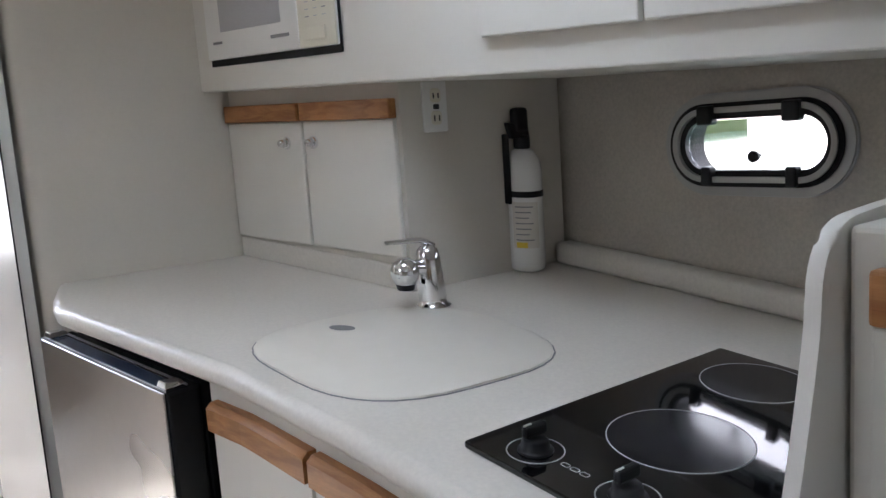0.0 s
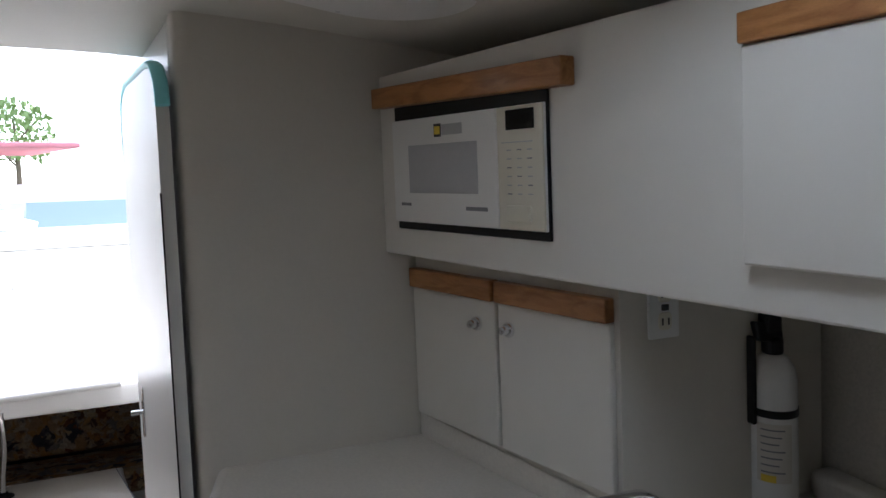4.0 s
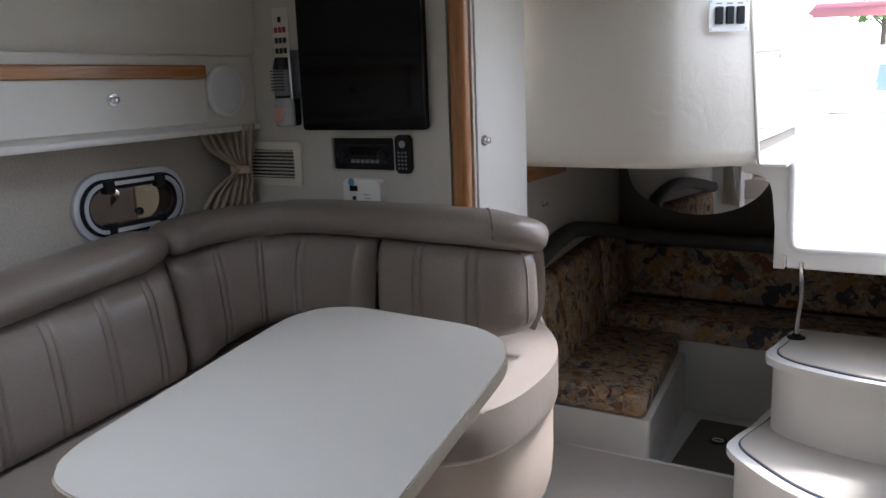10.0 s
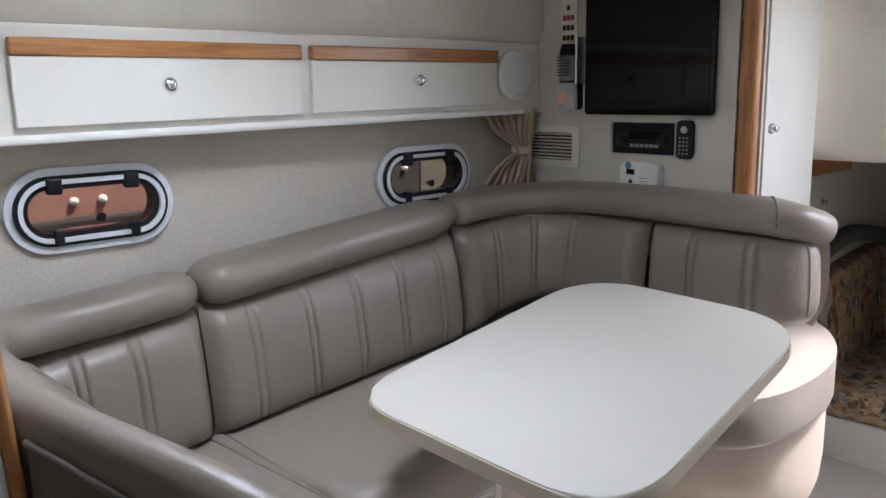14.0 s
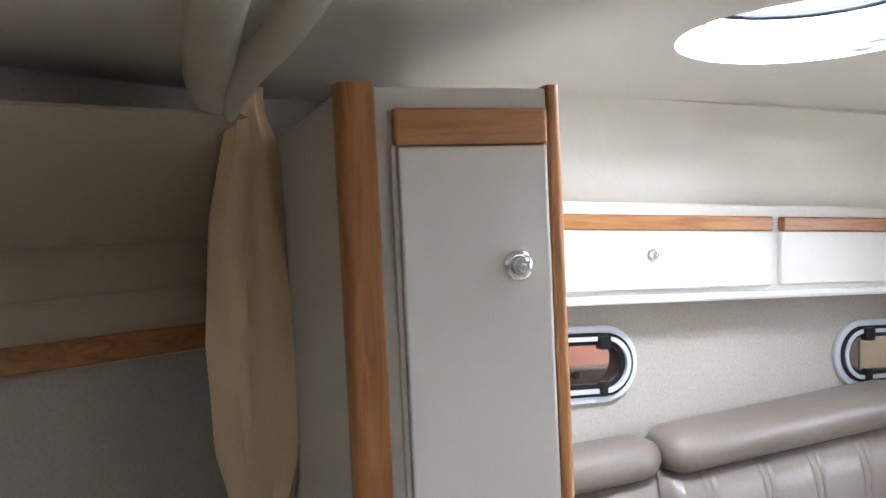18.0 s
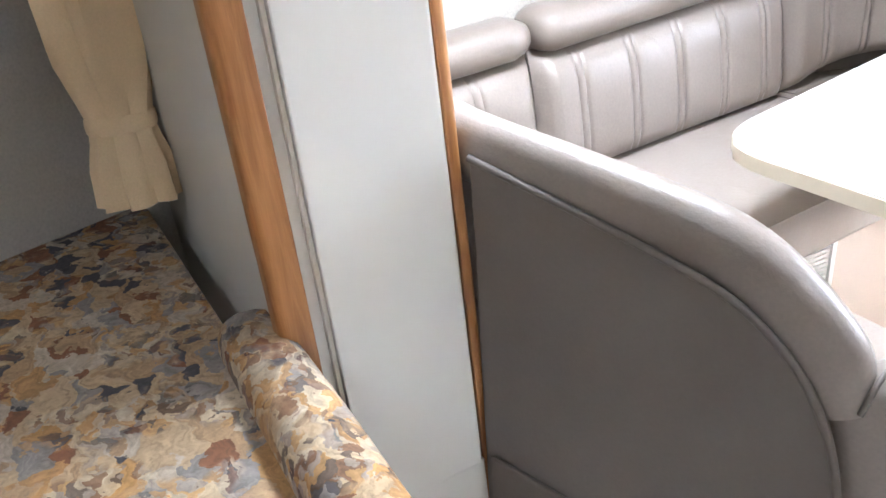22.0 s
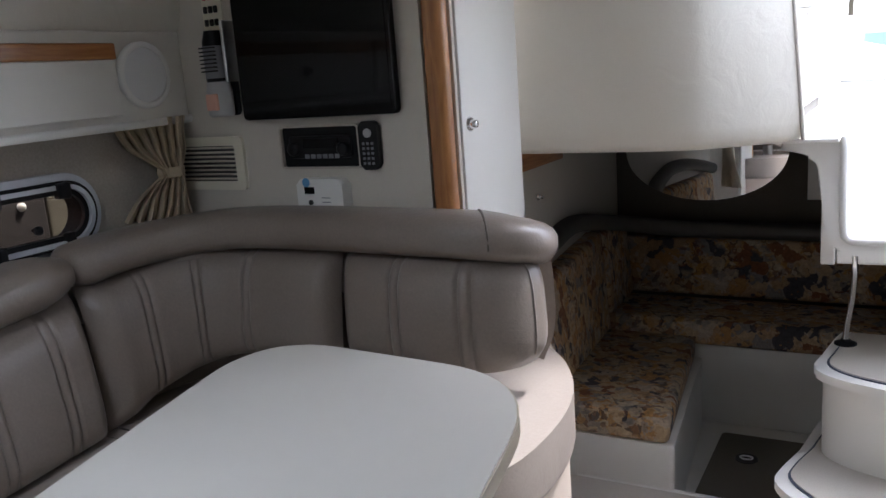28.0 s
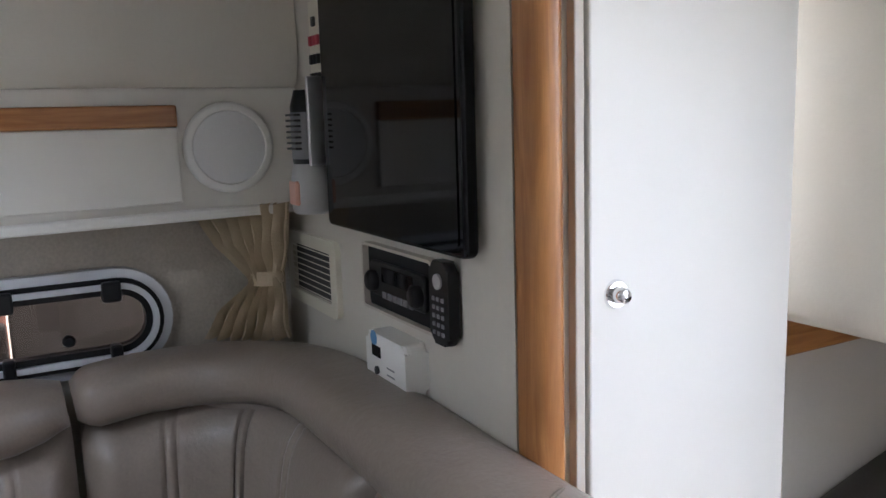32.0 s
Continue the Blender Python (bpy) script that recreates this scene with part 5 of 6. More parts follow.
# ceramic hob
hob = thing("ceramic_hob", (0.640, 0.195, CZ), "black ceramic two-zone hob set in the worktop", "hob")
part("glass", prism(rounded(0.515, 0.320, 0.006, 3), 0.0, 0.0075, 0.002, 2), HOBGLASS, hob)
for cx, cy, r in ((-0.058, 0.002, 0.084), (0.168, 0.045, 0.072)):
    part("zone", lathe([(r, 0.0074), (r, 0.0080), (r * 0.5, 0.0081)], 48, Matrix.Translation((cx, cy, 0))), HOBZONE, hob)
    part("zone_ring", ring([(cx + (r + 0.0012) * math.cos(2 * math.pi * i / 48), cy + (r + 0.0012) * math.sin(2 * math.pi * i / 48)) for i in range(48)],
                           [(cx + r * math.cos(2 * math.pi * i / 48), cy + r * math.sin(2 * math.pi * i / 48)) for i in range(48)], 0.0075, 0.0083), GREYPLASTIC, hob)
for cy in (0.088, -0.046):
    k = part("control_knob", lathe([(0.021, 0.0075), (0.021, 0.010), (0.017, 0.012), (0.016, 0.020), (0.013, 0.023)], 24, Matrix.Translation((-0.208, cy, 0))), BLACK, hob, smooth=True)
    part("grip", box(-0.225, cy - 0.005, 0.026, -0.191, cy + 0.005, 0.040, 0.003), BLACK, k)
    part("mark", box(-0.224, cy - 0.001, 0.0395, -0.213, cy + 0.001, 0.0412), WHITEPLASTIC, k)
    part("scale_ring", ring([(-0.208 + 0.034 * math.cos(2 * math.pi * i / 32), cy + 0.034 * math.sin(2 * math.pi * i / 32)) for i in range(32)],
                            [(-0.208 + 0.0325 * math.cos(2 * math.pi * i / 32), cy + 0.0325 * math.sin(2 * math.pi * i / 32)) for i in range(32)], 0.0075, 0.0081), GREYPLASTIC, hob)
for i in range(3):
    part("symbol", ring(at(rounded(0.008, 0.012, 0.003, 3), -0.208, 0.013 + i * 0.014), at(rounded(0.006, 0.010, 0.002, 3), -0.208, 0.013 + i * 0.014), 0.0075, 0.0081), GREYPLASTIC, hob)

# partition at the fore end of the galley
curve = smooth_path([(0.355, 0, 0.48), (0.39, 0, 0.62), (0.434, 0, 0.77), (0.460, 0, 0.875), (0.470, 0, 0.940), (0.500, 0, 0.972), (0.560, 0, 0.980), (0.70, 0, 0.985), (1.15, 0, 1.0)], 5)
poly = [(p.x, p.z) for p in curve] + [(1.15, F), (0.355, F)]
pt = thing("galley_partition", (0.75, -0.035, F), "cream moulded partition with a rounded shoulder beside the hob", "partition")
part("panel", under(prism(poly, 0.0, 0.015, 0.006, 3, Matrix(((1, 0, 0, 0), (0, 0, 1, -0.036), (0, 1, 0, 0), (0, 0, 0, 1)))), Matrix.Translation((-0.75, 0.035, -F))), GEL, pt, smooth=True)
fc_ = thing("fore_cabinet", (0.80, -0.31, F), "cream side cabinet with a wood pull beside the partition", "cabinet")
part("body", box(-0.300, -0.24, 0.0, 0.30, 0.270, 1.042, 0.006), LAMINATE, fc_)
d = part("door", box(-0.316, -0.22, 0.1, -0.302, 0.244, 0.962, 0.003), LAMINATE, fc_)
part("wood_pull", box(-0.322, -0.22, 0.963, -0.302, 0.244, 1.010, 0.004), WOODY, d)

# small locker standing on the worktop
sl = thing("counter_locker", (0.75, 1.2, CZ), "cream two-door locker with cherry top rail standing on the worktop", "locker")
lo = Matrix.Translation((-0.75, -1.2, -CZ))


def on_b(ya, yb, za, zb, d0, d1, bev=0.003):
    """A block on the counter locker's face from ya to yb, d0 to d1 proud of it."""
    n = Vector((-1, -0.21, 0)).normalized()
    pts = []
    for z in (za, zb):
        for y, d in ((ya, d0), (ya, d1), (yb, d1), (yb, d0)):
            pts.append(Vector((face_b(y), y, z(y) if callable(z) else z)) + n * d)
    return under(hexa([tuple(p) for p in pts], bev), lo)


def worktop_z(y):
    return CZ + RAKE * (y - 1.5)


def pull_z(y):
    return slope(y, 0.956, 1.138, 1.471, 1.157)


part("body", under(prism([(face_b(1.497), 1.497), (face_b(0.952), 0.952), (STAR - 0.01, 0.952), (STAR - 0.01, 1.497)], 0.72, 1.20, 0.003, 2), lo), WALL, sl)
for ya, yb, yk, zk in ((1.490, 1.232, 1.282, 1.064), (1.224, 0.960, 1.193, 1.062)):
    d = part("door", on_b(ya, yb, lambda y: slope(y, 0.983, 0.824, 1.496, 0.852), lambda y: pull_z(y) - 0.040, 0.001, 0.014), LAMINATE, sl, "cream door")
    part("wood_pull", on_b(ya, yb, lambda y: pull_z(y) - 0.039, pull_z, 0.001, 0.024), WOODY, d)
    knob("knob", lo @ Matrix.Translation((face_b(yk) - 0.014, yk - 0.003, zk)) @ pose(0, 0, 0, 0, 0, 12) @ face_x(0, 0, 0, -1), d, 0.014)
part("base_strip", on_b(1.495, 0.955, worktop_z, lambda y: worktop_z(y) + 0.05, 0.0005, 0.006), COUNTER, sl)

outlet = thing("power_outlet", face_y(0.823, 0.952, 1.117), "white double power outlet with dark sockets", "outlet")
part("plate", prism(rounded(0.060, 0.100, 0.004, 3), 0.0, 0.006, 0.002, 2), WHITEPLASTIC, outlet)
for sy in (-0.022, 0.022):
    part("socket", prism(at(rounded(0.026, 0.028, 0.008, 4), 0, sy), 0.006, 0.009, 0.001, 1), IVORYPLASTIC, outlet)
    for sx in (-0.006, 0.006):
        part("slot", box(sx - 0.0015, sy - 0.006, 0.009, sx + 0.0015, sy + 0.005, 0.0096), DARKINK, outlet)
part("test_buttons", box(-0.006, -0.005, 0.006, 0.006, 0.005, 0.011, 0.001), DARKINK, outlet)

# fire extinguisher
ex = thing("fire_extinguisher", (1.046, 0.940, CZ), "white fire extinguisher with black valve and printed label", "fire extinguisher")
part("cylinder", lathe([(0.030, 0.0), (0.039, 0.006), (0.040, 0.02), (0.040, 0.225), (0.036, 0.245), (0.024, 0.262), (0.014, 0.268)], 32), REDWHITE, ex, smooth=True)
part("band", lathe([(0.0415, 0.165), (0.0415, 0.178)], 32), BLACK, ex)
part("label", sweep([Vector((0.0404 * math.cos(a), 0.0404 * math.sin(a), 0.105)) for a in [radians(185 + 7 * i) for i in range(13)]], [(-0.0003, -0.05), (0.0004, -0.05), (0.0004, 0.05), (-0.0003, 0.05)], flat=True), LABELPAPER, ex, "cream printed label")
for i in range(7):
    part("print_line", sweep([Vector((0.0410 * math.cos(a), 0.0410 * math.sin(a), 0.145 - i * 0.012)) for a in [radians(195 + 7 * j) for j in range(9 - i % 3)]], [(-0.0002, -0.0012), (0.0003, -0.0012), (0.0003, 0.0012), (-0.0002, 0.0012)], flat=True), INK, ex)
part("class_mark", sweep([Vector((0.0411 * math.cos(a), 0.0411 * math.sin(a), 0.062)) for a in [radians(195 + 7 * j) for j in range(6)]], [(-0.0002, -0.006), (0.0004, -0.006), (0.0004, 0.006), (-0.0002, 0.006)], flat=True), YELLOW, ex)
part("valve", lathe([(0.014, 0.262), (0.018, 0.27), (0.018, 0.29), (0.012, 0.296)], 18), BLACK, ex)
part("lever", hexa([(-0.035, -0.008, 0.29), (0.02, -0.008, 0.285), (0.02, 0.008, 0.285), (-0.035, 0.008, 0.29), (-0.045, -0.008, 0.325), (0.015, -0.008, 0.315), (0.015, 0.008, 0.315), (-0.045, 0.008, 0.325)], 0.004), BLACK, ex)
part("bracket", box(-0.050, -0.006, 0.15, -0.041, 0.010, 0.30, 0.003), BLACK, ex)
part("bracket_head", box(-0.026, -0.010, 0.300, 0.016, 0.010, 0.355, 0.008), BLACK, ex)

# long upper locker with the microwave


def uz0(y):
    return slope(y, 0.105, 1.130, 1.49, 1.192)


def uz1(y):
    return slope(y, 0.254, 1.548, 1.49, 1.549)


ul = thing("galley_locker", (0.85, 0.6, 1.36), "long cream overhead galley locker with cherry-topped doors", "locker")
uo = Matrix.Translation((-0.85, -0.6, -1.36))


def on_u(ya, yb, za, zb, d0, d1, bev=0.003, o=uo):
    """A block on the upper locker's face; za and zb are heights at (ya, yb)."""
    n = Vector((-1, -0.185, 0)).normalized()
    pts = []
    for zz in (za, zb):
        for y, d, z in ((ya, d0, zz[0]), (ya, d1, zz[0]), (yb, d1, zz[1]), (yb, d0, zz[1])):
            pts.append(tuple(Vector((face_u(y), y, z)) + n * d))
    return under(hexa(pts, bev), o)


def carcass(y0, y1):
    return under(hexa([(face_u(y0), y0, uz0(y0)), (STAR, y0, uz0(y0)), (STAR, y1, uz0(y1)), (face_u(y1), y1, uz0(y1)),
                       (face_u(y0), y0, uz1(y0)), (STAR, y0, uz1(y0)), (STAR, y1, uz1(y1)), (face_u(y1), y1, uz1(y1))], 0.004), uo)


part("body", carcass(-0.45, 1.4975), LAMINATE, ul)
for ya, yb, yk in ((0.655, 0.378, 0.411), (0.370, 0.050, 0.318), (0.042, -0.30, -0.25)):
    d = part("door", on_u(ya, yb, (slope(ya, 0.378, 1.202, 0.655, 1.214), slope(yb, 0.378, 1.202, 0.655, 1.214)), (1.471, 1.474), 0.001, 0.018), LAMINATE, ul, "cream door")
    part("wood_pull", on_u(ya, yb, (1.472, 1.475), (1.508, 1.517), 0.001, 0.026), WOODY, d)
    knob("knob", uo @ Matrix.Translation((face_u(yk) - 0.018, yk - 0.003, 1.420)) @ pose(0, 0, 0, 0, 0, 10.5) @ face_x(0, 0, 0, -1), d, 0.018)
part("wood_rail", on_u(1.480, 0.940, (1.482, 1.462), (1.521, 1.505), 0.001, 0.030), WOODY, ul, "cherry rail above the microwave")

mw = thing("microwave_oven", (0.7, 1.25, 1.36), "white built-in microwave oven in a black surround", "microwave")
mo = Matrix.Translation((-0.7, -1.25, -1.36))


def on_m(u0, u1, v0, v1, d0, d1, bev=0.002):
    """A block on the microwave's front: u from its hinge side, v from its foot, both 0 to 1."""
    y = (1.432 + (1.001 - 1.432) * u0, 1.432 + (1.001 - 1.432) * u1)

    def z(u, v):
        return (1.248 - 0.014 * u) * (1 - v) + (1.470 - 0.008 * u) * v
    return on_u(y[0], y[1], (z(u0, v0), z(u1, v0)), (z(u0, v1), z(u1, v1)), d0, d1, bev, mo)


part("surround", on_m(-0.005, 1.012, -0.02, 1.045, 0.001, 0.0055), BLACK, mw, "black surround")
part("housing", on_m(0.000, 1.004, 0.045, 0.925, 0.0055, 0.0095, 0.002), WHITEPLASTIC, mw)
d = part("door", on_m(0.002, 0.745, 0.048, 0.922, 0.0095, 0.0140, 0.002), WHITEPLASTIC, mw, "white door")
part("window", on_m(0.135, 0.625, 0.30, 0.70, 0.0142, 0.0155, 0.0005), PERF, d, "grey perforated window")
part("badge", on_m(0.335, 0.385, 0.755, 0.86, 0.0142, 0.0152, 0.0003), DARKINK, d)
part("badge_mark", on_m(0.34, 0.38, 0.775, 0.84, 0.0153, 0.0158, 0.0003), YELLOW, d)
part("badge_text", on_m(0.39, 0.53, 0.765, 0.85, 0.0142, 0.0150, 0.0003), GREYPLASTIC, d)
part("brand_bar", on_m(0.06, 0.14, 0.19, 0.215, 0.0142, 0.0148, 0.0003), INK, d)
part("model_bar", on_m(0.54, 0.68, 0.17, 0.20, 0.0142, 0.0148, 0.0003), INK, d)
c = part("control_panel", on_m(0.748, 1.002, 0.048, 0.922, 0.0095, 0.0140, 0.002), IVORYPLASTIC, mw, "ivory control panel")
part("display", on_m(0.805, 0.962, 0.755, 0.895, 0.0142, 0.0160, 0.001), SCREEN, c)
for i in range(6):
    for j in range(3):
        part("key", on_m(0.805 + j * 0.058, 0.830 + j * 0.058, 0.30 + i * 0.062, 0.308 + i * 0.062, 0.0142, 0.0152, 0.0003), GREYPLASTIC if (i + j) % 3 else INK, c)
part("key_bar", on_m(0.775, 0.95, 0.665, 0.672, 0.0142, 0.0152, 0.0003), GREYPLASTIC, c)
part("open_button", on_m(0.80, 0.94, 0.10, 0.225, 0.0142, 0.0190, 0.003), IVORYPLASTIC, c)

# ceiling light over the galley
cl = thing("ceiling_light", (0.352, 1.122, roof(0.352, 1.122)), "oval white ceiling panel light over the galley", "ceiling light")
cl.rotation_euler = (0, radians(5.8), 0.26)
part("housing", prism(rounded(0.50, 0.30, 0.145, 12), -0.026, 0.02, 0.012, 3), WHITEPLASTIC, cl, smooth=True)
part("cover", prism(rounded(0.44, 0.245, 0.118, 12), -0.030, -0.024, 0.004, 2), WHITEPLASTIC, cl)
for sx, sy in ((-0.10, 0.134), (0.10, 0.134), (-0.10, -0.134), (0.10, -0.134)):
    part("screw", lathe([(0.005, -0.0240), (0.004, -0.0285)], 10, Matrix.Translation((sx, sy, 0))), STEEL, cl)
dl = thing("down_light", (-1.17, 0.0, roof(-1.17, 0.0)), "small round white ceiling light", "ceiling light")
part("bezel", lathe([(0.03, -0.012), (0.042, -0.008), (0.045, 0.002)], 28), WHITEPLASTIC, dl, smooth=True)

for one in (worktop, base, fridge, sink, tap, hob, ex):
    raked(one)

# folding companionway door, leaning open against the jamb
leaf = thing("companionway_door", (0.125, 2.0, F), "white narrow companionway door with turquoise light painted along its top gap and chrome latch", "door")
jm = Matrix(((-0.067, 0, -1, 0), (0.998, 0, 0, 0), (0, 1, 0, 0), (0, 0, 0, 1)))
outline = soft_poly([(-0.498, 0.04), (0.0, 0.04), (0.0, 1.64), (-0.498, 1.64)], [0.01, 0.01, 0.12, 0.09], 6)
part("panel", prism(outline, 0.006, 0.030, 0.004, 2, jm), GEL, leaf)
# Daylight through the gap over the leaf, painted as a turquoise strip.
part("top_edge", sweep(smooth_path([tuple((jm @ Vector((a, b, 0.018)))) for a, b in ((0.002, 1.50), (-0.015, 1.60), (-0.08, 1.648), (-0.16, 1.650), (-0.41, 1.648), (-0.485, 1.61), (-0.503, 1.56))], 5), oval(0.008, 0.014, 10), up=(1, 0, 0)), GAPLIGHT, leaf, smooth=True)
part("seal", box(0.001, -0.5035, 0.05, 0.004, -0.5005, 1.40), RUBBER, leaf)
part("latch_plate", prism(rounded(0.022, 0.12, 0.006, 4), 0.030, 0.034, 0.001, 1, jm @ Matrix.Translation((-0.075, 0.895, 0))), CHROME, leaf)
part("latch_stem", lathe([(0.006, 0.034), (0.006, 0.060)], 14, jm @ Matrix.Translation((-0.075, 0.895, 0))), CHROME, leaf)
part("latch_handle", sweep([jm @ Vector((-0.075, 0.895 + q, 0.062)) for q in (-0.026, 0.026)], oval(0.007, 0.007, 12)), CHROME, leaf, "chrome T handle", True)

# switch panel on the padded face
spn = thing("rocker_switch_panel", Matrix.Translation((-0.455, 2.356, 1.479)) @ pose(0, 0, 0, 0, 0, 37) @ face_y(0, -0.003, 0), "white panel with three black rocker switches", "switch panel")
part("plate", prism(rounded(0.122, 0.092, 0.004, 3), 0.0, 0.004, 0.0015, 1), WHITEPLASTIC, spn)
for i in range(3):
    part("rocker", box(-0.044 + i * 0.032, -0.026, 0.004, -0.019 + i * 0.032, 0.024, 0.013, 0.004), BLACK, spn)
    part("caption", box(-0.040 + i * 0.032, 0.030, 0.004, -0.023 + i * 0.032, 0.034, 0.0045), INK, spn)
for sx in (-0.053, 0.053):
    for sy in (-0.038, 0.038):
        part("screw", lathe([(0.004, 0.004), (0.003, 0.006)], 10, Matrix.Translation((sx, sy, 0))), STEEL, spn)

# ---- companionway steps ----
steps = thing("companionway_steps", (-0.15, 2.4, F), "white moulded companionway steps with beige treads and dark piping", "steps")
sto = Matrix.Translation((0.15, -2.4, -F))


def step(front, back, z0, z1, name):
    out = smooth_path([(x, y, 0) for x, y in front], 6)
    nose = [(p.x, p.y) for p in out]
    inset = [(p.x + 0.022, p.y + 0.020) for p in out]
    part("riser", under(prism(inset + back, z0, z1 - 0.022), sto), GEL, steps, smooth=True)
    part("nosing", under(prism(nose + back, z1 - 0.024, z1, 0.009, 3), sto), GEL, steps, smooth=True)
    pad = [(p.x + 0.030, p.y + 0.026) for p in out]
    bk = [(x - (0.02 if x > 0 else -0.03), y - 0.02) for x, y in back]
    part("tread_edge", under(prism(pad + bk, z1, z1 + 0.003), sto), material("dark_blue_piping", (0.05, 0.06, 0.09), 0.7), steps)
    part("tread", under(prism([tuple(Vector(p) + (Vector((-0.1, 2.5)) - Vector(p)).normalized() * 0.007) for p in pad + bk], z1 + 0.002, z1 + 0.006), sto), TREAD, steps)


step([(-0.372, 2.52), (-0.405, 2.40), (-0.408, 2.32), (-0.34, 2.23), (-0.202, 2.11), (-0.022, 2.026), (0.10, 2.0)], [(0.10, 2.75), (-0.34, 2.75)], F, 0.166, "low")
step([(-0.30, 2.78), (-0.325, 2.62), (-0.337, 2.51), (-0.28, 2.44), (-0.169, 2.395), (-0.06, 2.370), (0.075, 2.358)], [(0.075, 2.84), (-0.29, 2.84)], 0.166, 0.424, "high")
rail = thing("hand_rail", (-0.272, 2.705, 0.430), "short bent chrome hand rail rising from the top step", "hand rail")
part("tube", tube(smooth_path([(0, 0, 0.0), (0.002, -0.01, 0.06), (0.016, -0.06, 0.16), (0.022, -0.13, 0.25), (0.022, -0.15, 0.325)], 6), 0.0085, 12), CHROME, rail, smooth=True)
part("socket", lathe([(0.030, 0.0), (0.030, 0.004), (0.014, 0.010), (0.012, 0.016)], 20), BLACK, rail)

# ---- aft berth, seen below the cockpit ----
berth_side = structure("wall_berth", hexa([(-1.23, 2.16, F - 0.1), (-1.19, 2.16, F - 0.1), (-1.28, 3.86, F - 0.1), (-1.32, 3.86, F - 0.1),
                              (-1.23, 2.16, 1.045), (-1.19, 2.16, 1.045), (-1.28, 3.86, 1.045), (-1.32, 3.86, 1.045)]), WALL, "cream panelled side of the aft berth")
br_ = thing("berth_rail", (-1.155, 2.26, 1.0), "cherry rail along the side of the aft berth", "trim")
part("rail", box(-0.04, -0.06, -0.045, -0.005, 0.6, 0.02, 0.004), WOODY, br_)
knob("knob", face_x(-1.221, 2.76, 0.838), berth_side, 0.012)
bp = thing("berth_platform", (-0.93, 2.9, F - 0.12), "white moulded base of the aft berth", "berth base")
part("moulding", under(prism(soft_poly([(-1.20, 2.592), (-0.735, 2.592), (-0.815, 3.40), (-1.27, 3.40)], [0.005, 0.02, 0.01, 0.005]), F - 0.12, 0.084, 0.006, 2), Matrix.Translation((0.93, -2.9, 0.12 - F))), GEL, bp, smooth=True)
part("bench", under(box(-0.86, 3.405, F - 0.12, 0.30, 3.84, 0.145, 0.008), Matrix.Translation((0.93, -2.9, 0.12 - F))), GEL, bp)


def floral_cushion(name, pts, label, category="cushion"):
    c = thing(name, pts[0], label, category)
    bm = hexa([tuple(Vector(p) - Vector(pts[0])) for p in pts], 0.022, 4)
    part("cover", bm, FLORAL, c, smooth=True)
    return c


mattress = floral_cushion("berth_mattress", [(-1.20, 2.585, 0.086), (-0.750, 2.585, 0.086), (-0.835, 3.36, 0.086), (-1.27, 3.36, 0.086),
                                             (-1.20, 2.580, 0.190), (-0.742, 2.580, 0.190), (-0.828, 3.36, 0.190), (-1.27, 3.36, 0.190)], "floral patterned berth mattress on its white base", "mattress")
part("piping", sweep([Vector((0.01, -0.001, 0.096)), Vector((0.44, -0.001, 0.096)), Vector((0.366, 0.77, 0.096))], oval(0.005, 0.005, 8)), FLORAL, mattress, smooth=True)
floral_cushion("bench_cushion", [(-1.28, 3.365, 0.147), (0.29, 3.365, 0.147), (0.29, 3.70, 0.147), (-1.28, 3.70, 0.147),
                                 (-1.28, 3.365, 0.25), (0.29, 3.365, 0.25), (0.29, 3.70, 0.25), (-1.28, 3.70, 0.25)], "floral patterned cushion along the cross bench")
floral_cushion("back_cushion", [(-1.28, 3.70, 0.252), (0.29, 3.70, 0.252), (0.29, 3.81, 0.252), (-1.28, 3.81, 0.252),
                                (-1.28, 3.71, 0.50), (0.29, 3.71, 0.50), (0.29, 3.81, 0.50), (-1.28, 3.81, 0.50)], "floral patterned back cushion at the end of the berth")
floral_cushion("side_bolster", [(-1.20, 2.36, 0.192), (-1.10, 2.36, 0.192), (-1.16, 3.34, 0.192), (-1.27, 3.34, 0.192),
                                (-1.20, 2.36, 0.565), (-1.135, 2.36, 0.56), (-1.19, 3.34, 0.60), (-1.27, 3.34, 0.60)], "floral patterned bolster along the berth side")
floral_cushion("side_bolster", [(-1.255, 3.345, 0.252), (-1.155, 3.345, 0.252), (-1.165, 3.695, 0.252), (-1.28, 3.695, 0.252),
                                (-1.255, 3.345, 0.60), (-1.185, 3.345, 0.595), (-1.195, 3.695, 0.58), (-1.28, 3.695, 0.58)], "floral patterned corner bolster above the cross bench")
cm = thing("berth_coaming", (-1.17, 2.30, 0.57), "dark grey padded coaming round the aft berth above its cushions", "coaming")
part("pad", sweep(smooth_path([(0.0, -0.06, 0.0), (-0.005, 0.15, 0.04), (-0.02, 0.35, 0.075), (-0.035, 0.54, 0.10), (-0.055, 0.80, 0.105), (-0.045, 1.10, 0.055), (0.03, 1.32, 0.005), (0.20, 1.42, -0.03), (0.77, 1.44, -0.035), (1.45, 1.44, -0.03)], 6), oval(0.038, 0.034, 14, 0.8)), GREYPAD, cm, smooth=True)
mt = thing("cabin_mat", (-0.55, 2.98, F - 0.12), "dark brown mat in the well of the aft berth", "mat")
part("mat", prism(rounded(0.34, 0.66, 0.02, 4), 0.0, 0.010, 0.003, 1), MAT, mt)
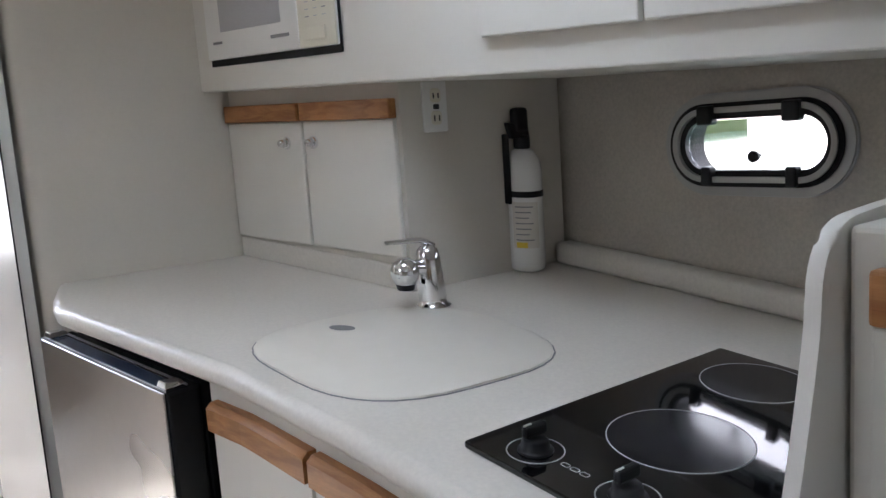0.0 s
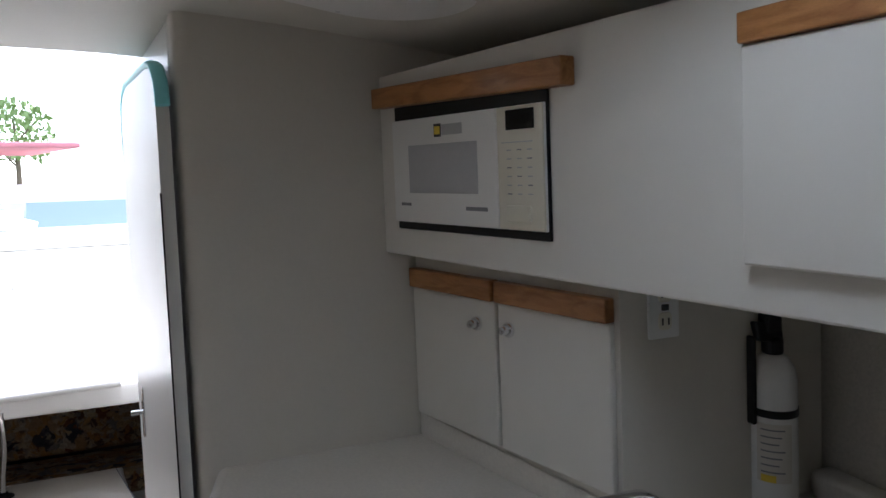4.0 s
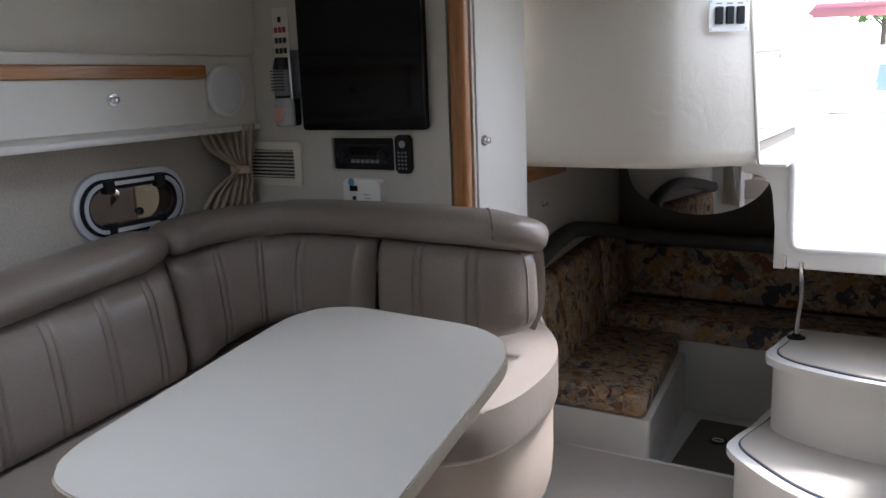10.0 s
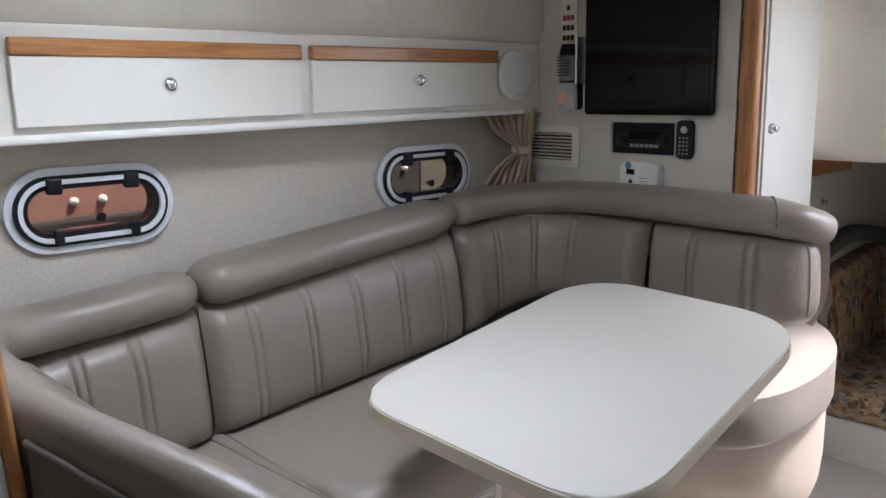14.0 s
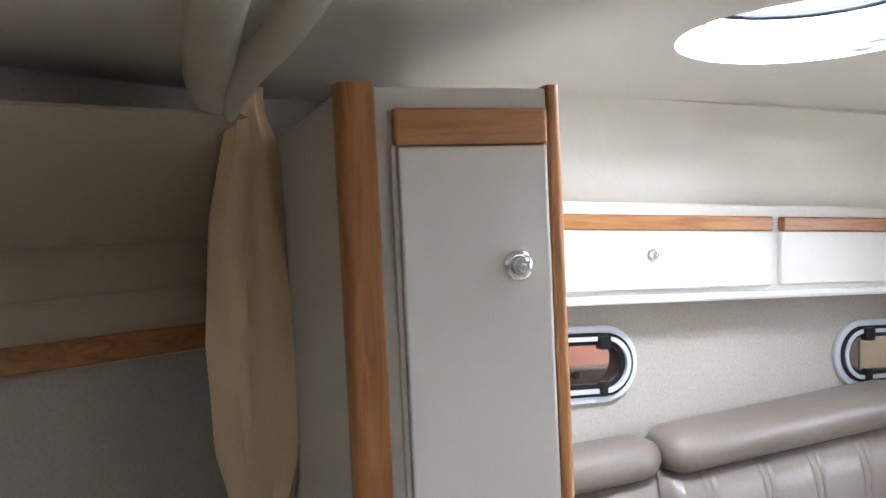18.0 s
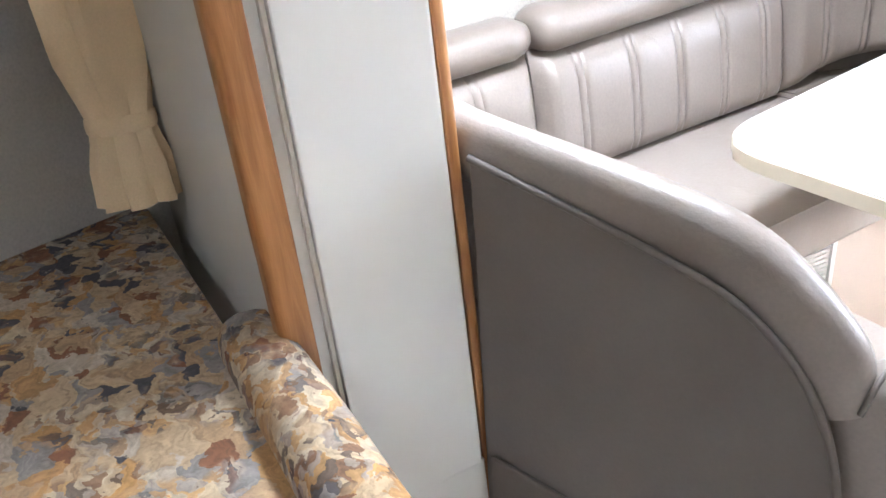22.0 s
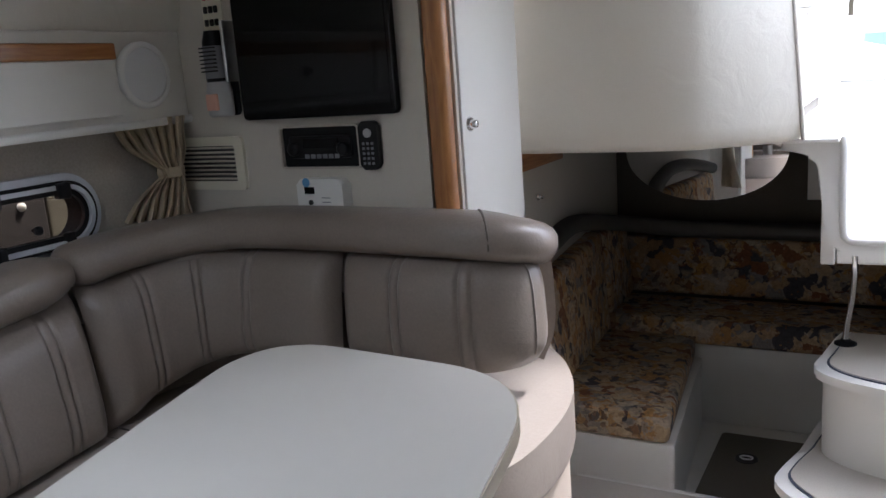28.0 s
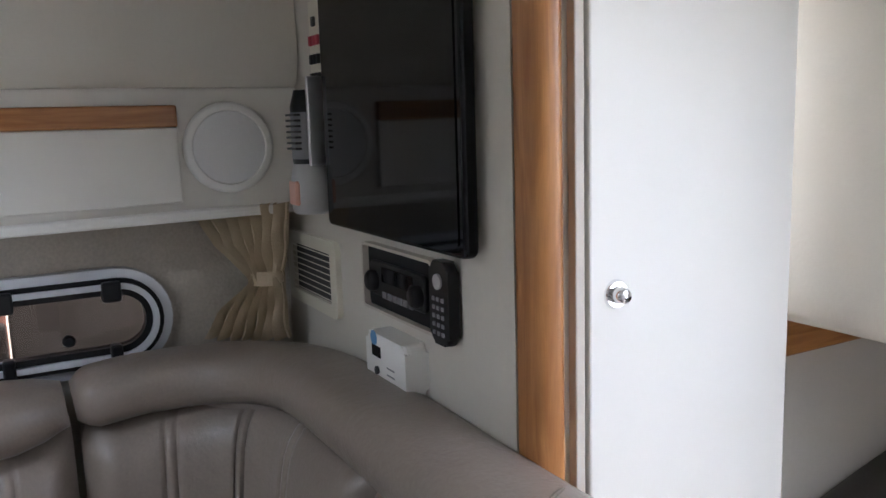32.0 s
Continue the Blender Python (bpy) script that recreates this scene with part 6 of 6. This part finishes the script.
part("drain", lathe([(0.040, 0.010), (0.038, 0.013), (0.020, 0.0135)], 20, Matrix.Translation((-0.05, 0.13, 0))), BLACK, mt, "round dark drain cover")
part("lift_ring", sweep([Vector((-0.05 + 0.022 * math.cos(a), 0.13 + 0.014 * math.sin(a), 0.016)) for a in [2 * math.pi * i / 16 for i in range(17)]], oval(0.003, 0.003, 6)), STEEL, mt)
# End walls take the same shade-dark brown.
structure("wall_aft_panel", box(-1.92, 3.842, F - 0.2, -0.428, 3.88, 1.046), SHADELINING, "lined end of the aft berth with its shade painted in")
structure("wall_aft_low_panel", box(-0.427, 3.842, F - 0.2, 0.6, 3.88, 0.699), SHADELINING, "lined end of the aft berth below the cockpit with its shade painted in")
mi = thing("wall_mirror", face_y(-0.89, 3.838, 0.86), "oval frameless mirror on the end wall of the aft berth", "mirror")
part("glass", prism([(0.34 * math.cos(2 * math.pi * i / 48), 0.215 * math.sin(2 * math.pi * i / 48)) for i in range(48)], 0.0, 0.005, 0.001, 1), MIRROR, mi)
# curtain end at the settee
ac, rows = gathered("berth_curtain", (-1.03, 2.27, 1.0), (-1.03, 2.27, 0.42), 4, "pale curtain drawn to the side of the aft berth", 8,
                    [(0.0, 0.02, 0.0), (0.45, 0.024, 0.0), (0.8, 0.055, 0.025), (1.0, 0.085, 0.045)], 0.5, 0.012)
ac.matrix_basis = pose(-1.085, 2.215, 1.03, 0, 0, 35)
part("cloth", thicken(surface(rows), 0.002), PALECURTAIN, ac, smooth=True)

# ---- bow berth ----
def bow_x(y):
    """The hull's inner face, drawing in towards the bow."""
    return PORT + 0.008 + 0.45 * max(0.0, -0.42 - y)


def drawn_in(bm, oy):
    for v in bm.verts:
        v.co.x += 0.45 * max(0.0, -0.42 - (v.co.y + oy))
    return bm


structure("wall_bow_port", hexa([(bow_x(-0.42) - 0.03, -0.42, F), (bow_x(-0.42), -0.42, F), (bow_x(-2.3), -2.3, F), (bow_x(-2.3) - 0.03, -2.3, F),
                                 (bow_x(-0.42) - 0.03, -0.42, 1.70), (bow_x(-0.42), -0.42, 1.70), (bow_x(-2.3), -2.3, 1.70), (bow_x(-2.3) - 0.03, -2.3, 1.70)]), LINER, "beige fabric-lined hull side of the bow berth")
vb_ = thing("bow_berth_platform", (-1.5, -1.3, F), "cream base of the bow berth", "berth base")
part("box", prism([(-0.33, 0.80), (0.50, -0.98), (0.96, -0.98), (0.96, 0.80)], 0.0, 0.50, 0.004, 1), LAMINATE, vb_)
bmt = thing("bow_mattress", (-1.2, -1.3, 0.432), "floral patterned mattress of the bow berth", "mattress")
bm = prism(soft_poly([(0.195, -0.95), (0.68, -0.95), (0.68, 0.872), (0.075, 0.880), (0.05, 0.905), (-0.632, 0.905), (-0.632, 0.88)], [0.03, 0.05, 0.03, 0.02, 0.03, 0.02, 0.02]), 0.0, 0.168)
tops = [e for e in bm.edges if all(v.co.z > 0.1 for v in e.verts)]
bmesh.ops.bevel(bm, geom=tops, offset=0.028, segments=4, profile=0.5, affect='EDGES')
part("cover", bm, FLORAL, bmt, smooth=True)
part("piping", sweep(smooth_path([(-0.60, 0.898, 0.150), (0.03, 0.898, 0.150), (0.08, 0.872, 0.150), (0.66, 0.866, 0.150)], 5), oval(0.005, 0.005, 8)), FLORAL, bmt, smooth=True)
bbl = thing("bow_bolster", (-1.14, -0.375, 0.60), "narrow round floral bolster along the berth edge", "bolster")
part("cover", sweep(smooth_path([(-0.004, 0.004, 0.0), (0.02, 0.0, 0.004), (0.30, -0.006, 0.006), (0.62, -0.02, 0.006)], 6), lambda t: oval(0.050 * min(1.0, 0.45 + 6 * t), 0.052 * min(1.0, 0.45 + 6 * t), 18, 0.85)), FLORAL, bbl, smooth=True)
sh = thing("bow_shelf", (-1.83, -1.2, 1.12), "cherry fronted shelf along the bow hull side", "shelf")
for name, x0, x1, z0, z1, mat in (("fiddle_rail", 0.0, 0.03, 0.0, 0.050, WOODY), ("shelf_board", -0.02, -0.001, -0.006, 0.030, LAMINATE)):
    bm = hexa([(x0, -1.05, -0.075 + z0), (x1, -1.05, -0.075 + z0), (x1, 0.78, 0.008 + z0), (x0, 0.78, 0.008 + z0),
               (x0, -1.05, -0.075 + z1), (x1, -1.05, -0.075 + z1), (x1, 0.78, 0.008 + z1), (x0, 0.78, 0.008 + z1)], 0.004)
    part(name, drawn_in(bm, -1.2), mat, sh)
rows = []
for i in range(13):
    y = -2.29 + 1.85 * i / 12
    zr = 1.17 + 0.058 * (y + 0.5)
    r = [(bow_x(y) + 0.004, y, zr), (bow_x(y) + 0.022, y, zr + 0.015), (bow_x(y) + 0.025, y, zr + 0.06), (bow_x(y) + 0.012, y, zr + 0.085), (bow_x(y) + 0.030, y, zr + 0.10), (bow_x(y) + 0.034, y, zr + 0.15),
         (bow_x(y) + 0.016, y, zr + 0.175), (bow_x(y) + 0.05, y, zr + 0.20), (bow_x(y) + 0.10, y, zr + 0.30), (bow_x(y) + 0.20, y, min(zr + 0.40, roof(bow_x(y) + 0.2, y) - 0.002))]
    rows.append(r)
tagged(part("bow_padded_panel", thicken(surface(rows), 0.012), BOWPAD, smooth=True), "tan padded panels above the bow shelf", "wall panel", "", "structure")

# long curtain at the bow berth's entrance, knotted above and tied below
vc_ = thing("bow_curtain", (-1.62, -0.450, 1.622), "long ecru curtain gathered and tied beside the fore locker", "curtain")
rows = []
for i in range(41):
    v = i / 40
    w = float(np.interp(v, [0, 0.04, 0.10, 0.25, 0.5, 0.72, 0.82, 0.86, 0.92, 1.0], [0.026, 0.024, 0.042, 0.068, 0.086, 0.076, 0.052, 0.050, 0.064, 0.068]))
    row = []
    for j in range(33):
        a = 2 * math.pi * j / 32
        fold = 1 + 0.15 * math.sin(7 * a + 2.2 * v) + 0.09 * math.sin(12 * a - 3 * v) + 0.03 * math.sin(19 * a + 9 * v)
        row.append((0.10 * (v - 0.5) * 0.2 + w * math.sin(a) * fold * 0.55 + 0.004 * math.sin(30 * v + 5 * a), w * math.cos(a) * fold + 0.03 * v, -v * 0.935))
    rows.append(row)
part("cloth", surface(rows), CURTAIN, vc_, smooth=True)
part("tie", sweep([Vector((0.058 * 0.62 * math.sin(a), 0.058 * math.cos(a) + 0.026, -0.785)) for a in [2 * math.pi * i / 24 for i in range(25)]], oval(0.004, 0.016, 8)), CURTAIN, vc_, smooth=True)
bl = thing("curtain_valance", (-1.6, -0.50, 1.60), "pair of cream padded valances along the ceiling at the bow berth", "valance")
part("valance", sweep(smooth_path([(-0.03, -0.010, -0.02), (0.08, -0.022, 0.030), (0.32, -0.030, 0.062), (0.9, -0.040, 0.080), (1.6, -0.05, 0.080)], 6), lambda t: oval(0.022 + 0.022 * min(1.0, 5 * t), 0.034, 14, 0.7)), VINYL, bl, smooth=True)
part("valance", sweep(smooth_path([(-0.03, 0.012, -0.02), (0.08, 0.030, 0.030), (0.32, 0.070, 0.062), (0.9, 0.075, 0.080), (1.6, 0.075, 0.080)], 6), lambda t: oval(0.016 + 0.020 * min(1.0, 5 * t), 0.034, 14, 0.7)), VINYL, bl, smooth=True)

# ---- outside: cockpit and the harbour ----
ck = thing("cockpit_bench", (-0.15, 4.95, 0.765), "white cushioned cockpit bench on chrome legs", "bench")
part("cushion", box(-0.50, -0.22, 0.315, 0.62, 0.24, 0.42, 0.04, 5), WHITEPLASTIC, ck, smooth=True)
part("bolster", sweep(smooth_path([(-0.49, -0.10, 0.475), (-0.36, -0.14, 0.490), (-0.20, -0.16, 0.46), (-0.06, -0.15, 0.42)], 6), oval(0.05, 0.045, 14, 0.8)), WHITEPLASTIC, ck, smooth=True)
part("seat_board", box(-0.49, -0.20, 0.285, 0.61, 0.23, 0.314, 0.006), GEL, ck)
for lx in (-0.27, 0.03, 0.40):
    part("leg", tube([(lx, -0.15, 0.0), (lx, -0.15, 0.29)], 0.014, 10), CHROME, ck)
hlm = thing("helm_seat", (-0.62, 3.38, 1.10), "tall white cushioned helm seat beside the companionway", "seat")
part("pedestal", prism(soft_poly([(-0.22, -0.20), (0.20, -0.20), (0.20, 0.24), (-0.22, 0.24)], 0.05, 4), 0.0, 0.29, 0.01, 2), GEL, hlm, smooth=True)
part("seat_cushion", prism(soft_poly([(-0.24, -0.22), (0.24, -0.22), (0.24, 0.27), (-0.24, 0.27)], 0.07, 5), 0.292, 0.43, 0.04, 5), WHITEPLASTIC, hlm, smooth=True)
part("backrest", prism(at(rounded(0.50, 0.50, 0.13, 8), 0.02, 0.66), 0.0, 0.10, 0.035, 4, Matrix(((1, 0, 0, 0), (0, 0, -1, 0.22), (0, 1, 0, 0), (0, 0, 0, 1)))), WHITEPLASTIC, hlm, smooth=True)
part("stitched_panel", sweep([Vector((-0.02 + 0.11 * math.cos(a), 0.119, 0.52 + 0.14 * math.sin(a))) for a in [math.pi * i / 18 for i in range(19)]], oval(0.003, 0.003, 6)), GREYPLASTIC, hlm)
part("seat_latch", box(0.185, -0.235, 0.255, 0.265, -0.205, 0.283, 0.006), CHROME, hlm)
part("locker_hatch", ring(at(rounded(0.16, 0.20, 0.07, 8), 0, 0), rounded(0.15, 0.19, 0.066, 8), 0.0, 0.004, face_y(0.02, -0.2005, 0.12)), GREYPLASTIC, hlm)
part("piping", sweep([Vector((0.245 * math.cos(a) * 0.98, 0.025 + 0.25 * math.sin(a), 0.290)) for a in [2 * math.pi * i / 28 for i in range(29)]], oval(0.005, 0.005, 6)), GREYPLASTIC, hlm)
structure("cockpit_seat_moulding", box(-1.9, 2.64, 1.085, -0.42, 5.2, 1.10, 0.006), GEL, "white moulding beside the cockpit")
structure("cockpit_side", box(1.15, 2.70, 0.70, 1.25, 6.0, 1.45, 0.02), GEL, "white cockpit side")
structure("transom", box(-1.9, 6.0, 0.70, 1.25, 6.12, 1.08, 0.02), WHITEPLASTIC, "white moulded transom")

structure("water", box(-400, -400, -0.72, 400, 400, -0.70), WATER, "calm green harbour water")
rng = random.Random(5)


def moored_boat(x, y, rz, length, stripe, label):
    b = thing("moored_boat", pose(x, y, -0.65, 0, 0, rz), label, "boat", "boats moored astern")
    half = length / 2
    hull = [(-half, -1.2), (half * 0.4, -1.25), (half, 0), (half * 0.4, 1.25), (-half, 1.2)]
    part("hull", prism(soft_poly(hull, 0.3), 0.0, 1.35, 0.06, 2), GEL, b, smooth=True)
    part("stripe", prism(soft_poly([(x_ * 1.004, y_ * 1.006) for x_, y_ in hull], 0.3), 0.95, 1.12), stripe, b)
    part("cabin", hexa([(-half * 0.4, -0.95, 1.35), (half * 0.45, -0.8, 1.35), (half * 0.45, 0.8, 1.35), (-half * 0.4, 0.95, 1.35),
                        (-half * 0.35, -0.8, 2.25), (half * 0.15, -0.7, 2.25), (half * 0.15, 0.7, 2.25), (-half * 0.35, 0.8, 2.25)], 0.05), GEL, b)
    part("window_band", hexa([(-half * 0.38, -0.93, 1.65), (half * 0.35, -0.80, 1.65), (half * 0.35, 0.80, 1.65), (-half * 0.38, 0.93, 1.65),
                              (-half * 0.365, -0.86, 2.0), (half * 0.26, -0.74, 2.0), (half * 0.26, 0.74, 2.0), (-half * 0.365, 0.86, 2.0)]), BLUEGLASS, b)
    # The canvas is red; its washed-out look from glare is in the colour.
    part("canopy", box(-half * 0.9, -0.95, 2.70, -half * 0.2, 0.95, 2.77, 0.02), GLARERED, b, "red canvas canopy")
    for px, py in ((-half * 0.88, -0.9), (-half * 0.88, 0.9), (-half * 0.25, -0.9), (-half * 0.25, 0.9)):
        part("stanchion", tube([(px, py, 1.3), (px, py, 2.70)], 0.02, 8), CHROME, b)
    return b


moored_boat(0.6, 13.0, 20, 8.5, GREYPLASTIC, "white motor boat with grey stripe and red canopy paled by glare moored astern")

# jetty and piles seen by the ports
jt = thing("jetty", (-2.86, 0.5, -0.7), "rust-brown timber jetty close along the hull", "jetty")
for i in range(26):
    part("plank", box(-0.9, -6.2 + i * 0.5, 1.42, 0.55, -5.73 + i * 0.5, 1.48, 0.006), DOCK, jt)
part("beam", box(0.42, -6.3, 1.14, 0.56, 6.7, 1.42, 0.01), RUSTHULL, jt)
for i in range(6):
    part("pile", lathe([(0.15, -2.0), (0.15, 1.42)], 14, Matrix.Translation((0.30, -5.4 + i * 2.3, 0))), RUSTHULL, jt, smooth=True)
# The near-black board has the shade alongside put into its colour.
BOARDS = ((-6.0, -4.0, RUSTHULL), (-3.98, -1.9, RUSTHULL), (-1.88, -0.35, RUSTHULL), (-0.33, 0.752, RUSTHULL), (0.756, 1.176, DARKTIMBER), (1.18, 1.95, OLIVEBOARD), (1.97, 4.4, RUSTHULL), (4.42, 6.4, RUSTHULL))
for y0, y1, mat in BOARDS:
    part("board", box(0.57, y0, 0.9, 0.60, y1, 2.25, 0.006), mat, jt)
part("rubbing_strake", box(0.601, -6.0, 1.20, 0.64, 0.75, 1.655, 0.01), DARKTIMBER, jt, "dark worn timber strake")
part("worn_patch", box(0.6405, -0.13, 1.55, 0.644, 0.02, 1.632, 0.002), RUSTHULL, jt, "rubbed bare patch on the strake")
for by in (-0.30, -0.074, 0.004, 1.10):
    part("stud", lathe([(0.012, 0.0), (0.012, 0.008), (0.008, 0.014), (0.002, 0.016)], 14, Matrix.Translation((0.60, by, 1.696)) @ pose(0, 0, 0, 0, 90, 0)), IVORYPLASTIC, jt, smooth=True)


def tree(x, y, hgt, seedv):
    rnd = random.Random(seedv)
    t = thing("tree", (x, y, 1.3), "leafy green tree on the far bank", "tree", "trees on the bank")
    part("trunk", sweep(smooth_path([(0, 0, -3.0), (0.1, 0.05, hgt * 0.4), (0.0, 0.1, hgt * 0.85)], 4), lambda s: oval(0.28 * (1 - 0.7 * s), 0.28 * (1 - 0.7 * s), 10)), BARK, t, smooth=True)
    for i in range(6):
        a, zz = rnd.uniform(0, 6.28), hgt * rnd.uniform(0.35, 0.7)
        part("limb", tube([(0, 0, zz), (math.cos(a) * hgt * 0.22, math.sin(a) * hgt * 0.22, zz + hgt * 0.2)], 0.07, 6), BARK, t)
    bm = bmesh.new()
    for i in range(620):
        a, e, r = rnd.uniform(0, 6.28), rnd.uniform(-0.9, 1.4), hgt * (0.14 + 0.24 * rnd.random() ** 0.5)
        c = Vector((math.cos(a) * math.cos(e) * r, math.sin(a) * math.cos(e) * r, hgt * 0.72 + math.sin(e) * r))
        q = Euler((rnd.uniform(0, 3), rnd.uniform(0, 3), rnd.uniform(0, 3))).to_matrix()
        s = rnd.uniform(0.14, 0.34)
        vs = [bm.verts.new(c + q @ Vector((u * s, v * s * 0.6, 0.03 * s * u * v))) for u, v in ((-1, 0), (0, -1), (1, 0), (0, 1))]
        bm.faces.new(vs)
    part("crown", bm, LEAF, t)
    return t


tree(-3.5, 66.0, 7.0, 4)
bank = structure("bank", prism(soft_poly([(-60, 38), (60, 36), (60, 90), (-60, 90)], 4), -0.9, 0.15), material("grassy_bank", (0.10, 0.14, 0.05), 0.9, grain=0.3, scale=6), "low grassy bank across the water")
